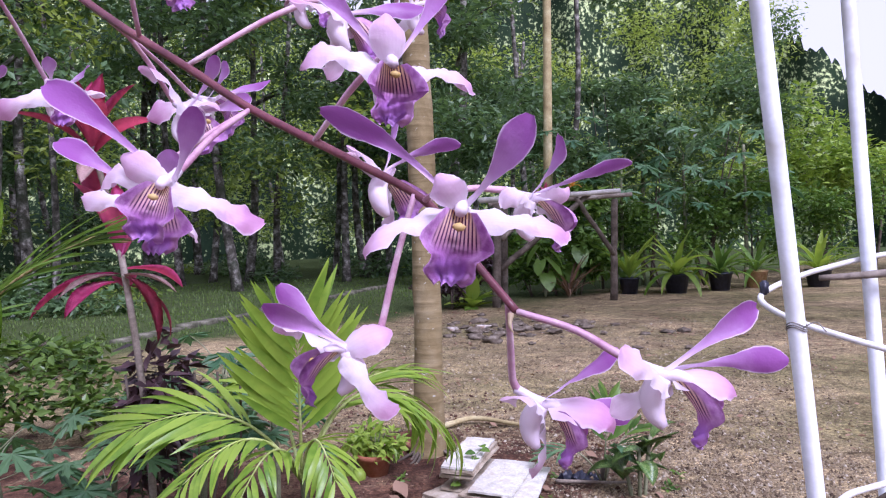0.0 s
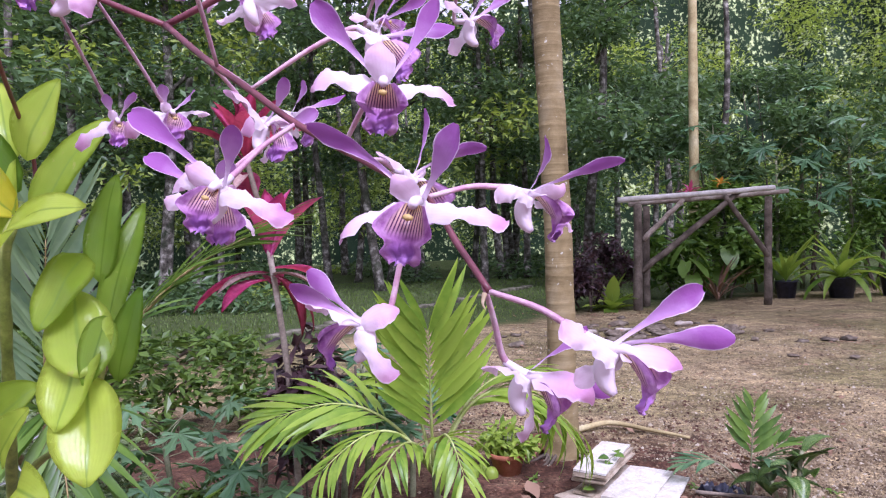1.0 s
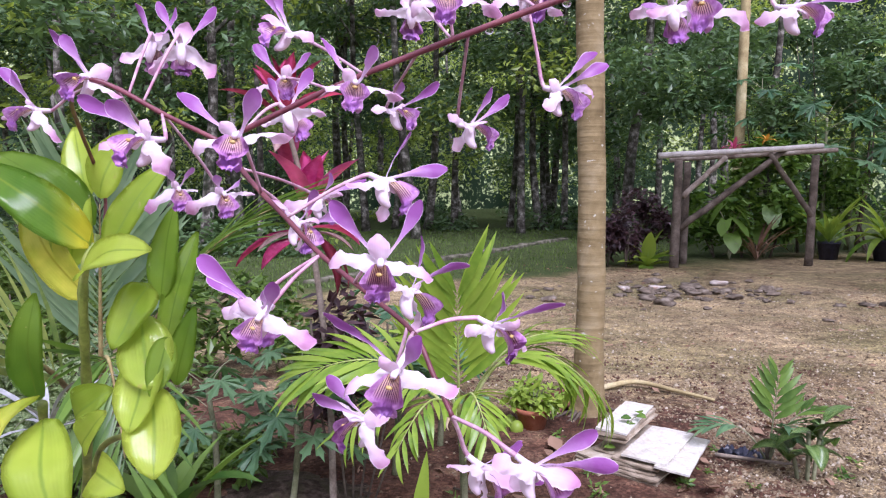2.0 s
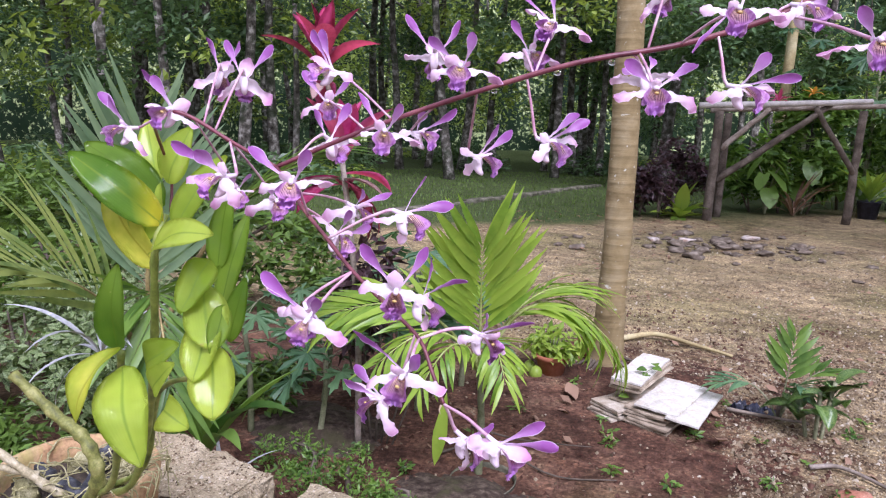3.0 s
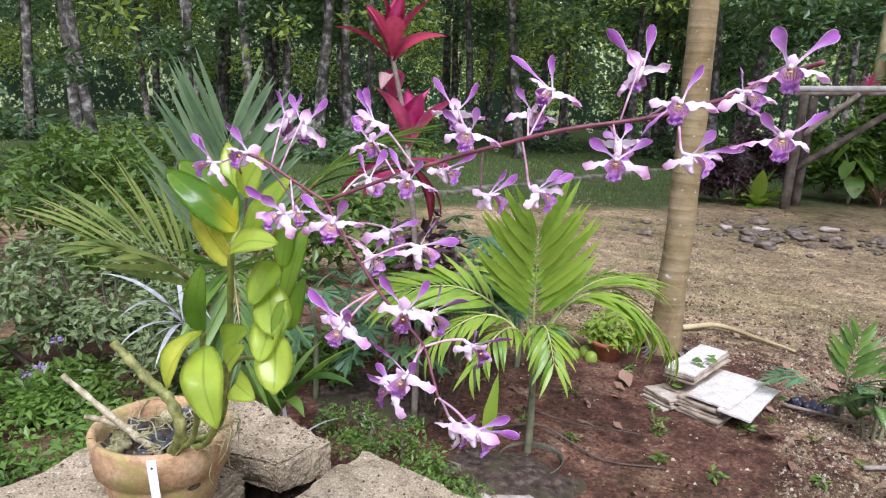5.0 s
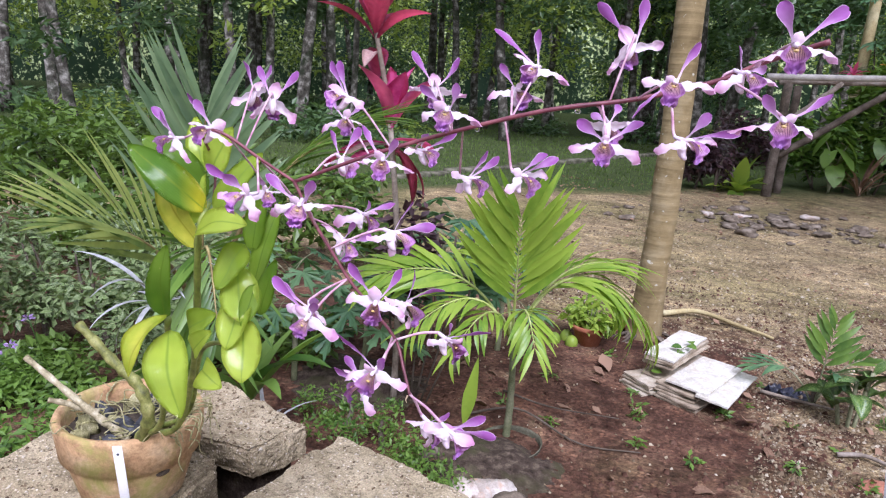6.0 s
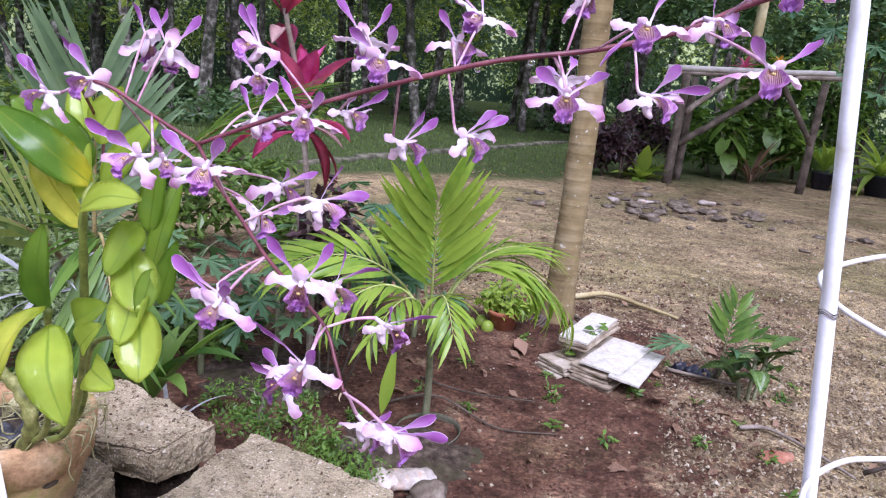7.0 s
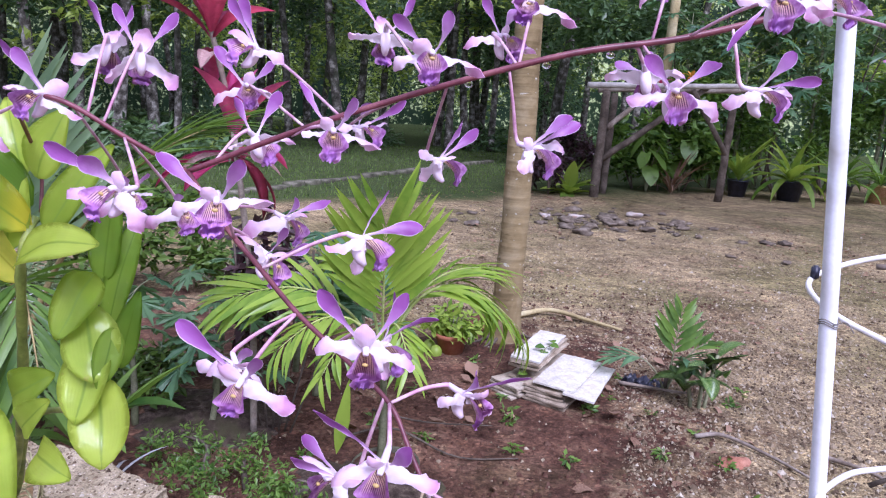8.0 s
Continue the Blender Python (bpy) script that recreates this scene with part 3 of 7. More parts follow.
def curve_points(pts, n):
    """Points on a smooth curve through the given ones."""
    p = [Vector(q) for q in pts]
    p = [p[0] * 2 - p[1]] + p + [p[-1] * 2 - p[-2]]
    out, segs = [], len(p) - 3
    for i in range(n + 1):
        u = i / n * segs
        k = min(int(u), segs - 1)
        t = u - k
        a, b, c, d = p[k:k + 4]
        out.append(0.5 * ((2 * b) + (c - a) * t + (2 * a - 5 * b + 4 * c - d) * t * t + (3 * b - a - 3 * c + d) * t ** 3))
    return out


def tube(bm, pts, radius, sides=8, n=0, caps=True):
    """A tube along points; radius is a number, or a function of the share of the way."""
    if n:
        pts = curve_points(pts, n)
    pts = [Vector(q) for q in pts]
    rad = radius if callable(radius) else (lambda u: radius)
    rings, side = [], None
    for i, q in enumerate(pts):
        way = (pts[min(i + 1, len(pts) - 1)] - pts[max(i - 1, 0)]).normalized()
        if side is None:
            side = way.orthogonal().normalized()
        side = (side - way * side.dot(way)).normalized()
        other = way.cross(side)
        r = rad(i / (len(pts) - 1))
        rings.append([bm.verts.new(q + r * (math.cos(a) * side + math.sin(a) * other)) for a in (2 * math.pi * k / sides for k in range(sides))])
    for a, b in zip(rings, rings[1:]):
        for k in range(sides):
            bm.faces.new((a[k], a[(k + 1) % sides], b[(k + 1) % sides], b[k]))
    if caps:
        bm.faces.new(rings[0][::-1])
        bm.faces.new(rings[-1])
    return bm


def lathe(bm, outline, sides=40, wob=0.0):
    """A turned body from (radius, height) pairs."""
    rings = []
    for r, z in outline:
        rings.append([bm.verts.new((r * math.cos(a) * (1 + wob * math.sin(3 * a + 9 * z)), r * math.sin(a) * (1 + wob * math.cos(2 * a)), z)) for a in (2 * math.pi * k / sides for k in range(sides))])
    for a, b in zip(rings, rings[1:]):
        for k in range(sides):
            bm.faces.new((a[k], a[(k + 1) % sides], b[(k + 1) % sides], b[k]))
    return bm


def blade_mesh(name, mat, length=1.0, width=0.1, bend=0.3, fold=0.25, n=6, peak=0.4, tip=0.0, twist=0.0, thick=0.0, wave=0.0):
    """A leaf along +y, its upper side +z: a folded strip that swells, tapers and droops. Returns mesh data."""
    bm = bmesh.new()
    rows, z, y, ang = [], 0.0, 0.0, 0.0
    for i in range(n + 1):
        u = i / n
        w = width * 0.5 * max((u / peak) ** 0.75 if u < peak else (1 - ((u - peak) / (1 - peak)) ** 2.0), tip if u < 1 else 0.02)
        roll = twist * u
        up = fold * w + wave * w * math.sin(u * 9)
        row = []
        for sx, h in ((-1, up), (0, 0.0), (1, up - 2 * wave * w * math.sin(u * 9))):
            x = sx * w
            row.append(bm.verts.new((x * math.cos(roll) - h * math.sin(roll), y - h * math.sin(ang), z + h * math.cos(ang) * math.cos(roll) + x * math.sin(roll))))
        rows.append(row)
        ang -= bend / n
        y += length / n * math.cos(ang)
        z += length / n * math.sin(ang)
    for a, b in zip(rows, rows[1:]):
        for k in range(2):
            bm.faces.new((a[k], a[k + 1], b[k + 1], b[k]))
    if thick:
        bmesh.ops.solidify(bm, geom=bm.faces[:], thickness=thick)
    me = bpy.data.meshes.new(name)
    bm.to_mesh(me)
    bm.free()
    me.shade_smooth()
    me.materials.append(mat)
    return me


def aim(at, way, up=(0, 0, 1), scale=(1, 1, 1)):
    """A pose that turns +y along way and +z as near up as can be."""
    y = Vector(way).normalized()
    x = y.cross(Vector(up))
    x = x.normalized() if x.length > 1e-4 else y.orthogonal().normalized()
    z = x.cross(y)
    m = Matrix((x, y, z)).transposed().to_4x4()
    return Matrix.Translation(at) @ m @ Matrix.Diagonal((*scale, 1))


def rock_mesh(bm, at, size, seed, level=2, rough=0.35):
    made = bmesh.ops.create_icosphere(bm, subdivisions=level, radius=1.0)["verts"]
    for v in made:
        k = 1 + rough * noise.noise(v.co * 1.4 + Vector((seed * 7.3, seed * 3.1, 0))) + 0.4 * rough * noise.noise(v.co * 4 + Vector((0, seed * 5.7, 0)))
        v.co = Vector((v.co.x * size[0] * k + at[0], v.co.y * size[1] * k + at[1], v.co.z * size[2] * k + at[2]))


def block_mesh(corners, z0, z1, seed, cuts=22, rough=0.02, skew=0.0):
    """A broken block over four corners of the plan, uneven all over and crumbled along its edges."""
    bm = bmesh.new()
    bmesh.ops.create_cube(bm, size=1.0)
    bmesh.ops.subdivide_edges(bm, edges=bm.edges[:], cuts=cuts, use_grid_fill=True)
    a, b, c, d = [Vector((*q, 0)) for q in corners]
    for v in bm.verts:
        u, w, h = v.co.x + 0.5, v.co.y + 0.5, v.co.z + 0.5
        edge = sum(1 for k in (u, w) if k < 0.02 or k > 0.98) + (1 if h > 0.98 else 0)
        p = (a * (1 - u) + b * u) * (1 - w) + (d * (1 - u) + c * u) * w
        p.z = z0 + (z1 - z0) * h + skew * (u - 0.5) * h
        q = p * 6 + Vector((seed * 3.7, 0, seed))
        off = noise.noise_vector(q) * rough + noise.noise_vector(q * 4) * rough * 0.40 + noise.noise_vector(q * 13) * rough * 0.22
        mid = (a + b + c + d) / 4
        pull = 0.012 * max(0, edge - 1) + (0.03 * max(0, noise.noise(p * 9 + Vector((seed, 0, 0)))) if edge else 0)
        to = Vector((mid.x, mid.y, (z0 + z1) / 2)) - p
        if h > 0.98 and edge < 2:
            off.z *= 0.35
        v.co = p + off + to.normalized() * pull
    return bm


def frond(parent, name, line, leaflets, length, mat, rib_mat, rib=0.008, start=0.2, droop=0.5, spread=62, width=0.035, seed=0, label="", vee=0.25, shape=None, leaf_name="leaflet", lift=0.0, side_up=(0, 0, 1)):
    """A feather frond: a curved rib and two rows of leaflets, every leaflet an object of its own."""
    rnd = random.Random(seed)
    pts = curve_points(line, 24)
    bm = tube(bmesh.new(), pts, lambda u: rib * (1.15 - u), 6)
    spine = part(name, bm, rib_mat, parent, label)
    blades = [blade_mesh(leaf_name, mat, 1.0, width, droop * k, 0.22, 6, 0.35, 0.0, 0.15 * k) for k in (0.6, 1.0, 1.5)]
    for i in range(leaflets):
        u = start + (1 - start) * i / (leaflets - 1)
        k = min(int(u * 24), 23)
        here = pts[k].lerp(pts[k + 1], u * 24 - k)
        way = (pts[k + 1] - pts[k]).normalized()
        right = way.cross(Vector(side_up)).normalized()
        up = right.cross(way)
        ln = length * (shape(u) if shape else (0.55 + 0.45 * math.sin(math.pi * min(1, u * 0.9 + 0.1))))
        for s in (-1, 1):
            ang = radians(spread * (1 - 0.55 * u) + rnd.uniform(-5, 5))
            go = way * math.cos(ang) + right * s * math.sin(ang) + up * (vee + rnd.uniform(-0.08, 0.08)) + Vector((0, 0, lift))
            f = ln * rnd.uniform(0.88, 1.08)
            piece(leaf_name, rnd.choice(blades), spine, aim(here, go, up, (f * 1.05, f, f)))
    return spine


def leaf_cloud(name, clumps, count, size, mat, parent=None, seed=0, label="", flat=0.55, hang=0.25):
    """Many small pointed leaves scattered in uneven clumps, as one mesh."""
    rng = np.random.default_rng(seed)
    c = np.array([q[:3] for q in clumps], float)
    r = np.array([q[3:6] if len(q) > 4 else (q[3],) * 3 for q in clumps], float)
    weight = (r[:, 0] * r[:, 1] * r[:, 2]) ** 0.7
    k = rng.choice(len(c), count, p=weight / weight.sum())
    v = rng.normal(size=(count, 3))
    v /= np.linalg.norm(v, axis=1, keepdims=True)
    at = c[k] + v * r[k] * (rng.random((count, 1)) ** 0.45)
    way = rng.normal(size=(count, 3)) + 0.7 * v
    way[:, 2] = way[:, 2] * flat - hang
    way /= np.linalg.norm(way, axis=1, keepdims=True)
    other = np.cross(way, rng.normal(size=(count, 3)) * 0.5 + (0, 0, 1))
    other /= np.linalg.norm(other, axis=1, keepdims=True) + 1e-9
    up = np.cross(other, way)
    s = (size * rng.uniform(0.6, 1.3, count))[:, None]
    verts = np.stack([at, at + way * s * 0.45 + other * s * 0.22 + up * s * 0.06, at + way * s, at + way * s * 0.45 - other * s * 0.22 + up * s * 0.06], 1).reshape(-1, 3)
    n = np.arange(count)[:, None] * 4
    faces = np.concatenate([n + [0, 1, 2], n + [0, 2, 3]], 0)
    return raw(name, verts.tolist(), faces.tolist(), mat, parent, label, False)


# ---- the ground: one sheet to the horizon, fine near the yard ----
def height(x, y):
    return 0.05 * noise.noise(Vector((x * 0.35, y * 0.35, 0))) + 0.018 * noise.noise(Vector((x * 1.7, y * 1.7, 3))) + 0.006 * noise.noise(Vector((x * 7, y * 7, 5)))


def ground():
    xs = [-900, -300, -120, -60, -35, -22, -15] + [-11 + 0.5 * k for k in range(15)] + [-3.6 + 0.09 * k for k in range(68)] + [2.6 + 0.5 * k for k in range(20)] + [14, 20, 32, 60, 120, 300, 900]
    ys = [-900, -300, -100, -40, -15, -6, -3] + [-1.5 + 0.5 * k for k in range(5)] + [1.2 + 0.09 * k for k in range(60)] + [6.8 + 0.3 * k for k in range(45)] + [20.5 + 1.5 * k for k in range(14)] + [45, 60, 100, 200, 400, 900]
    verts = [(x, y, height(x, y) if -20 < x < 20 and -2 < y < 45 else 0.0) for y in ys for x in xs]
    w = len(xs)
    faces = [(j * w + i, j * w + i + 1, (j + 1) * w + i + 1, (j + 1) * w + i) for j in range(len(ys) - 1) for i in range(w - 1)]
    ob = raw("ground", verts, faces, M_EARTH)
    tagged(ob, "trodden red-brown earth yard with gravel and thin moss", "ground", kind="structure")


ground()


# ---- the palm trunk in the yard ----
def palm_trunk():
    ob = thing("palm_trunk", "smooth tan ringed palm trunk standing in the earth", "tree", at=(-0.14, 4.72, 0))
    bm = bmesh.new()
    line = []
    z, k = -0.05, 0
    while z < 6.5:
        r = 0.096 + 0.036 * math.exp(-max(z, 0) * 4.5) - 0.002 * z
        line += [(r, z), (r + 0.0009, z + 0.004), (r + 0.0009, z + 0.010), (r, z + 0.014), (r, z + 0.045)]
        z += 0.085 + 0.02 * math.sin(k * 2.4)
        k += 1
    lathe(bm, line, 28, 0.012)
    for v in bm.verts:
        v.co.x += 0.02 * math.sin(v.co.z * 1.3)
        v.co += noise.noise_vector(v.co * 5) * 0.006
    part("trunk", bm, M_PALM_TRUNK, ob)
    rnd = random.Random(3)
    for k in range(7):
        a = rnd.uniform(-2.6, 0.4)
        bm = bmesh.new()
        p = [(0.12 * math.cos(a), 0.12 * math.sin(a), 0.06)]
        ln = rnd.uniform(0.2, 0.5)
        p += [(math.cos(a) * (0.12 + ln * s) + rnd.uniform(-0.03, 0.03), math.sin(a) * (0.12 + ln * s), 0.03 - 0.03 * s) for s in (0.3, 0.65, 1.0)]
        tube(bm, p, lambda u: 0.012 * (1 - 0.7 * u), 6, 8)
        part("surface_root", bm, M_WOOD_DARK, ob)


palm_trunk()


# ---- stacked boards beside the trunk ----
def board_stack():
    rnd = random.Random(11)
    meshes = {}
    for key, (w, l) in {"long": (0.26, 0.42), "wide": (0.25, 0.54), "small": (0.22, 0.24), "tall": (0.18, 0.56)}.items():
        bm = bmesh.new()
        bmesh.ops.create_cube(bm, size=1.0)
        bmesh.ops.subdivide_edges(bm, edges=bm.edges[:], cuts=5, use_grid_fill=True)
        for v in bm.verts:
            edge = max(abs(v.co.x), abs(v.co.y)) > 0.45
            v.co = Vector((v.co.x * w, v.co.y * l, v.co.z * 0.011))
            if edge:
                v.co.x += 0.008 * noise.noise(v.co * 17)
                v.co.y += 0.008 * noise.noise(v.co * 23)
            v.co.z += 0.004 * noise.noise(v.co * 6)
        me = bpy.data.meshes.new("board")
        bm.to_mesh(me)
        bm.free()
        meshes[key] = me
    def lay(key, x, y, z, turn, mat, tx=0.0, ty=0.0, label=""):
        me = meshes[key].copy()
        me.materials.append(mat)
        ob = new("board", me)
        ob.matrix_basis = pose(x, y, z, tx, ty, turn)
        tagged(ob, label, "board", "stacked boards")
    dirty = "grimy broken cement board in a low pile"
    white = "white flat cement board on top of a pile"
    # lower heap, laid from the earth upward
    for k in range(7):
        lay("wide", 0.27 + rnd.uniform(-0.03, 0.03), 3.88 + rnd.uniform(-0.03, 0.03), 0.012 + 0.0165 * k, -24 + rnd.uniform(-8, 8), M_TILE_DIRTY, label=dirty)
    for k in range(5):
        lay("small", 0.0 + rnd.uniform(-0.02, 0.02), 3.83 + rnd.uniform(-0.03, 0.03), 0.012 + 0.019 * k, -38 + rnd.uniform(-8, 8), M_TILE_DIRTY, label=dirty)
    lay("tall", 0.425, 3.82, 0.128, -17, M_TILE, 0, 2, white)
    lay("wide", 0.300, 3.89, 0.143, -20, M_TILE, 0, 0, white)
    # upper heap
    for k in range(10):
        lay("tall", 0.115 + rnd.uniform(-0.015, 0.015), 4.05 + rnd.uniform(-0.02, 0.02), 0.12 + 0.0115 * k if k > 4 else 0.012 + 0.023 * k, -17 + rnd.uniform(-4, 4), M_TILE_DIRTY, 0, 0, dirty)
    lay("tall", 0.117, 4.04, 0.238, -17, M_TILE, 0, 0, white)


board_stack()


# ---- white pipes and hose in front of the yard ----
def white_pipe(low, high, label):
    ob = thing("white_pipe", label, "pipe", "garden frame pipes")
    way = Vector(high) - Vector(low)
    bm = tube(bmesh.new(), [Vector(low) + way * (k / 12) for k in range(13)], 0.0132, 24)
    part("pipe", bm, M_WHITE_PVC, ob)
    return ob


PIPE_LOW, PIPE_HIGH = (0.717, 1.144, -0.05), (0.323, 0.956, 3.0)
pipe_one = white_pipe(PIPE_LOW, PIPE_HIGH, "slightly leaning white plastic pipe with a tied hose")
pipe_two = white_pipe((0.785, 1.13, -0.05), (0.828, 1.52, 3.0), "white plastic pipe standing behind another pipe")


def pipe_tie(z):
    k = (z - PIPE_LOW[2]) / (PIPE_HIGH[2] - PIPE_LOW[2])
    c = Vector(PIPE_LOW).lerp(Vector(PIPE_HIGH), k)
    bm = bmesh.new()
    for off in (0, 0.004, -0.003):
        ring = [c + Vector((0.0144 * math.cos(a), 0.0144 * math.sin(a), off + 0.004 * math.sin(2 * a))) for a in (k2 * math.pi / 8 for k2 in range(17))]
        tube(bm, ring, 0.0009, 5)
    tube(bm, [c + Vector((0.003, -0.0142, 0)), c + Vector((0.016, -0.026, 0.01)), c + Vector((0.026, -0.036, -0.004))], 0.0009, 5, 5)
    part("wire_tie", bm, M_WIRE, pipe_one, "thin wire tie round the pipe")


pipe_tie(1.372)


def hose():
    ob = thing("garden_hose", "white plastic hose looped round a pipe", "hose")
    bm = bmesh.new()
    tube(bm, [(1.25, 1.30, 1.50), (0.90, 1.34, 1.47), (0.726, 1.327, 1.441), (0.622, 1.30, 1.414), (0.556, 1.225, 1.396), (0.563, 1.13, 1.373), (0.631, 1.068, 1.346), (0.75, 1.03, 1.31), (0.95, 1.02, 1.25), (1.25, 1.05, 1.2)], 0.0052, 12, 50)
    part("upper_loop", bm, M_HOSE, ob)
    bm = bmesh.new()
    tube(bm, [(1.25, 1.2, 1.13), (0.90, 1.17, 1.115), (0.696, 1.119, 1.101), (0.615, 1.091, 1.088), (0.560, 1.05, 1.045), (0.57, 1.0, 0.98), (0.66, 0.97, 0.93), (0.9, 0.97, 0.9), (1.25, 1.0, 0.88)], 0.0052, 12, 50)
    part("lower_loop", bm, M_HOSE, ob)
    bm = bmesh.new()
    bmesh.ops.create_cube(bm, size=1.0)
    for v in bm.verts:
        v.co = Vector((v.co.x * 0.014, v.co.y * 0.012, v.co.z * 0.026)) + Vector((0.572, 1.245, 1.415))
    bmesh.ops.bevel(bm, geom=bm.edges[:], offset=0.003, segments=2, affect="EDGES")
    part("clip", bm, M_BLACK, ob, "small black clip")
    bm = bmesh.new()
    tube(bm, [(0.66, 1.09, 1.08), (0.70, 1.07, 1.12), (0.73, 1.05, 1.17)], lambda u: 0.004 * (1.2 - u), 6, 6)
    tw = part("dry_twig", bm, M_WOOD_DARK)
    tagged(tw, "thin dark dry twig caught on the hose", "twig")
    bm = bmesh.new()
    tube(bm, [(0.70, 1.30, 1.425), (0.78, 1.28, 1.43), (0.9, 1.27, 1.44)], lambda u: 0.009 * (0.6 + 0.4 * u), 7, 8)
    tw = part("dry_twig", bm, M_WOOD)
    tagged(tw, "brown dry twig resting on the hose", "twig")


hose()


# ---- broken concrete wall top under the pot ----
def concrete_block(corners, z0, z1, seed, label, skew=0.0, mat=None):
    bm = block_mesh(corners, z0, z1, seed, 64, 0.013, skew)
    ob = part("concrete_block", bm, mat or M_CONCRETE, smooth=False)
    tagged(ob, label, "concrete block", "broken wall blocks")
    # pebbles bedded in the top
    rng = np.random.default_rng(seed)
    tree = BVHTree.FromPolygons([v.co.copy() for v in ob.data.vertices], [tuple(f.vertices) for f in ob.data.polygons])
    tet = np.array([(1, 0, -0.5), (-0.6, 0.8, -0.4), (-0.5, -0.9, -0.5), (0.1, 0, 0.7), (0.4, 0.6, 0.3)])
    fc = np.array([(0, 4, 3), (4, 1, 3), (1, 2, 3), (2, 0, 3), (0, 1, 4)])
    lo = [min(c[k] for c in corners) for k in (0, 1)]
    hi = [max(c[k] for c in corners) for k in (0, 1)]
    verts, faces = [], []
    for k in range(1500):
        x, y = rng.uniform(lo[0], hi[0]), rng.uniform(lo[1], hi[1])
        hit = tree.ray_cast(Vector((x, y, 2.0)), Vector((0, 0, -1)))[0]
        if hit is None or hit.z < z1 - 0.08:
            continue
        s = 0.0015 + 0.0055 * rng.random() ** 3
        n = len(verts)
        verts += (tet * rng.uniform(0.5, 1.4, (5, 3)) * s + (x, y, hit.z + s * 0.1)).tolist()
        faces += (fc + n).tolist()
    peb = raw("pebble_bed", verts, faces, M_GRIT, ob, "", False)
    tagged(peb, "small pebbles bedded in concrete", kind="stuff")
    return ob


concrete_block([(-0.66, 0.30), (-0.02, 0.45), (-0.175, 1.02), (-0.575, 1.135)], 0.0, 0.875, 1, "rough weathered grey concrete block with pebbles")
# set back and given the dark soil colour to paint the cavity's shade
concrete_block([(-0.73, 1.015), (-0.69, 1.105), (-1.09, 1.20), (-1.09, 1.03)], 0.0, 0.812, 5, "crumbled concrete rubble under a cracked slab, darkened for cavity shade", mat=M_SOIL_AND_SHADE)
concrete_block([(-0.70, 0.945), (-0.655, 1.125), (-1.10, 1.24), (-1.10, 0.97)], 0.795, 0.868, 2, "cracked grey concrete block behind the clay pot")
concrete_block([(-1.22, 0.30), (-0.715, 0.30), (-0.745, 0.905), (-1.16, 0.935)], 0.0, 0.868, 3, "weathered grey concrete block under the clay pot")


# ---- clay pot with its orchid ----
POT = Vector((-0.834, 0.731, 0.862))


def clay_pot():
    ob = thing("clay_pot", "weathered terracotta pot with mossy stains on a concrete block", "flower pot", at=POT)
    bm = bmesh.new()
    lathe(bm, [(0.001, 0.0), (0.092, 0.0), (0.100, 0.008), (0.122, 0.085), (0.125, 0.098), (0.1345, 0.101), (0.140, 0.145), (0.1435, 0.172), (0.139, 0.181), (0.129, 0.179), (0.124, 0.165), (0.120, 0.10), (0.10, 0.03), (0.001, 0.03)], 64, 0.006)
    part("pot_body", bm, M_CLAY, ob)
    for a, z in ((-0.30, 0.087), (-1.05, 0.040)):
        bm = bmesh.new()
        bmesh.ops.create_uvsphere(bm, u_segments=16, v_segments=8, radius=1.0)
        bmesh.ops.scale(bm, vec=(0.015, 0.003, 0.008), verts=bm.verts)
        part("drain_hole", bm, M_POT_SOIL, ob, "dark drain hole", Matrix.Rotation(a + math.pi / 2, 4, "Z") @ Matrix.Translation((0, -0.0905 - 0.35 * z, z)))
    bm = bmesh.new()
    rows = [[bm.verts.new((r * math.cos(a), r * math.sin(a), 0.140 + 0.012 * noise.noise(Vector((r * 40 * math.cos(a), r * 40 * math.sin(a), 2))))) for a in (2 * math.pi * k / 40 for k in range(40))] for r in (0.1235, 0.10, 0.075, 0.05, 0.025, 0.004)]
    for a, b in zip(rows, rows[1:]):
        for k in range(40):
            bm.faces.new((a[k], a[(k + 1) % 40], b[(k + 1) % 40], b[k]))
    part("potting_mix", bm, M_POT_SOIL, ob, "dark coarse potting mix")
    rnd = random.Random(5)
    for k in range(22):
        a, r = rnd.uniform(0, 6.28), rnd.uniform(0.02, 0.10)
        bm = bmesh.new()
        rock_mesh(bm, (0, 0, 0), (rnd.uniform(0.016, 0.032), rnd.uniform(0.012, 0.022), rnd.uniform(0.010, 0.018)), k, 2, 0.5)
        part("charcoal_lump", bm, M_CHARCOAL if k % 3 else M_ROOT, ob, "", pose(r * math.cos(a), r * math.sin(a), 0.15, rnd.uniform(0, 90), rnd.uniform(0, 90), rnd.uniform(0, 360)))
    # name tag of white plastic, blank
    bm = bmesh.new()
    bmesh.ops.create_cube(bm, size=1.0)
    for v in bm.verts:
        v.co = Vector((v.co.x * 0.017, v.co.y * 0.0015, v.co.z * 0.16))
    bmesh.ops.bevel(bm, geom=bm.edges[:], offset=0.0004, segments=1, affect="EDGES")
    tag = part("plant_tag", bm, M_TAG, None, "", pose(-0.730, 0.607, 0.975, 9, -2, 30))
    tagged(tag, "blank white plastic tag hanging on the pot rim", "plant tag")
    bm = bmesh.new()
    bmesh.ops.create_uvsphere(bm, u_segments=10, v_segments=6, radius=0.0026)
    part("tag_hole", bm, M_CHARCOAL, tag, "small dark hole", pose(0, -0.0006, 0.062))
    return ob


clay_pot()


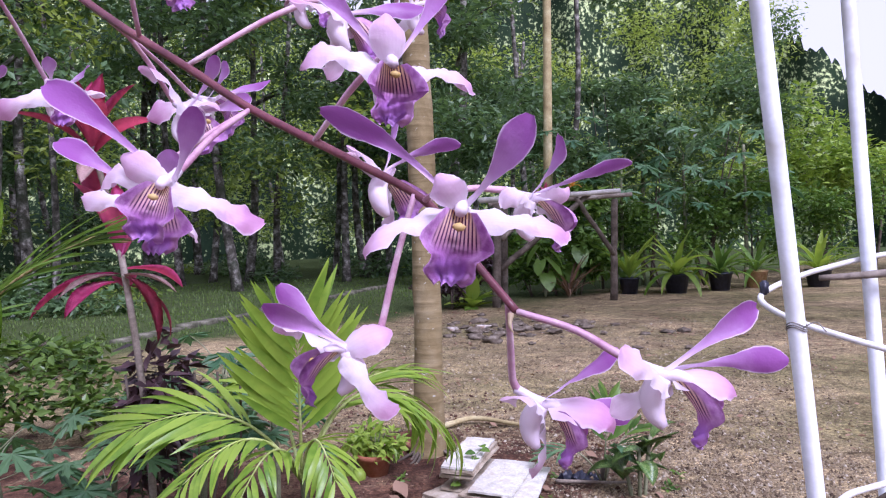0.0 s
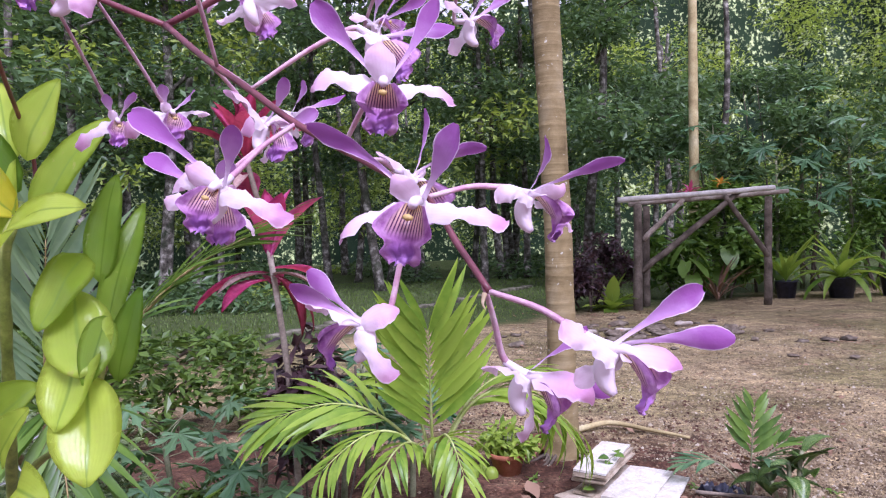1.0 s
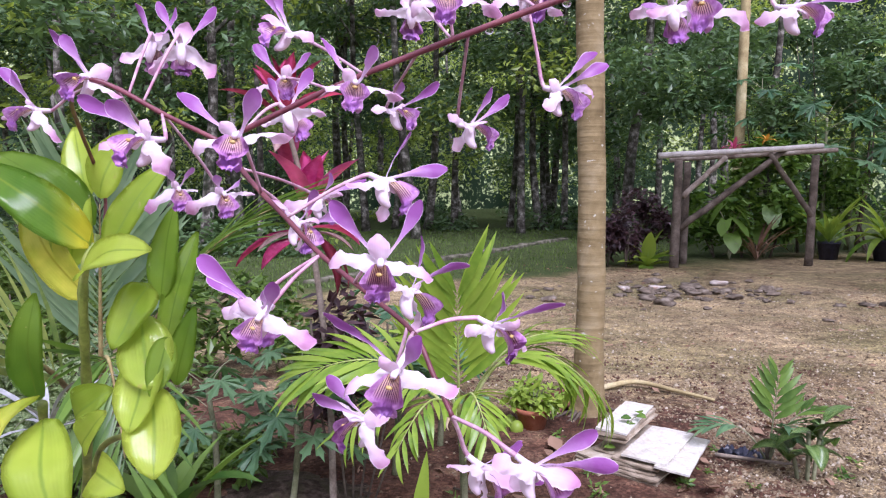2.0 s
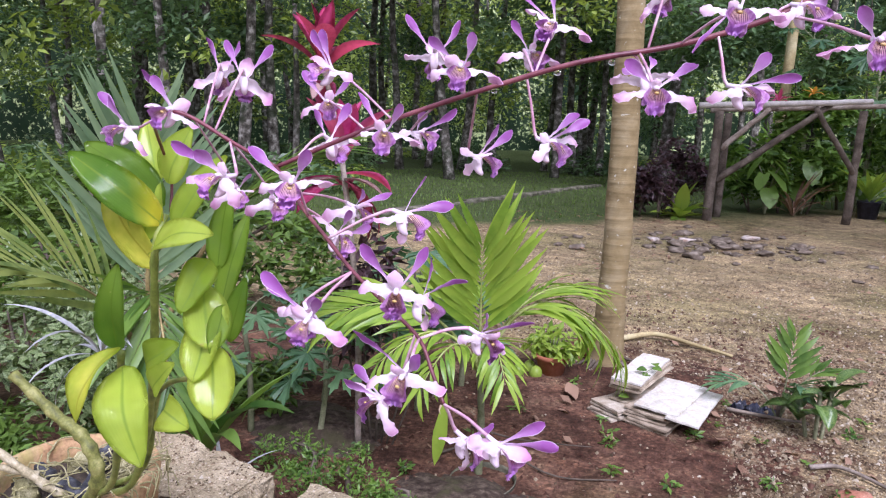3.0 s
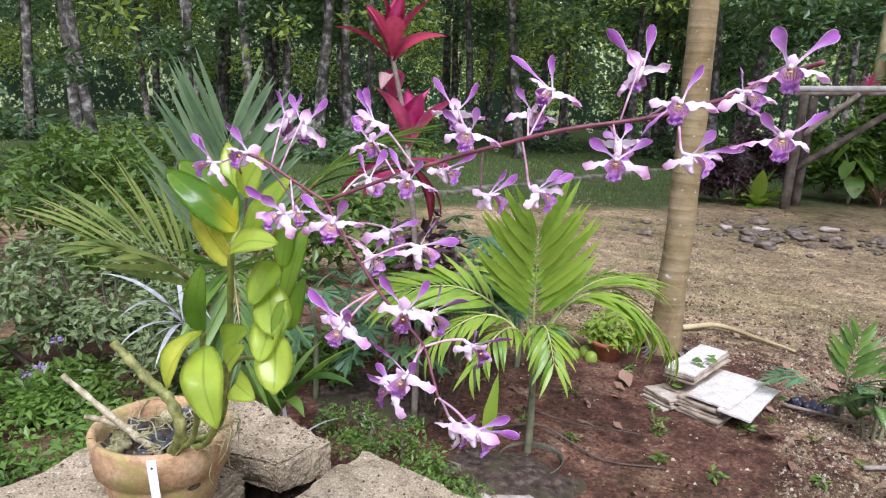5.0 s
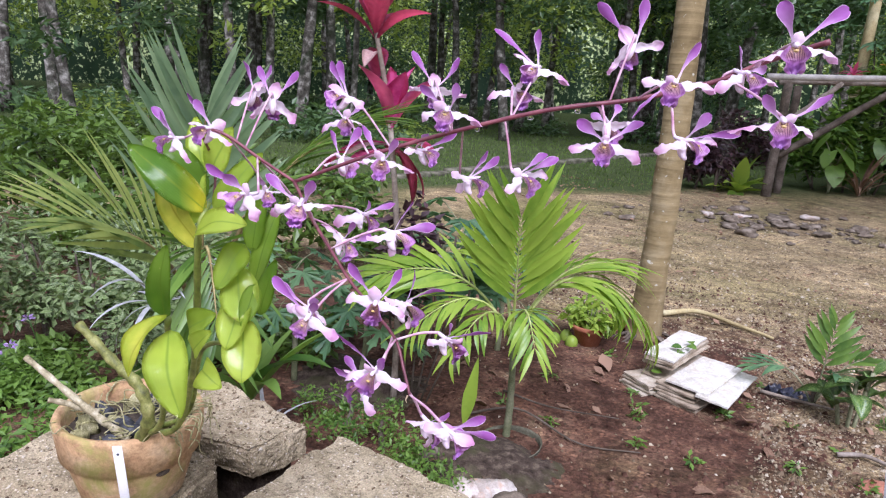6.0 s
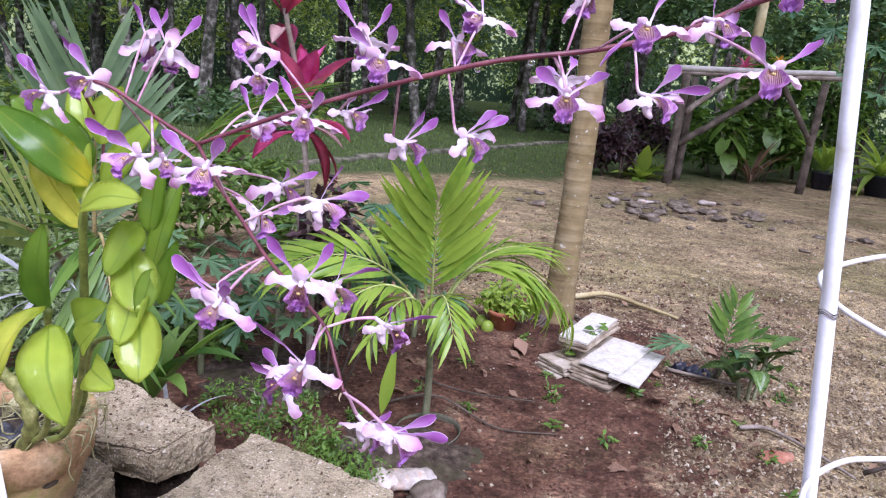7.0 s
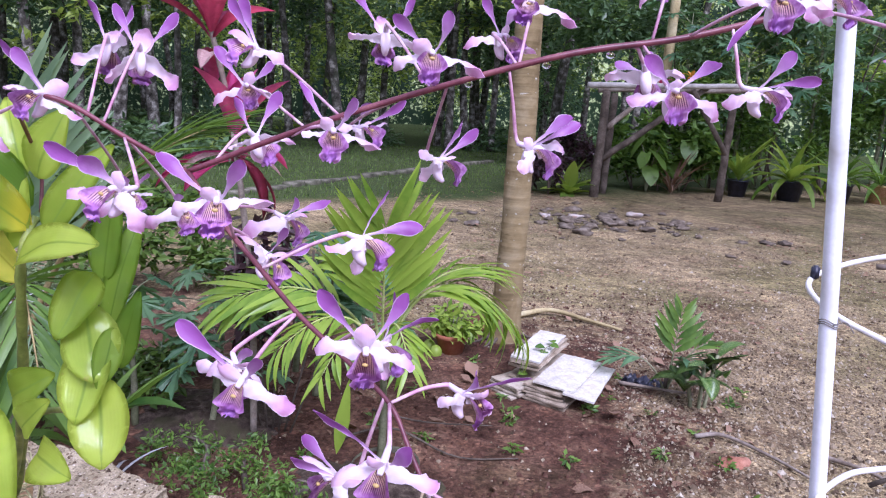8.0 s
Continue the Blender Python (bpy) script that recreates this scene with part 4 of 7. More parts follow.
def cane(parent, line, r0, mat, knots, n=28, name="cane"):
    """A jointed orchid cane, swollen between its rings."""
    bm = tube(bmesh.new(), line, lambda u: r0 * (1.0 - 0.35 * u) * (1 + 0.22 * abs(math.cos(math.pi * knots * u)) ** 8 - 0.14 * abs(math.sin(math.pi * knots * u)) ** 30), 10, n)
    return part(name, bm, mat, parent)


def uv_faces(bm, rows, cross):
    """Faces between the rows of a blade, with u running across it and v along it."""
    layer = bm.loops.layers.uv.new("blade")
    n = len(rows) - 1
    for i, (a, c) in enumerate(zip(rows, rows[1:])):
        for k in range(cross):
            f = bm.faces.new((a[k], a[k + 1], c[k + 1], c[k]))
            for loop, (p, q) in zip(f.loops, ((k, i), (k + 1, i), (k + 1, i + 1), (k, i + 1))):
                loop[layer].uv = (p / cross, q / n)


def broad_leaf(parent, base, tip, width, up, mat, bend=0.6, fold=0.3, name="leaf", label="", peak=0.42):
    """An orchid leaf from base to tip: broad, folded along its rib, arched."""
    b, t = Vector(base), Vector(tip)
    ln = (t - b).length
    bm = bmesh.new()
    y = (t - b).normalized()
    x = y.cross(Vector(up)).normalized()
    z = x.cross(y)
    n, cross = 12, 6
    rows = []
    for i in range(n + 1):
        u = i / n
        w = width * 0.5 * (max(0.0, math.sin(math.pi * u ** (math.log(0.5) / math.log(peak)))) ** 0.62 if 0 < u < 1 else 0.0)
        w = max(w, 0.0018)
        arch = bend * ln * 0.35 * math.sin(math.pi * u)
        row = []
        for k in range(cross + 1):
            s = k / cross * 2 - 1
            h = fold * w * (abs(s) ** 1.1) + 0.10 * w * math.sin(u * 7 + s * 2 + ln * 90)
            row.append(bm.verts.new(b + y * (ln * u) + x * (w * s) + z * (arch + h)))
        rows.append(row)
    uv_faces(bm, rows, cross)
    bmesh.ops.solidify(bm, geom=bm.faces[:], thickness=0.0011)
    return part(name, bm, mat, parent, label)


def potted_orchid():
    ob = thing("orchid_plant", "leafy orchid with jointed canes growing in the clay pot", "plant")
    main = [(-0.79, 0.725, 1.0), (-0.655, 0.665, 1.075), (-0.545, 0.585, 1.225), (-0.442, 0.484, 1.383), (-0.403, 0.443, 1.469), (-0.39, 0.432, 1.528), (-0.386, 0.446, 1.566)]
    cane(ob, main, 0.0058, M_CANE, 9)
    cane(ob, [(-0.80, 0.71, 1.0), (-0.64, 0.61, 1.11), (-0.515, 0.50, 1.28), (-0.425, 0.412, 1.412)], 0.006, M_CANE, 6)
    cane(ob, [(-0.76, 0.67, 1.0), (-0.70, 0.645, 1.09), (-0.715, 0.64, 1.155), (-0.772, 0.64, 1.190), (-0.855, 0.64, 1.247)], 0.0125, M_CANE_RINGED, 9, 60)
    cane(ob, [(-0.80, 0.69, 1.0), (-0.86, 0.655, 1.065), (-0.978, 0.62, 1.162)], 0.0085, M_CANE_OLD, 6)
    cane(ob, [(-0.85, 0.668, 1.055), (-0.90, 0.64, 1.075), (-0.925, 0.62, 1.085)], 0.007, M_CANE_OLD, 3)
    cane(ob, [(-0.79, 0.74, 1.0), (-0.62, 0.66, 1.12), (-0.50, 0.56, 1.30), (-0.36, 0.47, 1.38), (-0.325, 0.462, 1.46)], 0.0045, M_CANE, 9)
    up = (0.25, -0.85, 0.45)  # leaf faces turned to fit the camera's view
    # high leaves on the main cane
    broad_leaf(ob, (-0.385, 0.44, 1.555), (-0.473, 0.405, 1.632), 0.044, (-0.1, -0.75, 0.65), M_ORCHID_MOTTLED, 0.35, 0.25)
    broad_leaf(ob, (-0.388, 0.447, 1.575), (-0.470, 0.425, 1.642), 0.045, (0.1, -0.7, 0.7), M_ORCHID_LEAF_DARK, 0.3, 0.25)
    broad_leaf(ob, (-0.394, 0.44, 1.505), (-0.458, 0.44, 1.602), 0.046, (-0.2, -0.9, 0.3), M_ORCHID_YELLOW, 0.25, 0.2, label="yellow-green mottled leaf")
    broad_leaf(ob, (-0.384, 0.45, 1.60), (-0.352, 0.452, 1.662), 0.038, up, M_ORCHID_LEAF, 0.2, 0.25)
    broad_leaf(ob, (-0.378, 0.45, 1.55), (-0.322, 0.47, 1.632), 0.034, up, M_ORCHID_LEAF, 0.25, 0.25)
    broad_leaf(ob, (-0.40, 0.455, 1.60), (-0.425, 0.47, 1.668), 0.030, up, M_ORCHID_LEAF, 0.2, 0.25)
    broad_leaf(ob, (-0.388, 0.425, 1.530), (-0.292, 0.400, 1.557), 0.044, (0.1, -0.7, 0.7), M_ORCHID_LEAF, 0.35, 0.2, label="pale green leaf held out level")
    broad_leaf(ob, (-0.405, 0.435, 1.535), (-0.405, 0.455, 1.615), 0.040, up, M_ORCHID_LEAF, 0.2, 0.3)
    # long leaves standing behind the column of young leaves
    broad_leaf(ob, (-0.34, 0.475, 1.455), (-0.322, 0.510, 1.565), 0.028, up, M_ORCHID_LEAF_DARK, 0.15, 0.25)
    broad_leaf(ob, (-0.325, 0.47, 1.42), (-0.308, 0.480, 1.495), 0.026, up, M_ORCHID_LEAF_DARK, 0.15, 0.25)
    broad_leaf(ob, (-0.345, 0.48, 1.50), (-0.340, 0.50, 1.59), 0.030, up, M_ORCHID_LEAF_DARK, 0.2, 0.25)
    # hanging column of overlapping pale leaves
    broad_leaf(ob, (-0.318, 0.430, 1.524), (-0.338, 0.402, 1.470), 0.046, (0.0, -0.8, 0.5), M_ORCHID_LEAF, 0.05, 0.20, peak=0.36)
    broad_leaf(ob, (-0.325, 0.426, 1.498), (-0.300, 0.396, 1.438), 0.049, (0.35, -0.8, 0.35), M_ORCHID_LEAF, 0.03, -0.16, peak=0.5)
    broad_leaf(ob, (-0.298, 0.424, 1.478), (-0.298, 0.398, 1.432), 0.025, (0.7, -0.7, 0.2), M_ORCHID_LEAF_DARK, 0.1, 0.2, peak=0.4)
    broad_leaf(ob, (-0.312, 0.420, 1.466), (-0.314, 0.388, 1.402), 0.046, (0.05, -0.8, 0.55), M_ORCHID_LEAF, 0.06, 0.22, peak=0.42)
    broad_leaf(ob, (-0.308, 0.416, 1.436), (-0.288, 0.384, 1.366), 0.050, (0.3, -0.85, 0.3), M_ORCHID_LEAF, 0.05, 0.16, peak=0.48)
    # lower leaves
    broad_leaf(ob, (-0.418, 0.40, 1.420), (-0.398, 0.385, 1.520), 0.036, up, M_ORCHID_LEAF_DARK, 0.3, 0.35)
    broad_leaf(ob, (-0.405, 0.39, 1.428), (-0.418, 0.338, 1.362), 0.050, (-0.3, -0.6, 0.75), M_ORCHID_YELLOW, 0.5, 0.25, label="yellowed leaf with brown flecks")
    broad_leaf(ob, (-0.408, 0.395, 1.405), (-0.352, 0.352, 1.318), 0.056, up, M_ORCHID_LEAF, 0.45, 0.25)
    broad_leaf(ob, (-0.40, 0.43, 1.365), (-0.345, 0.40, 1.415), 0.030, up, M_ORCHID_LEAF, 0.2, 0.3)
    broad_leaf(ob, (-0.425, 0.45, 1.385), (-0.362, 0.43, 1.425), 0.040, up, M_ORCHID_LEAF, 0.25, 0.3)
    broad_leaf(ob, (-0.385, 0.43, 1.345), (-0.318, 0.385, 1.352), 0.040, up, M_ORCHID_LEAF, 0.3, 0.3)
    # tangled roots over the rim
    rnd = random.Random(21)
    for k in range(72):
        hang = k < 40
        a = rnd.gauss(0.12, 0.40) if hang else rnd.uniform(0, 6.28)
        r = rnd.uniform(0.03, 0.11)
        q = Vector((r * math.cos(a), r * math.sin(a), 0.160))
        pts = [POT + q]
        out = Vector((math.cos(a), math.sin(a), 0))
        along = Vector((-math.sin(a), math.cos(a), 0)) * rnd.choice((-1, 1))
        for n in range(rnd.randint(3, 5) if hang else rnd.randint(5, 8)):
            far = Vector((q.x, q.y, 0)).length
            step = along * rnd.uniform(-0.3, 1.0) + Vector((rnd.uniform(-0.5, 0.5), rnd.uniform(-0.5, 0.5), rnd.uniform(-0.3, 0.5)))
            if hang:
                step += out * (1.0 if far < 0.15 else -0.2) + Vector((0, 0, 0.5 if far < 0.13 else -1.0))
            q = q + step.normalized() * rnd.uniform(0.018, 0.034)
            far = Vector((q.x, q.y, 0)).length
            if far < 0.150 and (not hang or far < 0.12):
                q.z = max(q.z, 0.156 if far < 0.118 else 0.186)
            elif far < 0.152:
                q = Vector((q.x * 0.154 / far, q.y * 0.154 / far, q.z))
            pts.append(POT + q)
        part("root", tube(bmesh.new(), pts, lambda u: 0.0016 * (1.1 - 0.5 * u), 5, 22), M_ROOT, ob)


potted_orchid()


# ---- the flowering spray ----
def petal_mesh(name, mat, base, way, out, length, widths, bend=0.0, cup=0.0, twist=0.0, curl=0.0, ruffle=0.0, n=18, cross=6, thick=0.0, curl_at=0.5, sway=(0.0, 0.0), tip=None):
    """One petal: starts at base along way, its face towards out; widths gives half widths along it. With tip, the whole petal is turned to end there."""
    b = Vector(base)
    y = Vector(way).normalized()
    x = y.cross(Vector(out)).normalized()
    z = x.cross(y)
    bm, rows, p, ang, x0 = bmesh.new(), [], Vector((0, 0, 0)), 0.0, x
    for i in range(n + 1):
        u = i / n
        f = u * (len(widths) - 1)
        k = min(int(f), len(widths) - 2)
        g = f - k
        g = g * g * (3 - 2 * g)
        w = widths[k] * (1 - g) + widths[k + 1] * g
        tw = twist * u
        side = sway[0] * u + sway[1] * u * u
        flat = y * math.cos(side) + x0 * math.sin(side)
        x = x0 * math.cos(side) - y * math.sin(side)
        fwd = flat * math.cos(ang) + z * math.sin(ang)
        nrm = z * math.cos(ang) - flat * math.sin(ang)
        sx = x * math.cos(tw) + nrm * math.sin(tw)
        sn = nrm * math.cos(tw) - x * math.sin(tw)
        row = []
        for c in range(cross + 1):
            s = c / cross * 2 - 1
            row.append(bm.verts.new(b + p + sx * (w * s) + sn * (cup * w * s * s + ruffle * math.sin(u * 23 + s * 4.0) * abs(s))))
        rows.append(row)
        ang += bend / n + (curl / n * 2 if u > curl_at else 0)
        end = p
        p = p + fwd * (length / n)
    if tip is not None:
        want = Vector(tip) - b
        turn = Matrix.Translation(b) @ (end.rotation_difference(want).to_matrix() * (want.length / end.length)).to_4x4() @ Matrix.Translation(-b)
        for v in bm.verts:
            v.co = turn @ v.co
    uv_faces(bm, rows, cross)
    if thick:
        bmesh.ops.solidify(bm, geom=bm.faces[:], thickness=thick)
    me = bpy.data.meshes.new(name)
    bm.to_mesh(me)
    bm.free()
    me.shade_smooth()
    me.materials.append(mat)
    return me


def lip_mesh():
    """The lip: two spread side lobes, then a ruffled middle lobe."""
    bm = bmesh.new()
    prof = [0.0030, 0.0038, 0.0046, 0.0054, 0.0062, 0.0069, 0.0071, 0.0060, 0.0044, 0.0045, 0.0051, 0.0046, 0.0026]
    n, cross, rows = 30, 20, []
    for i in range(n + 1):
        u = i / n
        f = u * (len(prof) - 1)
        k = min(int(f), len(prof) - 2)
        w = prof[k] * (1 - f + k) + prof[k + 1] * (f - k)
        late = max(0.0, (u - 0.52) / 0.48)
        y = -0.0015 - 0.0058 * math.sin(min(u * 1.9, 1.57)) + 0.0022 * late
        z = -0.0005 - 0.0148 * u ** 1.05
        row = []
        for c in range(cross + 1):
            s = c / cross * 2 - 1
            frill = late * (0.0009 * math.sin(s * 9 + u * 6) + 0.0008 * math.sin(u * 24 + s * 3) + 0.0003 * math.sin(s * 19 - u * 17))
            wing = 0.0066 * (abs(s) ** 1.6) * (1 - 0.65 * late) * math.sin(math.pi * min(1, 0.24 + u * 0.80)) + 0.0016 * abs(s) * late
            row.append(bm.verts.new((w * s + 0.35 * frill, y - wing + frill, z + 0.2 * frill + 0.0005 * math.cos(s * 10) * late)))
        rows.append(row)
    uv_faces(bm, rows, cross)
    bmesh.ops.solidify(bm, geom=bm.faces[:], thickness=0.0005)
    me = bpy.data.meshes.new("lip")
    bm.to_mesh(me)
    bm.free()
    me.shade_smooth()
    me.materials.append(M_LIP)
    return me


SPOON = (0.0010, 0.0008, 0.0007, 0.0008, 0.0010, 0.0014, 0.0022, 0.0031, 0.0039, 0.0042, 0.0036, 0.0012)
STRAP = (0.0031, 0.0038, 0.0037, 0.0030, 0.0023, 0.0021, 0.0027, 0.0037, 0.0042, 0.0037, 0.0008)
HOOD = (0.0024, 0.0037, 0.0047, 0.0053, 0.0056, 0.0056, 0.0051, 0.0040, 0.0012)


def simple(name, mat, fill):
    bm = bmesh.new()
    fill(bm)
    me = bpy.data.meshes.new(name)
    bm.to_mesh(me)
    bm.free()
    me.shade_smooth()
    me.materials.append(mat)
    return me


def column_fill(bm):
    tube(bm, [(0, 0.002, 0.0), (0, 0.0, 0.0005), (0, -0.003, 0.0005), (0, -0.0055, -0.001)], lambda u: 0.0012 + 0.0003 * math.sin(3.1 * u), 8, 8)


LIP = lip_mesh()
COLUMN = simple("column", M_COLUMN, column_fill)
SPUR = simple("spur", M_COLUMN, lambda bm: tube(bm, [(0, 0.0005, 0.0005), (0, 0.0030, -0.0035), (0, 0.0030, -0.0080), (0, 0.0010, -0.0115)], lambda u: 0.0024 + 0.0010 * math.sin(2.6 * u) - 0.0019 * u * u, 10, 9))
JOINT = simple("flower_joint", M_JOINT, lambda bm: tube(bm, [(0, -0.0006, 0.0004), (0, 0.003, 0.0018), (0, 0.0075, 0.0042)], lambda u: 0.0018 - 0.0005 * u, 8, 6))
ANTHER = simple("anther", M_ANTHER, lambda bm: rock_mesh(bm, (0, -0.0082, -0.0040), (0.0015, 0.0010, 0.0009), 1, 1, 0.1))
spray = thing("orchid_spray", "arching branched spray of mauve and purple orchid blooms", "flower spray")


def stem(name, line, r0, r1, n, label=""):
    pts = curve_points(line, n)
    bm = tube(bmesh.new(), pts, lambda u: (r0 + (r1 - r0) * u) * (1 + 0.10 * max(0.0, math.cos(u * 60)) ** 12), 10)
    return part(name, bm, M_STEM, spray, label)


FORK = (-0.152, 0.286, 1.637)
stem("main_stem", [(0.262, 0.315, 1.780), (0.225, 0.338, 1.766), (0.194, 0.338, 1.750), (0.136, 0.332, 1.732), (0.068, 0.315, 1.718), (-0.009, 0.306, 1.694), (-0.080, 0.295, 1.668), FORK], 0.0021, 0.0017, 80, "dark red-purple flower stem")
stem("side_stem", [(-0.398, 0.470, 1.565), (-0.402, 0.478, 1.605), (-0.355, 0.400, 1.655), (-0.300, 0.330, 1.672), (-0.242, 0.279, 1.677), (-0.222, 0.281, 1.672), (-0.191, 0.285, 1.655), FORK], 0.0017, 0.0015, 44, "red-purple stem rising from the potted plant")
stem("hanging_stem", [FORK, (-0.118, 0.262, 1.612), (-0.088, 0.245, 1.592), (-0.062, 0.231, 1.574), (-0.030, 0.217, 1.556), (-0.005, 0.206, 1.541), (0.008, 0.195, 1.524), (0.019, 0.184, 1.510)], 0.0016, 0.0011, 44, "red-purple hanging stem")


BLOOMS = []


def bloom(at, turn, size, tips, foot):
    """One flower: its place and turn, the ends of its petals and sepals in its own frame (millimetres), and its stalk's foot."""
    r = random.Random(len(BLOOMS) + 7)
    m = pose(*at, *turn) @ Matrix.Diagonal((size, size, size, 1))
    flower = piece("flower", COLUMN, spray, m, "mauve bloom with purple striped lip")
    BLOOMS.append(flower)
    ends = [Vector(t) * 0.001 for t in tips]
    for s, end in ((1, ends[0]), (-1, ends[1])):
        wide = r.uniform(0.72, 1.04)
        out = Vector((0.25 * s, -1, 0.1)) if abs(end.normalized().y) < 0.75 else Vector((s, -0.2, 0.6))
        me = petal_mesh("petal", M_PETAL, (0.0012 * s, 0.0004, 0.0012), end, out, end.length, [q * wide for q in SPOON], r.uniform(-0.7, 0.3), 0.30, r.uniform(-0.9, 1.5) * s, r.uniform(-0.5, 0.2), 0.00022, curl_at=0.6, sway=(r.uniform(-0.35, 0.35), r.uniform(-0.3, 0.3)), tip=end)
        piece("petal", me, flower)
    end = ends[2]
    out = Vector((0, -0.8, -0.5)) if end.normalized().z > 0.2 else Vector((0, -0.5, 0.85))
    me = petal_mesh("dorsal_sepal", M_HOOD, (0, -0.0010, 0.0), end + Vector((0, -0.004, 0)), out, 0.0165, HOOD, r.uniform(-1.5, -0.7), -0.55, r.uniform(-0.4, 0.4), r.uniform(-1.4, -0.3), 0.00025, curl_at=0.5, tip=end)
    piece("dorsal_sepal", me, flower)
    for s, end in ((1, ends[3]), (-1, ends[4])):
        wide = r.uniform(0.92, 1.10)
        out = Vector((0.2 * s, -0.75, 0.6)) if abs(end.normalized().y) < 0.8 else Vector((s, -0.1, 0.4))
        sway = s * r.uniform(0.7, 1.6)
        me = petal_mesh("lateral_sepal", M_SEPAL, (0.0016 * s, -0.0006, -0.0012), end, out, 0.022, [q * wide for q in STRAP], r.uniform(-0.5, 0.2), -0.42, r.uniform(-1.1, 1.1), r.uniform(-2.2, -0.3), 0.00075, curl_at=0.45, sway=(sway, -1.7 * sway), tip=end)
        piece("lateral_sepal", me, flower)
    for name, me in (("lip", LIP), ("spur", SPUR), ("anther", ANTHER), ("flower_joint", JOINT)):
        piece(name, me, flower)
    # the stalk runs from the stem into the back of the flower
    foot = Vector(foot)
    into = Vector(m @ Vector((0, 0.0070, 0.0040)))
    behind = Vector(m @ Vector((0, 0.0080, 0.0048))) + (foot - into).normalized() * 0.004
    mid = foot.lerp(behind, 0.6) + Vector((0, 0, 0.0015))
    part("flower_stalk", tube(bmesh.new(), [foot, mid, behind, into], lambda u: 0.0009 + 0.0004 * u, 7, 14), M_PEDICEL, spray)


bloom((0.0040, 0.1553, 1.5365), (-2, 13, 3), 1.10, ((8.4, -15.5, 18.2), (-31.1, -1.3, 13.9), (-6.1, -6.2, 5.2), (22.1, 0.9, 0.0), (-16.7, 1.6, -11.8)), (-0.005, 0.206, 1.541))
bloom((0.0292, 0.2266, 1.5408), (-5, 0, 75), 1.10, ((11.2, -29.6, 7.6), (-12.6, -11.2, 16.3), (3.7, -11.0, 2.9), (14.3, -8.4, -12.1), (-13.5, 6.3, -1.8)), (-0.005, 0.206, 1.541))
bloom((-0.0777, 0.1977, 1.5474), (-1, 16, 6), 1.10, ((5.5, -14.9, 19.3), (-35.0, 0.4, 16.8), (-12.7, 0.1, 4.0), (26.3, -0.3, -3.4), (-16.4, 9.9, -4.4)), (-0.062, 0.231, 1.574))
bloom((-0.0916, 0.2215, 1.5444), (3, 6, 44), 1.10, ((-1.1, -11.5, 13.9), (-21.8, 17.0, 14.2), (2.8, -9.4, 5.5), (13.4, 0.2, -10.2), (-15.9, 9.7, -0.7)), (-0.062, 0.231, 1.574))
bloom((-0.0295, 0.2042, 1.4973), (-15, 3, -69), 1.10, ((2.1, -24.4, 8.4), (-10.3, -19.8, 13.0), (2.9, 10.4, 8.1), (13.3, 13.5, -9.5), (-14.7, -14.0, -0.9)), (-0.008, 0.207, 1.543))
bloom((0.0281, 0.2043, 1.4794), (3, 2, 78), 1.10, ((11.1, -23.2, -4.9), (-7.0, -18.9, 17.4), (6.2, -18.8, -7.3), (4.4, 2.6, -21.1), (-14.0, 9.5, 3.5)), (0.017, 0.186, 1.512))
bloom((0.0554, 0.1756, 1.4930), (-3, 0, 69), 1.10, ((13.8, -27.1, 1.1), (10.6, -20.8, 14.4), (7.6, -15.0, -5.3), (4.3, 13.7, -9.7), (-14.9, 7.2, 9.8)), (0.019, 0.184, 1.51))
bloom((-0.0128, 0.1853, 1.5760), (0, 6, 17), 1.10, ((13.7, -1.4, 25.8), (-21.6, 2.2, 22.3), (-1.9, -2.8, 11.4), (20.3, -1.6, -4.3), (-20.0, 3.2, -3.4)), (-0.04, 0.221, 1.561))
bloom((-0.2986, 0.2954, 1.6616), (-24, 10, -20), 1.20, ((-8.8, -16.8, 15.6), (-21.8, -17.2, 15.0), (-1.1, -6.4, 4.3), (15.4, 12.1, -10.5), (-18.2, -1.8, -9.3)), (-0.236, 0.28, 1.676))
bloom((-0.2377, 0.2763, 1.6771), (-21, 19, -2), 1.20, ((-15.6, -12.9, 14.2), (-27.7, -9.5, 15.7), (9.0, 0.5, 9.9), (21.8, 3.0, -2.2), (-19.0, 4.1, -3.9)), (-0.228, 0.281, 1.674))
bloom((-0.2381, 0.3421, 1.7105), (13, -10, -160), 1.20, ((15.6, 0.2, 23.2), (-7.6, -0.1, 26.1), (-2.0, -6.2, 11.5), (16.9, 0.3, -13.0), (-9.5, 8.8, 5.4)), (-0.214, 0.283, 1.668))
bloom((-0.2072, 0.3293, 1.7055), (13, 2, -148), 1.20, ((10.7, -1.7, 27.8), (-20.4, 3.2, 23.1), (-5.0, 0.8, 14.3), (18.3, -2.8, -13.0), (-17.4, 2.7, -18.7)), (-0.205, 0.284, 1.662))
bloom((-0.1351, 0.3448, 1.7134), (-35, 22, -24), 1.20, ((-18.6, -13.5, 18.3), (-22.3, -16.2, 13.2), (-12.8, -9.3, -2.6), (20.5, 2.1, 1.9), (-16.8, 0.6, -6.1)), (-0.06, 0.297, 1.674))
bloom((-0.1616, 0.3910, 1.6894), (-13, -7, 29), 1.20, ((18.0, -13.9, 9.8), (-14.1, 1.2, 25.7), (4.5, -5.6, 7.4), (13.6, 1.5, -6.4), (-20.2, 1.7, -9.8)), (-0.08, 0.295, 1.666))
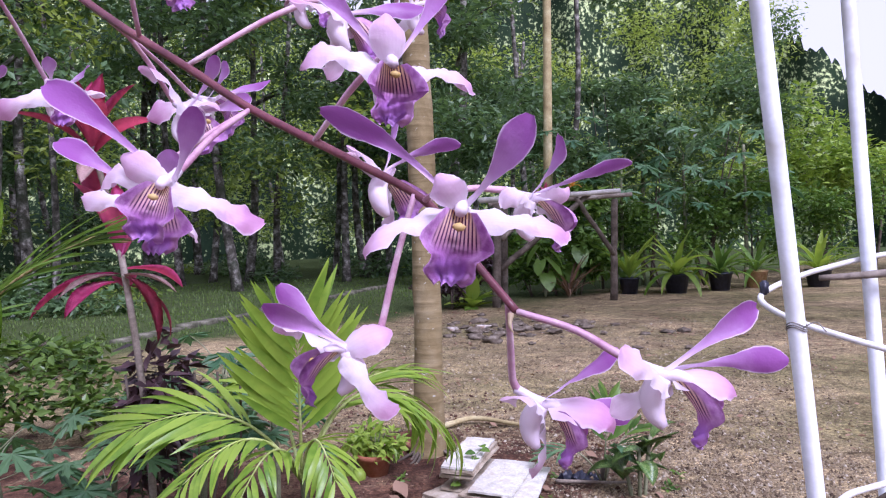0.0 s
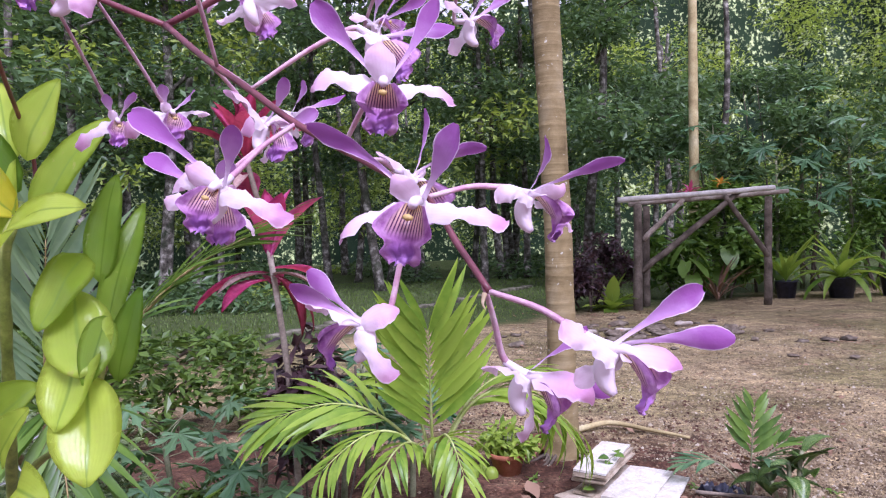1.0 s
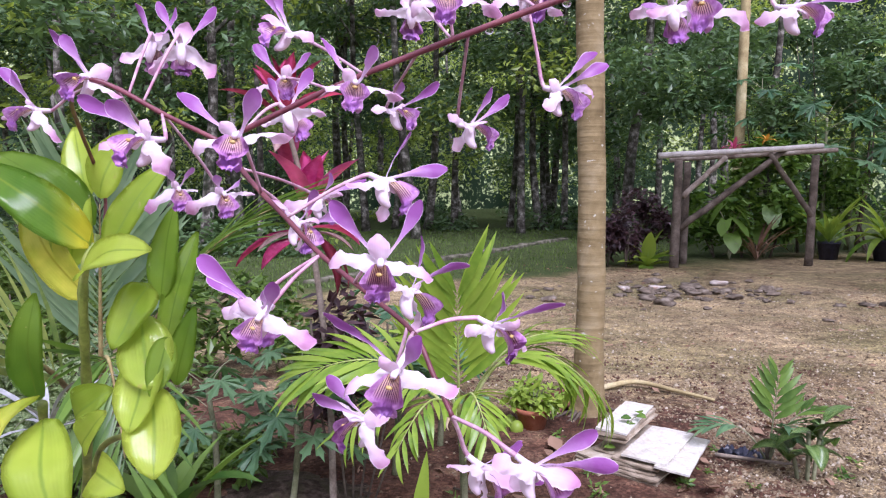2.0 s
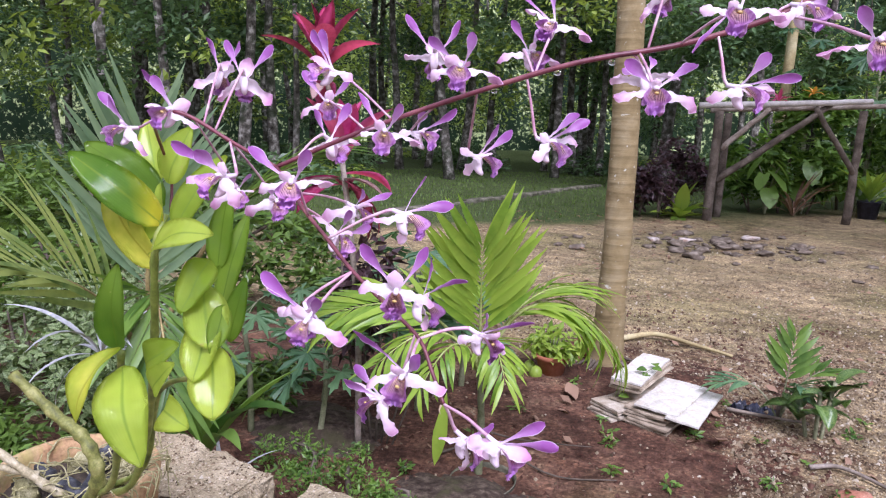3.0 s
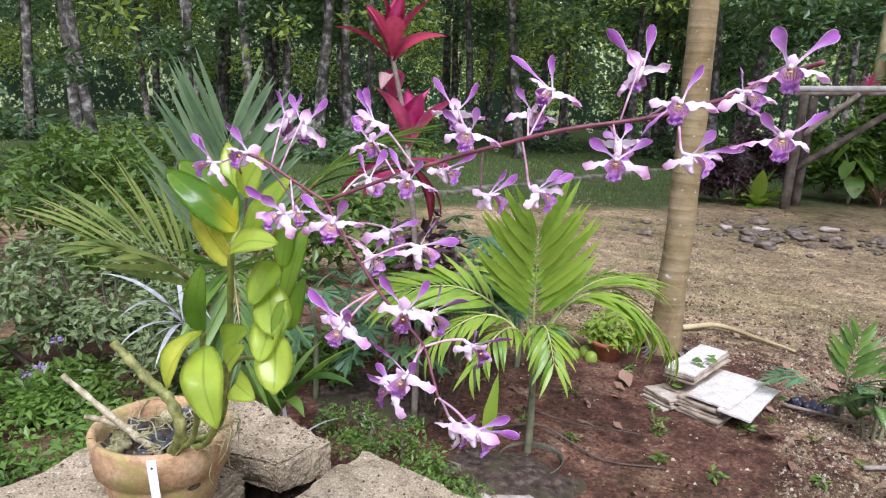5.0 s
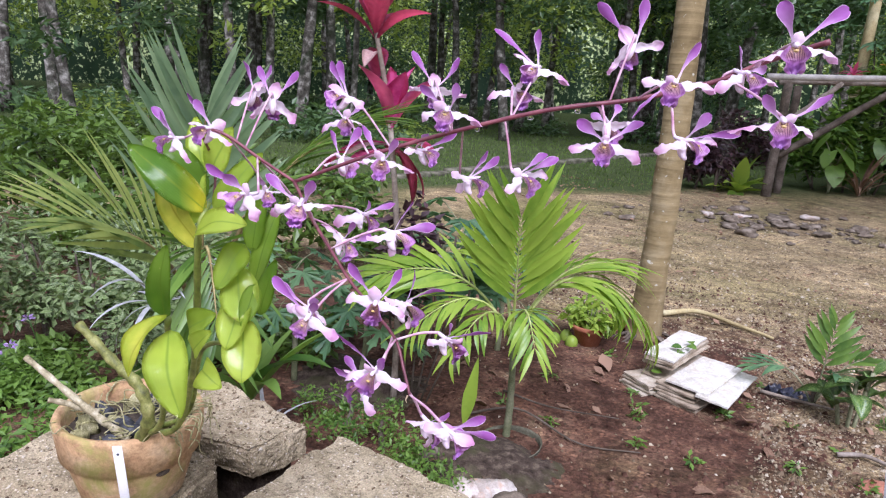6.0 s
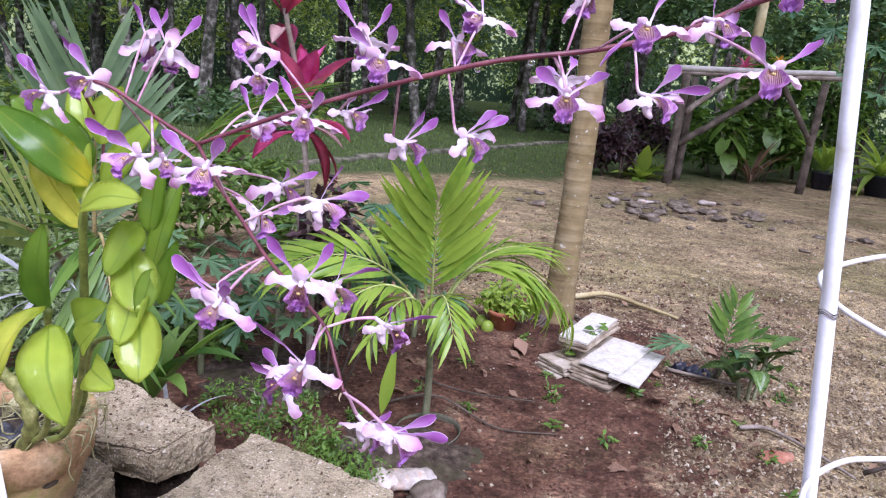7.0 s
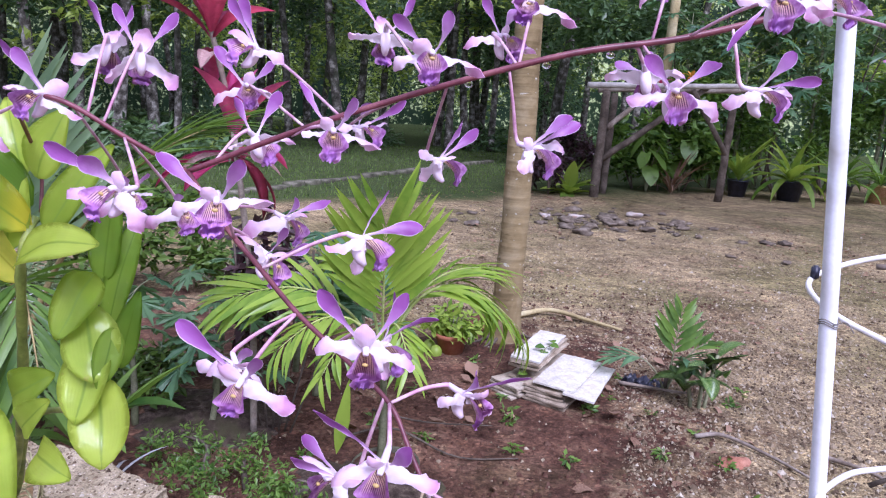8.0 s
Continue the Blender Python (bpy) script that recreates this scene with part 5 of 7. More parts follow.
bloom((-0.1254, 0.3246, 1.6572), (4, 20, 179), 1.20, ((8.7, -6.5, 25.4), (-17.3, -8.5, 21.0), (1.0, 0.5, -13.6), (17.7, 1.0, -0.2), (-19.3, 2.1, -8.0)), (-0.135, 0.288, 1.645))
bloom((-0.0614, 0.2816, 1.6667), (-12, 10, 25), 1.20, ((4.6, -15.3, 14.7), (-19.2, 1.3, 20.6), (-6.8, -5.7, 4.3), (22.1, -1.4, -4.1), (-13.5, 3.9, -2.6)), (-0.09, 0.294, 1.662))
bloom((-0.1513, 0.2164, 1.6336), (-24, 12, -17), 1.20, ((-4.4, -21.9, 6.5), (-27.9, -19.3, 5.4), (1.5, -5.5, 7.7), (18.6, 2.1, -11.7), (-20.3, -5.4, -8.0)), (-0.192, 0.285, 1.655))
bloom((-0.2404, 0.3659, 1.6078), (-1, 5, 49), 1.10, ((4.7, -15.3, 14.8), (-8.2, -12.1, 12.0), (-5.0, -3.6, 4.8), (12.8, -0.6, 0.4), (-18.3, 12.8, -15.0)), (-0.222, 0.281, 1.672))
bloom((-0.1838, 0.3367, 1.6041), (-1, 4, 50), 1.10, ((6.6, -15.1, 10.6), (-8.4, -12.4, 11.3), (-5.9, -3.4, 3.8), (17.6, -4.2, 0.3), (-18.4, 13.4, -12.9)), (-0.191, 0.285, 1.655))
bloom((-0.0970, 0.2116, 1.6332), (-12, 9, 25), 1.20, ((6.2, -16.2, 16.8), (-24.7, 1.8, 15.7), (-6.1, -6.0, 4.1), (19.9, -0.4, 0.8), (-16.4, 6.3, -7.4)), (-0.108, 0.255, 1.606))
bloom((-0.1156, 0.3530, 1.6002), (-5, 11, 83), 1.20, ((12.4, -22.3, 12.1), (-11.4, -12.1, 11.8), (3.8, -12.0, 1.6), (9.9, 6.0, -5.0), (-11.7, 21.1, -8.9)), (-0.13, 0.272, 1.62))
bloom((-0.1063, 0.2990, 1.5858), (1, 17, 73), 1.20, ((10.5, -16.0, 10.5), (-9.6, -13.3, 16.0), (1.7, -10.7, 0.8), (8.7, 5.8, -12.4), (-16.5, 9.6, 7.7)), (-0.118, 0.262, 1.612))
bloom((-0.0348, 0.2558, 1.6109), (-4, 16, 142), 1.20, ((-13.9, -25.4, 0.4), (-10.0, -12.6, 20.0), (2.6, -5.4, -5.0), (11.9, -0.0, -15.1), (-0.8, 20.4, 0.8)), (-0.088, 0.245, 1.592))
bloom((-0.0771, 0.4020, 1.6640), (-23, -9, 64), 1.20, ((26.3, -20.1, 7.6), (-3.1, -17.5, 10.8), (2.2, -7.5, 0.1), (18.4, -0.9, -0.5), (-18.3, 0.8, 2.5)), (-0.03, 0.302, 1.686))
bloom((-0.0072, 0.2856, 1.7120), (-13, 8, 16), 1.20, ((3.5, -13.5, 16.9), (-20.0, -9.2, 11.4), (-9.4, -5.9, 3.1), (23.5, 2.1, -5.4), (-14.8, 3.0, -10.2)), (-0.009, 0.306, 1.694))
bloom((-0.0531, 0.3680, 1.7280), (12, -1, -163), 1.20, ((20.6, 2.0, 26.6), (-16.4, -1.6, 25.4), (4.3, -5.4, 12.1), (20.2, 3.0, -1.1), (-24.2, -2.3, -2.4)), (-0.01, 0.306, 1.694))
bloom((-0.0101, 0.3619, 1.6473), (-18, 3, 82), 1.20, ((13.5, -22.0, 13.7), (9.4, -15.2, 19.7), (2.5, -9.0, 0.4), (2.7, 15.6, -6.5), (-15.9, 5.9, 7.5)), (0.0, 0.307, 1.697))
bloom((0.0518, 0.3142, 1.6624), (-12, 5, 70), 1.20, ((18.5, -19.7, 11.4), (2.9, -20.7, 13.3), (-6.0, 1.6, 5.0), (20.2, -8.8, -0.3), (-16.3, 2.2, -9.7)), (0.035, 0.311, 1.707))
bloom((0.0420, 0.3669, 1.7515), (-20, 14, -4), 1.20, ((-8.8, -3.5, 27.0), (-36.6, -14.6, 12.8), (-8.9, -6.9, -5.5), (23.4, 9.4, -2.4), (-18.2, 1.5, 3.6)), (0.04, 0.311, 1.709))
bloom((0.0245, 0.3737, 1.7307), (-13, -1, 42), 1.20, ((7.5, -6.0, 14.1), (-16.5, -7.6, 17.9), (0.6, -5.5, 5.5), (20.0, 1.5, -7.3), (-21.2, 7.2, -5.3)), (0.04, 0.311, 1.709))
bloom((0.1243, 0.3535, 1.7740), (16, -12, -176), 1.20, ((30.7, 8.4, 18.5), (2.5, 0.7, 32.3), (12.2, 3.3, 9.5), (8.7, 2.4, -20.4), (-18.8, -5.1, 8.3)), (0.115, 0.327, 1.727))
bloom((0.1229, 0.2813, 1.6988), (-13, 4, 9), 1.20, ((20.4, 4.6, 17.2), (-18.7, -16.2, 8.6), (-0.9, -6.4, 4.3), (23.3, 5.3, -7.5), (-21.3, -4.8, -6.8)), (0.11, 0.326, 1.726))
bloom((0.1148, 0.3368, 1.7099), (8, 10, 171), 1.20, ((14.7, -8.8, 10.3), (-1.8, -18.8, 15.7), (-3.8, -9.8, 2.7), (17.3, 9.3, 1.1), (-17.2, 0.7, -3.8)), (0.105, 0.325, 1.725))
bloom((0.1666, 0.2759, 1.7449), (-15, 9, 5), 1.20, ((7.7, 2.1, 27.0), (-17.0, -4.6, -26.5), (-5.7, -5.2, 1.6), (21.4, 5.8, -0.1), (-18.3, -3.4, -3.6)), (0.136, 0.332, 1.732))
bloom((0.2104, 0.3315, 1.7555), (-13, -1, 42), 1.20, ((16.0, -2.7, 3.4), (-12.9, -10.8, 13.7), (5.1, -5.1, -3.0), (19.1, -5.5, -7.6), (-20.5, 2.1, -10.3)), (0.194, 0.338, 1.749))
bloom((0.2373, 0.2446, 1.7710), (-11, -5, -3), 1.20, ((23.1, 11.2, 20.8), (-7.8, -11.1, 20.4), (1.9, -3.1, 7.1), (16.0, 9.6, -6.5), (-20.9, -10.2, -9.8)), (0.215, 0.341, 1.759))
bloom((0.1774, 0.3245, 1.7026), (-15, 2, 65), 1.20, ((26.9, -24.2, 1.7), (1.8, -17.0, 15.2), (0.9, -4.1, -6.6), (22.3, -6.9, -3.3), (-15.7, 14.1, -3.8)), (0.16, 0.335, 1.74))
bloom((0.2384, 0.2587, 1.7248), (-14, 2, 2), 1.20, ((22.1, 7.9, 19.8), (-12.7, -16.5, 9.7), (6.2, -3.4, 3.4), (14.7, 9.2, -4.5), (-26.7, -9.5, -10.8)), (0.2, 0.339, 1.752))
bloom((-0.0215, 0.2556, 1.5512), (1, 14, 142), 1.20, ((-13.5, -25.2, 8.4), (-6.6, -5.5, 24.9), (-0.6, -5.9, 5.1), (8.8, -5.7, -17.7), (-3.3, 15.9, 7.8)), (-0.03, 0.217, 1.556))

# a dry bract and water drops on the stems
part("bract", tube(bmesh.new(), [(0.0175, 0.1835, 1.5095), (0.0170, 0.182, 1.5065), (0.0180, 0.1815, 1.5045)], lambda u: 0.0008 * (1.1 - u), 6, 5), M_BRACT, spray, "small dry curled bract")
for x, y, z in ((0.056, 0.3125, 1.7110), (0.012, 0.309, 1.6980), (0.092, 0.322, 1.7190)):
    bm = bmesh.new()
    bmesh.ops.create_uvsphere(bm, u_segments=12, v_segments=8, radius=0.0022)
    bmesh.ops.scale(bm, vec=(1.2, 1, 0.9), verts=bm.verts)
    part("water_drop", bm, M_DROP, spray, "hanging clear water drop", pose(x, y, z))


# ---- the young palm in the red bed ----
def arch(base, tip, rise, n=5, sag=0.0):
    b, t = Vector(base), Vector(tip)
    out = []
    for k in range(n):
        u = k / (n - 1)
        p = b.lerp(t, u)
        p.z += rise * math.sin(math.pi * u ** 0.8) - sag * u ** 3
        out.append(p)
    return out


def young_palm():
    ob = thing("young_palm", "young yellow-green feather palm growing in red earth", "palm")
    c = Vector((-0.60, 2.88, 0.0))
    part("palm_stem", tube(bmesh.new(), [c + Vector((0, 0, -0.02)), c + Vector((0.005, 0, 0.18)), c + Vector((0.0, -0.01, 0.40)), c + Vector((-0.01, -0.03, 0.56))], lambda u: 0.020 * (1 - 0.30 * u) * (1 + 0.06 * math.cos(u * 40)), 12, 24), M_PALM_STEM, ob, "ringed grey-green young stem")
    top = c + Vector((-0.01, -0.03, 0.52))
    full = lambda u: 0.50 + 0.50 * math.sin(math.pi * min(1.0, 0.2 + u * 0.62))
    for n, (tip, rise, sag, pairs, ln, droop, width, vee, up) in enumerate((
        ((-0.57, 2.66, 1.16), 0.03, 0.0, 17, 0.40, 0.35, 0.115, 0.16, (0.35, -0.9, 0.3)),
        ((0.00, 3.00, 0.74), 0.26, 0.06, 17, 0.36, 0.85, 0.10, -0.05, (0, 0, 1)),
        ((-0.20, 3.08, 0.96), 0.14, 0.03, 15, 0.34, 0.6, 0.10, 0.05, (0, 0, 1)),
        ((-1.20, 2.60, 0.86), 0.16, 0.04, 16, 0.34, 0.6, 0.11, 0.10, (0.1, -0.4, 0.9)),
        ((-0.95, 2.45, 0.72), 0.15, 0.06, 12, 0.24, 0.7, 0.11, 0.05, (0, 0, 1)),
        ((-0.74, 2.38, 0.66), 0.14, 0.06, 10, 0.19, 0.9, 0.13, 0.0, (0, 0, 1)),
        ((-0.42, 2.52, 0.70), 0.14, 0.06, 11, 0.22, 0.8, 0.12, 0.0, (0, 0, 1)),
        ((-0.95, 3.30, 0.92), 0.16, 0.05, 14, 0.32, 0.7, 0.10, 0.0, (0, 0, 1)))):
        frond(ob, "frond", arch(top, tip, rise, 6, sag), pairs, ln, M_YOUNG_PALM, M_YOUNG_RACHIS, 0.008, 0.30, droop, 56, width, 40 + n, "", vee, full, side_up=up)
    me = blade_mesh("hanging_leaf", M_YOUNG_PALM, 1.0, 0.17, 0.3, 0.5, 8, 0.5)
    piece("hanging_leaf", me, ob, aim((-0.66, 2.50, 0.55), (-0.10, -0.12, -1.0), (0.3, -1, 0.2), (0.36, 0.36, 0.36)), "folded hanging leaf")
    # half-buried rim of a black pot round the foot
    bm = lathe(bmesh.new(), [(0.150, -0.05), (0.156, 0.006), (0.162, 0.012), (0.158, 0.014), (0.150, 0.0), (0.148, -0.05)], 36, 0.02)
    rim = part("buried_pot", bm, M_KERB, None, "", pose(-0.56, 2.80, 0.0, 5, -4, 0))
    tagged(rim, "half-buried grey pot round a palm's foot", "flower pot")


young_palm()


def soil_mound(at, wide, deep, high, seed, label):
    """A low heap of crumbly dark soil that runs out into the ground."""
    rings, spokes = 16, 52
    verts, faces = [], []
    for i in range(rings + 1):
        u = i / rings
        for k in range(spokes):
            a = 2 * math.pi * k / spokes
            edge = 1 + 0.30 * noise.noise(Vector((math.cos(a) * 1.6, math.sin(a) * 1.6, seed))) + 0.16 * noise.noise(Vector((math.cos(a) * 6, math.sin(a) * 6, seed)))
            x, y = at[0] + math.cos(a) * u * wide * edge, at[1] + math.sin(a) * u * deep * edge
            rough = 0.020 * noise.noise(Vector((x * 11, y * 11, seed))) + 0.011 * noise.noise(Vector((x * 34, y * 34, seed)))
            z = height(x, y) + high * (1 - u * u) ** 2 + rough * (1.15 - u) - (0.03 if i == rings else 0.004)
            verts.append((x, y, z))
    for i in range(rings):
        for k in range(spokes):
            j = (k + 1) % spokes
            faces.append((i * spokes + k, (i + 1) * spokes + k, (i + 1) * spokes + j, i * spokes + j))
    ob = raw("soil_mound", verts, faces, M_SOIL_AND_SHADE, smooth=True)
    tagged(ob, label, "soil", kind="stuff")


soil_mound((-0.60, 2.60), 0.40, 0.30, 0.055, 3, "heap of crumbly dark grey soil before the young palm")
soil_mound((-1.55, 3.05), 0.50, 0.36, 0.06, 8, "heap of dark mossy soil under the plants")


def broken_stone():
    bm = bmesh.new()
    rock_mesh(bm, (0, 0, 0), (0.12, 0.06, 0.04), 2, 3, 0.45)
    ob = part("broken_stone", bm, M_PALE_STONE, None, "", pose(-0.50, 2.34, 0.03, 4, 8, 30))
    tagged(ob, "broken white stone with a rusty stain on dark soil", "stone")


broken_stone()


def feather_palm():
    ob = thing("feather_palm", "dark green feather palm with one yellowing frond", "palm")
    c = Vector((-1.75, 1.95, 0.0))
    part("palm_stem", tube(bmesh.new(), [c, c + Vector((0.02, 0, 0.3)), c + Vector((0.05, -0.02, 0.75))], lambda u: 0.055 * (1 - 0.4 * u), 12, 14), M_PALM_STEM, ob)
    top = c + Vector((0.05, -0.02, 0.70))
    tall = lambda u: 0.75 + 0.30 * math.sin(math.pi * min(1, u))
    frond(ob, "frond", arch(top, (-1.46, 1.70, 1.56), 0.05, 5), 21, 0.46, M_BIG_PALM, M_PALM_RIB, 0.010, 0.36, 0.12, 50, 0.070, 11, "upright blue-green frond", 0.12, tall, side_up=(0.45, -0.85, 0.25))
    frond(ob, "frond", arch(top, (-1.52, 1.20, 1.28), 0.12, 6, 0.03), 15, 0.43, M_DRY_PALM, M_PALM_RIB, 0.011, 0.3, 0.25, 34, 0.050, 12, "yellowing frond reaching outward", 0.12, tall, lift=0.16, side_up=(0.5, -0.6, 0.6))
    frond(ob, "frond", arch(top, (-1.10, 2.20, 1.60), 0.18, 6, 0.05), 20, 0.42, M_GREEN, M_PALM_RIB, 0.011, 0.35, 0.5, 50, 0.075, 13, "", 0.1, tall)
    frond(ob, "frond", arch(top, (-1.35, 1.62, 0.95), 0.26, 6, 0.15), 20, 0.38, M_GREEN, M_PALM_RIB, 0.010, 0.3, 0.6, 50, 0.075, 16, "", 0.0, tall)


feather_palm()


# ---- red ti plants ----
def ti_plant(at, heads, seed, label):
    ob = thing("ti_plant", label, "shrub")
    rnd = random.Random(seed)
    c = Vector(at)
    heads = [Vector(h) for h in heads]
    part("ti_stem", tube(bmesh.new(), [c] + [Vector((h.x, h.y, h.z)) for h, *_ in [(q,) for q in heads]], lambda u: 0.017 * (1.1 - 0.4 * u), 8, 26), M_WOOD, ob)
    red = [blade_mesh("ti_leaf", M_TI, 1.0, 0.32, b, 0.45, 9, 0.5, 0.0, 0.2, 0.004) for b in (0.15, 0.5, 0.9)]
    pink = [blade_mesh("ti_leaf", M_TI_PINK, 1.0, 0.42, b, 0.45, 9, 0.5, 0.0, 0.2, 0.004) for b in (0.1, 0.3, 0.6)]
    dark = [blade_mesh("ti_leaf", M_TI_DARK, 1.0, 0.20, b, 0.4, 9, 0.45, 0.0, 0.2, 0.004) for b in (0.5, 1.0, 1.6)]
    pale = blade_mesh("ti_leaf", M_TI_PALE, 1.0, 0.26, 0.8, 0.4, 9, 0.45, 0.0, 0.3, 0.004)
    for n, h in enumerate(heads[1:]):
        for k in range(11 if n else 9):
            a = 2.4 * k + n
            t = k / (10 if n else 8)
            tilt = 0.05 + (0.58 if n else 0.24) * t + rnd.uniform(-0.06, 0.10)
            way = Vector((math.sin(tilt) * math.cos(a), math.sin(tilt) * math.sin(a), math.cos(tilt)))
            f = rnd.uniform(0.27, 0.34) * (0.8 + 0.3 * t) * (1.1 if n else 1.08)
            piece("ti_leaf", (red if n else pink)[min(2, int(t * 3))], ob, aim(h + Vector((0, 0, 0.02 - 0.07 * t)), way, (0, 0, 1), (f, f, f)))
        for k in range(1 if n else 6):
            a = 2.4 * k + n + 1
            way = Vector((math.cos(a), math.sin(a), rnd.uniform(-0.05, 0.25)))
            f = rnd.uniform(0.30, 0.42)
            piece("ti_leaf", rnd.choice(dark if k % 3 == 2 else red[1:]), ob, aim(h + Vector((0, 0, -0.08 - 0.012 * k)), way, (0, 0, 1), (f, f, f)))
        for k in range(1 if n else 2):
            a = 2.1 * k + 4 + n
            piece("ti_leaf", pale, ob, aim(h + Vector((0, 0, -0.1)), (math.cos(a), math.sin(a), 0.15), (0, 0, 1), (0.27, 0.27, 0.27)), "faded dry leaf")
    return ob


ti_plant((-1.27, 2.95, 0.0), [(-1.28, 2.95, 0.7), (-1.345, 2.90, 1.49), (-1.425, 2.86, 1.93)], 4, "red-leaved ti plant with dark lower leaves")


def dark_skirt():
    """Dark purple leaves round the foot of the ti plants."""
    ob = thing("purple_shrub", "low shrub with very dark purple leaves", "shrub")
    leaf_cloud("foliage", [(-1.25, 3.05, 0.90, 0.14, 0.14, 0.26), (-1.35, 3.1, 0.65, 0.13, 0.13, 0.25)], 420, 0.10, M_DARK_LEAF, ob, 7, "", 0.5, 0.5)
    for k in range(6):
        part("twig", tube(bmesh.new(), [(-1.25 + 0.03 * k, 3.0, 0), (-1.35 + 0.08 * k, 3.0 + 0.02 * k, 0.5), (-1.4 + 0.1 * k, 3.02, 0.95)], 0.006, 6, 8), M_WOOD_DARK, ob)


dark_skirt()


# ---- small plants in the yard ----
def seedling_palm():
    ob = thing("seedling_palm", "small palm seedling with open feather leaves", "palm", at=(0.90, 4.06, 0.02))
    for k, (tip, ln) in enumerate((((0.05, 0.05, 0.50), 0.24), ((-0.36, -0.10, 0.26), 0.20), ((0.30, 0.10, 0.36), 0.20), ((0.10, -0.16, 0.30), 0.18))):
        frond(ob, "frond", arch((0, 0, 0), tip, 0.10 if k else 0.0, 6, 0.05 if k else 0), 7, ln, M_GREEN_BLUE if k % 2 else M_GREEN, M_PALM_STEM, 0.006, 0.5, 0.4, 62, 0.19, 30 + k, "", 0.15, None, side_up=(0, -0.8, 0.5) if k == 0 else (0, 0, 1))
    part("stem_base", tube(bmesh.new(), [(0, 0, -0.03), (0, 0, 0.1)], 0.016, 8), M_WOOD_DARK, ob)
    # crumpled black nursery bag by its foot
    bm = bmesh.new()
    bmesh.ops.create_grid(bm, x_segments=20, y_segments=14, size=0.5)
    for v in bm.verts:
        v.co = Vector((v.co.x * 0.24, v.co.y * 0.12 * (1 + 0.5 * noise.noise(v.co * 6)), 0.025 + 0.05 * noise.noise(v.co * 5) + 0.03 * noise.noise(v.co * 13)))
    bmesh.ops.solidify(bm, geom=bm.faces[:], thickness=0.003)
    bag = part("nursery_bag", bm, M_BLACK, None, "", pose(0.77, 4.12, 0.015, 0, 0, -18))
    tagged(bag, "torn black plastic nursery bag lying on earth", "plastic bag")


seedling_palm()


def dumb_cane():
    ob = thing("dumb_cane", "small spotted dumb cane plant growing in earth", "plant", at=(1.05, 3.83, 0.0))
    rnd = random.Random(8)
    me = [blade_mesh("leaf", M_SPOTTED, 1.0, 0.48, b, 0.35, 9, 0.42, 0.0, 0.2, 0.006, 0.05) for b in (0.5, 1.1, 1.6)]
    for k, (dx, dy, h) in enumerate(((0, 0, 0.30), (0.05, 0.02, 0.36), (-0.06, 0.01, 0.20))):
        part("stalk", tube(bmesh.new(), [(dx * 0.6, dy, -0.02), (dx, dy, h * 0.6), (dx * 1.4, dy, h)], 0.011, 8, 8), M_PALM_STEM, ob)
        for q in range(6):
            a = 2.4 * q + k
            f = rnd.uniform(0.16, 0.24)
            piece("leaf", rnd.choice(me), ob, aim((dx * 1.4, dy, h * (0.6 + 0.07 * q)), (math.cos(a), math.sin(a), rnd.uniform(0.45, 1.5)), (0, 0, 1), (f, f, f)))


dumb_cane()


def red_pot():
    ob = thing("red_clay_pot", "small red clay pot with a leafy plant by the trunk", "flower pot", at=(-0.47, 4.34, 0.0))
    part("pot_body", lathe(bmesh.new(), [(0.001, 0.0), (0.075, 0.0), (0.105, 0.13), (0.118, 0.135), (0.122, 0.165), (0.112, 0.167), (0.10, 0.13), (0.001, 0.13)], 32), M_CLAY_RED, ob)
    plant = thing("pot_plant", "bushy pale green plant in a red clay pot", "plant")
    leaf_cloud("foliage", [(-0.47, 4.34, 0.24, 0.16, 0.14, 0.10), (-0.56, 4.36, 0.22, 0.10, 0.1, 0.1), (-0.36, 4.34, 0.20, 0.1, 0.1, 0.08)], 340, 0.075, M_GREEN_LIGHT, plant, 3)
    for k in range(5):
        part("stalk", tube(bmesh.new(), [(-0.47, 4.34, 0.12), (-0.52 + 0.03 * k, 4.33, 0.28)], 0.004, 5), M_PALM_STEM, plant)
    rnd = random.Random(2)
    for k in range(3):
        bm = bmesh.new()
        rock_mesh(bm, (0, 0, 0), (0.045, 0.045, 0.055), k + 3, 2, 0.08)
        ob = part("green_fruit", bm, M_GREEN_LIGHT, None, "", pose(-0.68 + 0.06 * k, 4.25 + 0.1 * (k % 2), 0.04))
        tagged(ob, "small green fallen fruit lying on earth", "fruit", "fallen fruit")
    for k in range(5):
        bm = bmesh.new()
        bmesh.ops.create_cube(bm, size=1.0)
        bmesh.ops.scale(bm, vec=(0.19, 0.09, 0.055), verts=bm.verts)
        bmesh.ops.bevel(bm, geom=bm.edges[:], offset=0.006, segments=2, affect="EDGES")
        for v in bm.verts:
            v.co += noise.noise_vector(v.co * 20 + Vector((k, 0, 0))) * 0.006
        ob = part("brick", bm, M_BRICK, None, "", pose(-0.33 + 0.11 * (k % 2), 4.78 + 0.16 * (k // 2), 0.03 + 0.055 * (k % 2), 0, 0, 20 + rnd.uniform(-30, 30)))
        tagged(ob, "worn red brick lying near the trunk", "brick", "loose bricks")


red_pot()


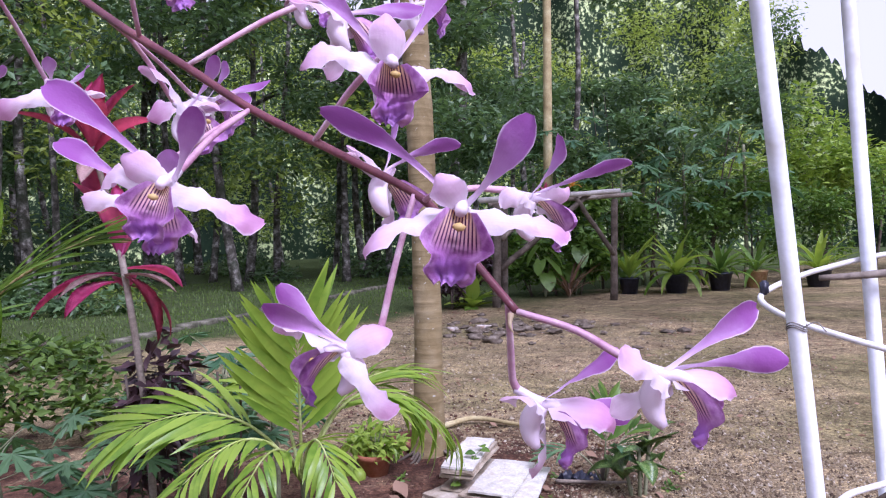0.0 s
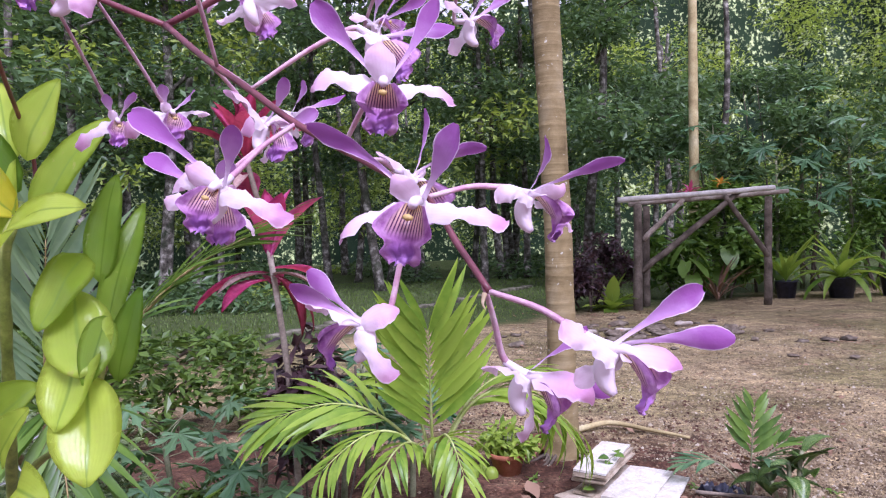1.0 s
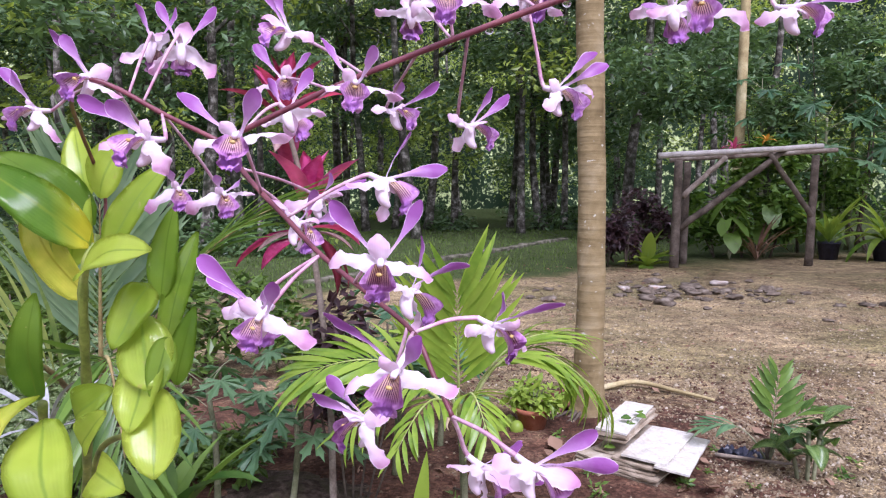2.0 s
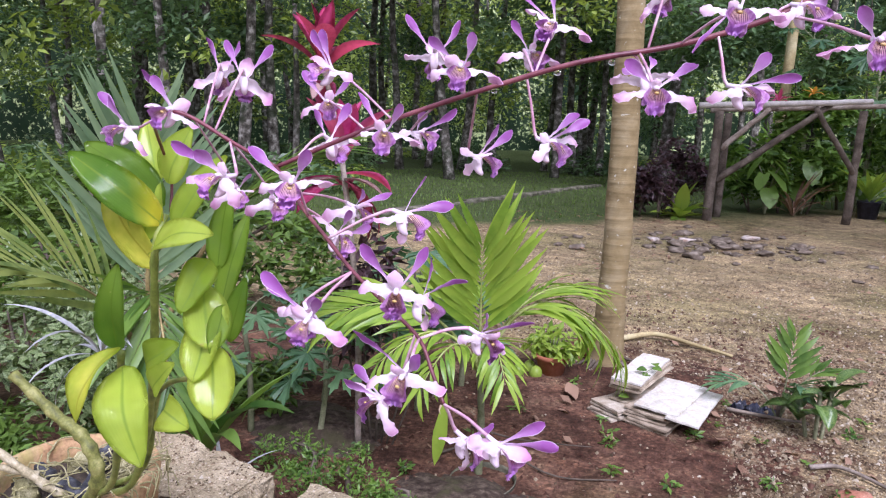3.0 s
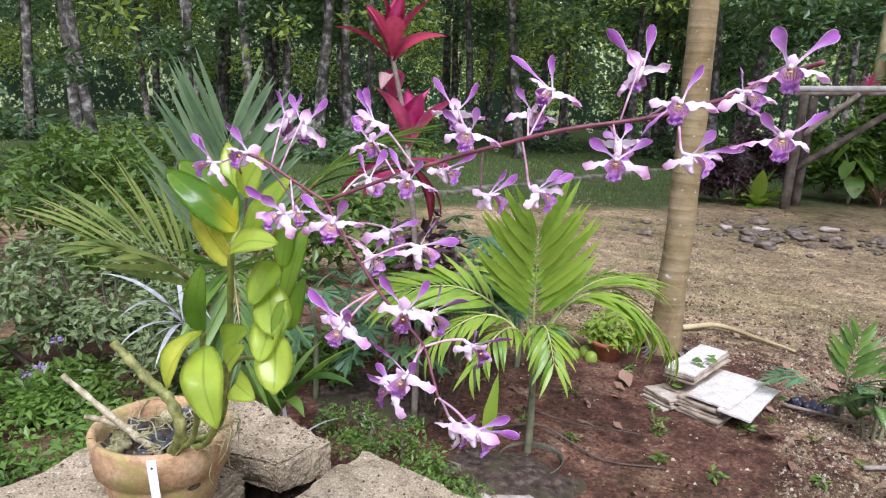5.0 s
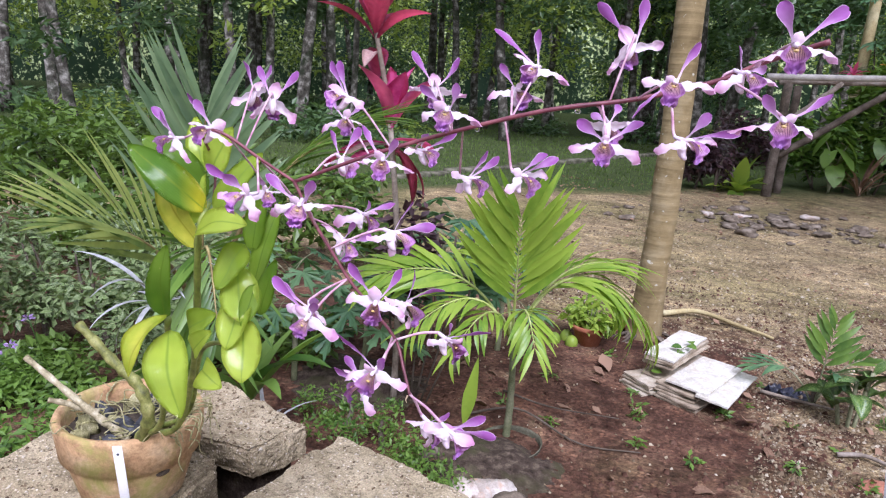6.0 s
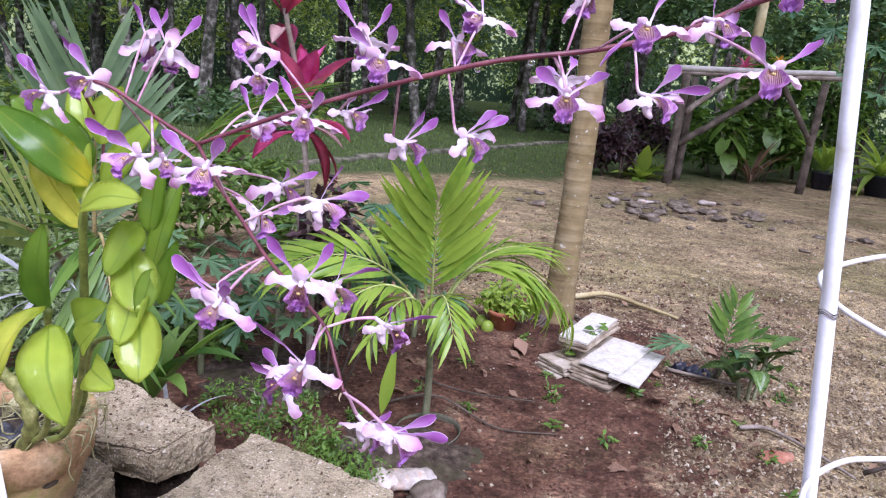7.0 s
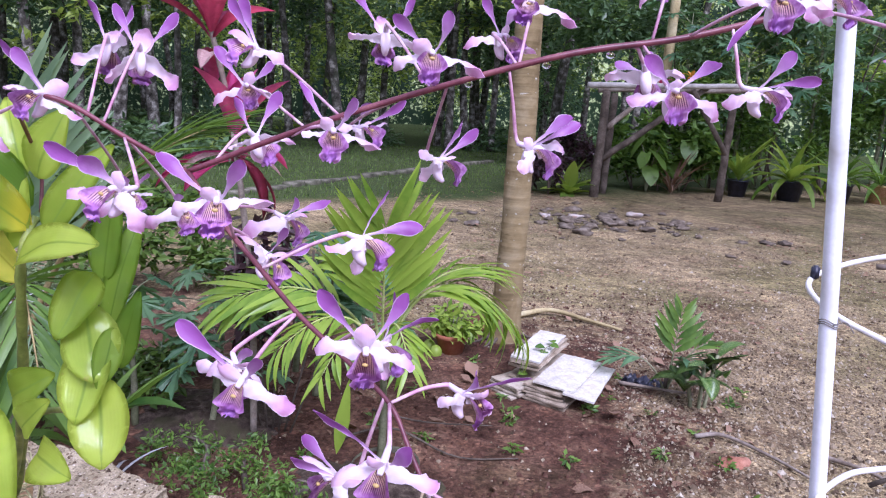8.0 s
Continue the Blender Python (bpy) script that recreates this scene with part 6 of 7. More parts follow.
# ---- wooden plant rack across the yard ----
def rack():
    ob = thing("plant_rack", "weathered wooden rack of posts, beam and braces", "rack")
    def stick(name, a, b, r, mat, label=""):
        a, b = Vector(a), Vector(b)
        pts = [a.lerp(b, k / 8) + noise.noise_vector(a * 3 + Vector((0, 0, k * 0.7))) * 0.02 for k in range(9)]
        part(name, tube(bmesh.new(), pts, lambda u: r * (1.08 - 0.15 * u), 9), mat, ob, label)
    stick("post", (1.02, 13.7, -0.05), (1.08, 13.8, 2.02), 0.085, M_WOOD_DARK)
    stick("post", (1.22, 14.3, -0.05), (1.28, 14.4, 2.0), 0.075, M_WOOD_DARK)
    stick("post", (3.55, 14.6, -0.05), (3.62, 14.65, 2.12), 0.075, M_WOOD_DARK)
    stick("beam", (0.70, 13.75, 2.12), (3.72, 14.6, 2.28), 0.055, M_BEAM, "pale straight top beam")
    stick("beam", (0.95, 14.4, 2.06), (4.1, 15.1, 2.22), 0.05, M_WOOD)
    stick("brace", (1.10, 13.75, 0.75), (3.05, 14.5, 2.22), 0.06, M_WOOD_DARK)
    stick("brace", (1.15, 13.8, 1.35), (1.95, 14.1, 2.1), 0.05, M_WOOD)
    stick("brace", (3.58, 14.6, 0.95), (2.75, 14.35, 2.15), 0.05, M_WOOD_DARK)


rack()

pole = part("bamboo_pole", tube(bmesh.new(), [(2.55, 17.0, -0.1), (2.60, 17.0, 3.0), (2.68, 17.0, 7.5)], lambda u: 0.12 * (1.05 - 0.25 * u) * (1 + 0.08 * max(0, math.cos(u * 90)) ** 10), 12, 60), M_POLE)
tagged(pole, "tall yellowish pole standing behind the rack", "pole")


# ---- background planting ----
def strap_plant(name, label, at, count, length, width, mat, seed, spread=1.0, category="plant", pot=None):
    ob = thing(name, label, category)
    rnd = random.Random(seed)
    me = [blade_mesh("leaf", mat, 1.0, width, b, 0.4, 8, 0.35, 0.0, 0.2) for b in (0.5, 1.0, 1.6)]
    h = 0.0
    if pot:
        h = pot[1]
        part("pot", lathe(bmesh.new(), [(0.001, 0.0), (pot[0] * 0.75, 0.0), (pot[0], h), (pot[0] * 1.08, h), (pot[0] * 1.06, h + 0.02), (pot[0] * 0.9, h - 0.02), (0.001, h - 0.03)], 24), M_BLACK if pot[2] else M_CLAY, ob, "", pose(*at))
    for k in range(count):
        a = 2.4 * k
        t = k / count
        tilt = 0.15 + spread * t + rnd.uniform(-0.1, 0.1)
        way = (math.sin(tilt) * math.cos(a), math.sin(tilt) * math.sin(a), math.cos(tilt))
        f = length * rnd.uniform(0.7, 1.1)
        piece("leaf", rnd.choice(me), ob, aim(Vector(at) + Vector((0, 0, h)), way, (0, 0, 1), (f, f, f)))
    return ob


strap_plant("bird_nest_fern", "yellow-green bird's nest fern in a black pot", (5.2, 15.6, 0), 26, 1.15, 0.15, M_GREEN_LIGHT, 1, 1.15, pot=(0.28, 0.42, 1))
strap_plant("strap_plant", "green strap-leaved plant in a black pot", (6.3, 15.9, 0), 20, 1.0, 0.14, M_GREEN, 2, 1.0, pot=(0.26, 0.4, 1))
strap_plant("strap_plant", "pale green strap-leaved plant in a black pot", (4.2, 15.8, 0), 14, 1.2, 0.14, M_GREEN_LIGHT, 3, 0.5, pot=(0.22, 0.35, 1))
strap_plant("strap_plant", "green strap-leaved plant in a clay pot", (7.3, 16.3, 0), 22, 1.0, 0.12, M_GREEN, 4, 1.1, pot=(0.26, 0.4, 0))
strap_plant("strap_plant", "pale strap-leaved plant in a black pot", (8.6, 16.0, 0), 20, 1.1, 0.14, M_GREEN_LIGHT, 5, 1.0, pot=(0.28, 0.4, 1))
def taro(at, count, size, seed, label):
    """Heart-shaped leaves hanging from the ends of long stalks."""
    ob = thing("taro_plant", label, "plant")
    rnd = random.Random(seed)
    heart = bmesh.new()
    rows = []
    for i in range(11):
        u = i / 10
        w = 0.36 * math.sin(math.pi * min(1, 0.22 + u * 0.78)) ** 0.8 if u < 1 else 0.004
        rows.append([heart.verts.new((s * w, u - 0.22 - (0.16 * abs(s) if u < 0.2 else 0), 0.10 * abs(s) * w - 0.25 * u * u)) for s in (-1, -0.5, 0, 0.5, 1)])
    for a, c in zip(rows, rows[1:]):
        for k in range(4):
            heart.faces.new((a[k], a[k + 1], c[k + 1], c[k]))
    me = bpy.data.meshes.new("leaf")
    heart.to_mesh(me)
    heart.free()
    me.shade_smooth()
    me.materials.append(M_GREEN)
    for k in range(count):
        a = 2.4 * k
        out = rnd.uniform(0.15, 0.5)
        h = rnd.uniform(0.45, 1.0) * size
        tip = Vector(at) + Vector((math.cos(a) * out, math.sin(a) * out, h))
        part("leaf_stalk", tube(bmesh.new(), [at, Vector(at) + Vector((math.cos(a) * out * 0.4, math.sin(a) * out * 0.4, h * 0.7)), tip], 0.012, 6, 8), M_PALM_STEM, ob)
        f = rnd.uniform(0.30, 0.48) * size
        piece("leaf", me, ob, aim(tip, (math.cos(a), math.sin(a), rnd.uniform(-1.1, -0.3)), (0, 0, 1), (f, f, f)))


taro((2.2, 15.2, 0), 9, 1.1, 1, "taro plant with broad drooping leaves behind the rack")
taro((3.0, 15.9, 0), 9, 1.3, 2, "taro plant with broad drooping leaves in shade")
taro((4.1, 16.6, 0), 8, 1.2, 3, "taro plant with broad leaves between pots")
strap_plant("dry_stalks", "brown dry upright leaf stalks behind the rack", (2.75, 15.4, 0), 22, 1.15, 0.06, M_DRY_LEAF, 21, 0.5)
strap_plant("croton", "young green plant with yellow lower leaves", (0.55, 13.9, 0), 16, 0.75, 0.34, M_GREEN_LIGHT, 8, 1.2)
strap_plant("red_ti", "red ti plant hanging over the rack", (2.15, 14.6, 2.25), 12, 0.30, 0.22, M_TI, 9, 1.3, "shrub")
strap_plant("orange_bloom_plant", "orange bloom over the rack", (2.75, 14.7, 2.4), 8, 0.22, 0.3, M_ORANGE, 10, 1.2, "flower")
strap_plant("snake_plant", "upright dark snake plant leaves beside the path", (-1.55, 5.2, 0), 12, 0.75, 0.12, M_GREEN_BLUE, 12, 0.35)
strap_plant("strap_plant", "dark green strap leaves beside the concrete block", (-1.42, 1.90, 0.40), 9, 0.50, 0.22, M_GREEN, 13, 0.30)
strap_plant("dead_spider_plant", "grey dried strap leaves beside the pot", (-1.72, 1.72, 0.82), 13, 0.40, 0.06, M_GREY_LEAF, 14, 1.5)
strap_plant("dead_spider_plant", "grey dried strap leaves near the concrete block", (-1.50, 2.10, 0.14), 9, 0.30, 0.06, M_GREY_LEAF, 15, 1.5)


def shrub(name, label, clumps, count, size, mat, seed, stems=5, category="shrub", flat=0.55, hang=0.2):
    ob = thing(name, label, category)
    rnd = random.Random(seed)
    tufts = []
    for x, y, z, rx, ry, rz in clumps:
        for _ in range(11):
            v = Vector((rnd.gauss(0, 1), rnd.gauss(0, 1), rnd.gauss(0.2, 1))).normalized() * rnd.uniform(0.35, 0.85)
            f = rnd.uniform(0.24, 0.42)
            tufts.append((x + v.x * rx, y + v.y * ry, max(z + v.z * rz, f * rz), rx * f, ry * f, rz * f))
    leaf_cloud("foliage", tufts, count, size, mat, ob, seed, "", flat, hang)
    base = Vector((sum(c[0] for c in clumps) / len(clumps), sum(c[1] for c in clumps) / len(clumps), 0))
    for k in range(stems):
        c = clumps[k % len(clumps)]
        foot = base.lerp(Vector((c[0], c[1], 0)), 0.7)
        tip = Vector((c[0] + rnd.uniform(-0.3, 0.3) * c[3], c[1], c[2] + 0.2 * c[3]))
        part("branch", tube(bmesh.new(), [foot, foot.lerp(tip, 0.5) + Vector((rnd.uniform(-0.1, 0.1), 0, 0.05)), tip], lambda u: 0.012 * (1.2 - u) * (1 + c[3]), 6, 8), M_WOOD_DARK, ob)
    return ob


shrub("variegated_shrub", "low shrub with pale variegated leaves", [(-3.0, 2.6, 0.45, 0.75, 0.55, 0.42), (-2.3, 2.5, 0.38, 0.55, 0.5, 0.36), (-3.6, 2.5, 0.5, 0.7, 0.6, 0.45), (-2.7, 3.1, 0.5, 0.7, 0.5, 0.45)], 7500, 0.062, M_VARIEGATED, 1, 8)


def violet_flower(at, seed):
    ob = thing("violet_flower", "small violet bloom rising through a variegated shrub", "flower")
    leaf_cloud("petals", [(*at, 0.020, 0.020, 0.014)], 22, 0.024, M_VIOLET, ob, seed, "", 0.8, 0.0)
    part("flower_stalk", tube(bmesh.new(), [(at[0] + 0.03, at[1] + 0.12, -0.02), (at[0] + 0.02, at[1] + 0.06, at[2] * 0.5), at], 0.0025, 5, 6), M_GREEN, ob)


for n, at in enumerate(((-2.68, 1.90, 0.519), (-2.82, 1.90, 0.348), (-2.92, 1.90, 0.297))):
    violet_flower(at, 90 + n)

shrub("hedge_shrub", "dense green shrub at the edge of the trees", [(-4.6, 4.2, 0.6, 1.0, 0.8, 0.6), (-3.6, 4.6, 0.5, 0.8, 0.7, 0.5), (-5.6, 4.4, 0.7, 1.0, 0.9, 0.7), (-3.0, 5.2, 0.4, 0.7, 0.6, 0.4), (-4.9, 4.9, 1.1, 0.5, 0.4, 0.4)], 6000, 0.11, M_HEDGE, 2, 10)
shrub("hedge_shrub", "green shrub before the trees", [(-7.2, 7.0, 0.4, 1.1, 0.9, 0.5), (-5.9, 7.6, 0.3, 0.8, 0.8, 0.35), (-8.6, 7.2, 0.6, 1.2, 1.0, 0.7), (-4.7, 8.2, 0.25, 0.7, 0.6, 0.3)], 4600, 0.15, M_HEDGE, 3, 10)
shrub("purple_shrub", "dark purple-leaved shrub beside the rack", [(0.15, 13.6, 0.65, 0.55, 0.5, 0.6), (-0.35, 13.8, 0.5, 0.45, 0.45, 0.5), (0.55, 14.4, 0.8, 0.6, 0.5, 0.7)], 3500, 0.13, M_DARK_LEAF, 4)


def palmate_mesh(name, mat, seed):
    """A deeply lobed leaf a metre across, its stalk at the origin, the lobes spread round +y."""
    rnd = random.Random(seed)
    bm = bmesh.new()
    mid = bm.verts.new((0, 0, 0.0))
    ring = []
    for k in range(7):
        a = radians(-132 + 44 * k)
        r = (0.36, 0.44, 0.52, 0.56, 0.52, 0.44, 0.36)[k] * rnd.uniform(0.92, 1.08)
        for da, f in ((-20, 0.30), (-9, 0.52), (-15, 0.74), (-6, 0.72), (0, 1.0), (6, 0.72), (15, 0.74), (9, 0.52)):
            q = a + radians(da)
            d = r * f
            ring.append(bm.verts.new((d * math.sin(q), d * math.cos(q), -0.55 * d * d + 0.03 * rnd.uniform(-1, 1))))
    for u, v in zip(ring, ring[1:]):
        bm.faces.new((mid, v, u))
    me = bpy.data.meshes.new(name)
    bm.to_mesh(me)
    bm.free()
    me.materials.append(mat)
    return me


def papaya(at, tall, count, size, seed, label, mat, stalk=0.7):
    """A bare stem with long-stalked lobed leaves round its top."""
    ob = thing("papaya_plant", label, "plant")
    rnd = random.Random(seed)
    c = Vector(at)
    top = c + Vector((rnd.uniform(-0.05, 0.05), 0, tall))
    part("papaya_stem", tube(bmesh.new(), [c - Vector((0, 0, 0.03)), c.lerp(top, 0.5) + Vector((0.02, 0, 0)), top], lambda u: 0.05 * size * (1.2 - 0.5 * u), 8, 10), M_PALM_STEM, ob)
    leaves = [palmate_mesh("leaf", mat, seed + k) for k in range(3)]
    for k in range(count):
        a, t = 2.4 * k + seed, k / count
        out = Vector((math.cos(a), math.sin(a), 0.75 - 1.05 * t))
        foot = top - Vector((0, 0, 0.35 * tall * t))
        end = foot + out.normalized() * stalk * rnd.uniform(0.7, 1.1)
        part("leaf_stalk", tube(bmesh.new(), [foot, foot.lerp(end, 0.6) + Vector((0, 0, 0.06 * stalk)), end], 0.008 * size, 5, 6), M_PALM_STEM, ob)
        f = size * rnd.uniform(0.75, 1.1)
        piece("leaf", rnd.choice(leaves), ob, aim(end, (out.x, out.y, rnd.uniform(-0.7, 0.05)), (0, 0, 1), (f, f, f)))
    return ob


for k, (x, y, h, f) in enumerate(((-1.35, 3.75, 0.75, 0.36), (-0.98, 3.9, 0.62, 0.34), (-1.7, 3.4, 0.62, 0.36), (-1.12, 3.45, 0.88, 0.36), (-1.5, 2.95, 0.50, 0.30), (-1.88, 2.9, 0.66, 0.32))):
    papaya((x, y, 0), h, 11, f, 50 + k, "young papaya with lobed blue-green leaves", M_GREEN_BLUE, 0.26)
for k, (x, y, h, f) in enumerate(((4.3, 16.9, 3.0, 0.85), (6.0, 17.3, 3.3, 0.95), (3.1, 17.1, 3.7, 0.9), (7.6, 17.5, 3.5, 1.0), (5.2, 18.2, 4.2, 1.0))):
    papaya((x, y, 0), h, 18, f, 70 + k, "papaya tree with lobed leaves beyond the rack", M_GREEN_BLUE, 0.95)
shrub("garden_shrub", "bright green shrub beyond the rack", [(4.6, 17.2, 1.3, 1.2, 0.9, 1.2), (6.2, 17.4, 1.6, 1.4, 0.9, 1.4), (8.0, 17.6, 1.6, 1.5, 1.0, 1.5), (10.0, 17.4, 1.6, 1.5, 1.0, 1.5)], 9000, 0.17, M_GREEN, 6, 8)
shrub("garden_shrub", "dark green broad-leaved shrub behind the rack", [(1.7, 15.6, 0.8, 0.6, 0.4, 0.7), (2.5, 15.8, 1.1, 0.7, 0.4, 0.9), (3.3, 15.9, 1.0, 0.7, 0.4, 0.9), (2.9, 16.0, 2.1, 0.9, 0.4, 0.5)], 3000, 0.24, M_GREEN, 16, 6)
shrub("garden_tree", "spreading tree with feathery leaves beyond the rack", [(3.6, 17.0, 3.1, 1.3, 1.0, 0.8), (5.4, 17.4, 3.6, 1.6, 1.1, 1.1), (7.6, 18.0, 4.2, 1.8, 1.2, 1.4), (4.4, 18.6, 4.8, 1.6, 1.2, 1.0), (2.6, 18.4, 4.0, 1.3, 1.1, 0.9)], 8000, 0.19, M_FOREST, 7, 9, "tree")
shrub("garden_tree", "light green round tree at the yard's edge", [(11.5, 19.0, 2.6, 2.2, 1.5, 2.2), (13.8, 20.0, 2.9, 2.4, 1.5, 2.4), (10.6, 21.0, 3.6, 2.0, 1.5, 1.8), (16.5, 21.0, 2.6, 2.4, 1.6, 2.2)], 12000, 0.22, M_GREEN_LIGHT, 8, 6, "tree")
shrub("weed_bank", "low green weeds beside the concrete blocks", [(-3.2, 1.9, 0.12, 0.6, 0.5, 0.14), (-2.6, 1.5, 0.1, 0.5, 0.4, 0.12), (-3.8, 1.7, 0.12, 0.6, 0.5, 0.14), (-2.2, 1.9, 0.12, 0.5, 0.4, 0.14), (-2.0, 1.35, 0.1, 0.45, 0.35, 0.12)], 6000, 0.055, M_GREEN, 9, 3, "weeds")
shrub("weed_bank", "low leafy weeds under the variegated shrub", [(-2.9, 2.15, 0.12, 0.6, 0.35, 0.16), (-2.2, 2.35, 0.10, 0.5, 0.35, 0.14), (-3.7, 2.2, 0.12, 0.6, 0.4, 0.16), (-2.5, 3.0, 0.12, 0.7, 0.5, 0.18), (-3.4, 3.4, 0.15, 0.7, 0.6, 0.2), (-2.1, 3.3, 0.10, 0.5, 0.4, 0.14)], 6500, 0.07, M_HEDGE, 19, 3, "weeds")
shrub("weed_bank", "fine green weeds growing along the blocks", [(-1.45, 2.60, 0.10, 0.22, 0.14, 0.10), (-1.10, 2.50, 0.10, 0.20, 0.14, 0.10), (-0.85, 2.38, 0.10, 0.18, 0.12, 0.10), (-0.70, 2.22, 0.08, 0.16, 0.10, 0.10), (-1.0, 2.15, 0.12, 0.18, 0.12, 0.10), (-1.28, 2.3, 0.12, 0.18, 0.14, 0.12)], 2300, 0.030, M_GREEN, 10, 3, "weeds", 0.8, 0.0)


# ---- the wood behind ----
def forest_tree(at, top, r, lean, seed):
    rnd = random.Random(seed)
    ob = thing("forest_tree", "slender pale-barked tree in a shady wood", "tree", "trees of the wood")
    b = Vector(at)
    tip = b + Vector((lean, rnd.uniform(-0.3, 0.3), top))
    mid = b.lerp(tip, 0.5) + Vector((rnd.uniform(-0.25, 0.25), 0, 0))
    part("trunk", tube(bmesh.new(), [b - Vector((0, 0, 0.2)), b.lerp(mid, 0.5) + Vector((rnd.uniform(-0.12, 0.12), 0, 0)), mid, tip], lambda u: r * (1.12 - 0.6 * u) * (1 + 0.35 * math.exp(-u * 30)), 9, 16), M_BARK, ob)
    crown = []
    for k in range(4):
        h = rnd.uniform(0.45, 0.95)
        foot = b.lerp(tip, h)
        a = rnd.uniform(0, 6.28)
        end = foot + Vector((math.cos(a), math.sin(a), rnd.uniform(0.2, 0.9))) * rnd.uniform(1.0, 2.2)
        part("limb", tube(bmesh.new(), [foot, foot.lerp(end, 0.5) + Vector((0, 0, 0.15)), end], lambda u: r * 0.38 * (1.1 - u), 6, 6), M_BARK, ob)
        crown.append((end.x, end.y, end.z, rnd.uniform(0.8, 1.4), rnd.uniform(0.8, 1.4), rnd.uniform(0.5, 0.9)))
    leaf_cloud("crown", crown, 420, 0.26, M_FOREST if seed % 3 else M_FOREST_SUNLIT, ob, seed)


rw = random.Random(17)
for x, y, r, lean in ((-13.4, 11.4, 0.15, -1.2), (-11.6, 12.4, 0.14, 0.3), (-12.1, 16.8, 0.15, 0.2), (-10.9, 18.4, 0.20, 0.3), (-8.7, 23.0, 0.17, -0.3), (-8.1, 24.3, 0.15, 0.4), (-5.9, 24.6, 0.16, 0.9), (-4.1, 26.0, 0.15, 0.3), (-9.6, 17.2, 0.12, -0.2)):
    forest_tree((x, y, 0), rw.uniform(9, 12), r * 0.78, lean, int(1000 * r) + int(-x * 10))
for k in range(46):
    far = rw.uniform(16, 36)
    bear = radians(rw.uniform(-62, 12))
    forest_tree((math.sin(bear) * far, math.cos(bear) * far + 1.0, 0), rw.uniform(8, 13), rw.uniform(0.09, 0.18), rw.uniform(-0.9, 0.9), 300 + k)


def undergrowth():
    clumps, light = [], []
    for k in range(58):
        far, bear = rw.uniform(15, 34), radians(rw.uniform(-66, 14))
        if far < 21 and bear > radians(-22):
            far += 8
        x, y = math.sin(bear) * far, math.cos(bear) * far + 1
        s = rw.uniform(0.6, 1.5)
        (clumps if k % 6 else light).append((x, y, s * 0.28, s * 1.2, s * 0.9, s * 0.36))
    for k in range(210):
        far, bear = rw.uniform(22, 42), radians(rw.uniform(-68, 26))
        s = rw.uniform(0.9, 2.0) * (0.62 if far < 33 else 1.0)
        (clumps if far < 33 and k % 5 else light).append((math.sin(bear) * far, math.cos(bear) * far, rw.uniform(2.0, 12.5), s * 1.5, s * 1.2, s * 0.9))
    for k in range(30):
        far, bear = rw.uniform(12, 17), radians(rw.uniform(-64, -34))
        s = rw.uniform(0.35, 0.7)
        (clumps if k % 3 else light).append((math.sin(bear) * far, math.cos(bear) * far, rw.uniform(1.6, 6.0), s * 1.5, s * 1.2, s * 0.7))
    for k in range(70):
        far, bear = rw.uniform(15, 26), radians(rw.uniform(-45, 10))
        s = rw.uniform(0.5, 1.1)
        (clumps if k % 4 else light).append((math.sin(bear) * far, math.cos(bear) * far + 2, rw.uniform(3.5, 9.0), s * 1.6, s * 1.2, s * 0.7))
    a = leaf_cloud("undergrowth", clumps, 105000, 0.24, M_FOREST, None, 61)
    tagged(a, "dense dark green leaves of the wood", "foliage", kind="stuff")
    b = leaf_cloud("young_undergrowth", light, 75000, 0.24, M_FOREST_SUNLIT, None, 62)
    tagged(b, "lighter green leaves in the wood, coloured as sunlit", "foliage", kind="stuff")


undergrowth()


def canopy():
    """Leaf roof above the view, added unseen to shade the wood."""
    clumps = [(rw.uniform(-30, 1), rw.uniform(13.5, 27), rw.uniform(9.5, 13.5), rw.uniform(1.6, 2.8), rw.uniform(1.6, 2.8), rw.uniform(0.6, 1.2)) for _ in range(80)]
    ob = leaf_cloud("canopy", clumps, 5500, 0.75, M_FOREST, None, 63)
    tagged(ob, "unseen high leaf roof added to shade the wood", "foliage", kind="stuff")


canopy()
# tree out of view, added to carry the shading crown below
forest_tree((9.8, 5.6, 0), 12.5, 0.22, -1.5, 77)


def shade_crown():
    """Unseen spreading crown beside the yard, added to shade its far end."""
    clumps = [(rw.uniform(3.2, 11.5), rw.uniform(4.2, 9.8), rw.uniform(9.0, 12.0), rw.uniform(0.9, 1.6), rw.uniform(0.9, 1.6), rw.uniform(0.4, 0.8)) for _ in range(34)]
    ob = leaf_cloud("shade_crown", clumps, 2300, 0.6, M_FOREST, None, 64)
    tagged(ob, "unseen spreading crown added to shade the far yard", "foliage", kind="stuff")


shade_crown()


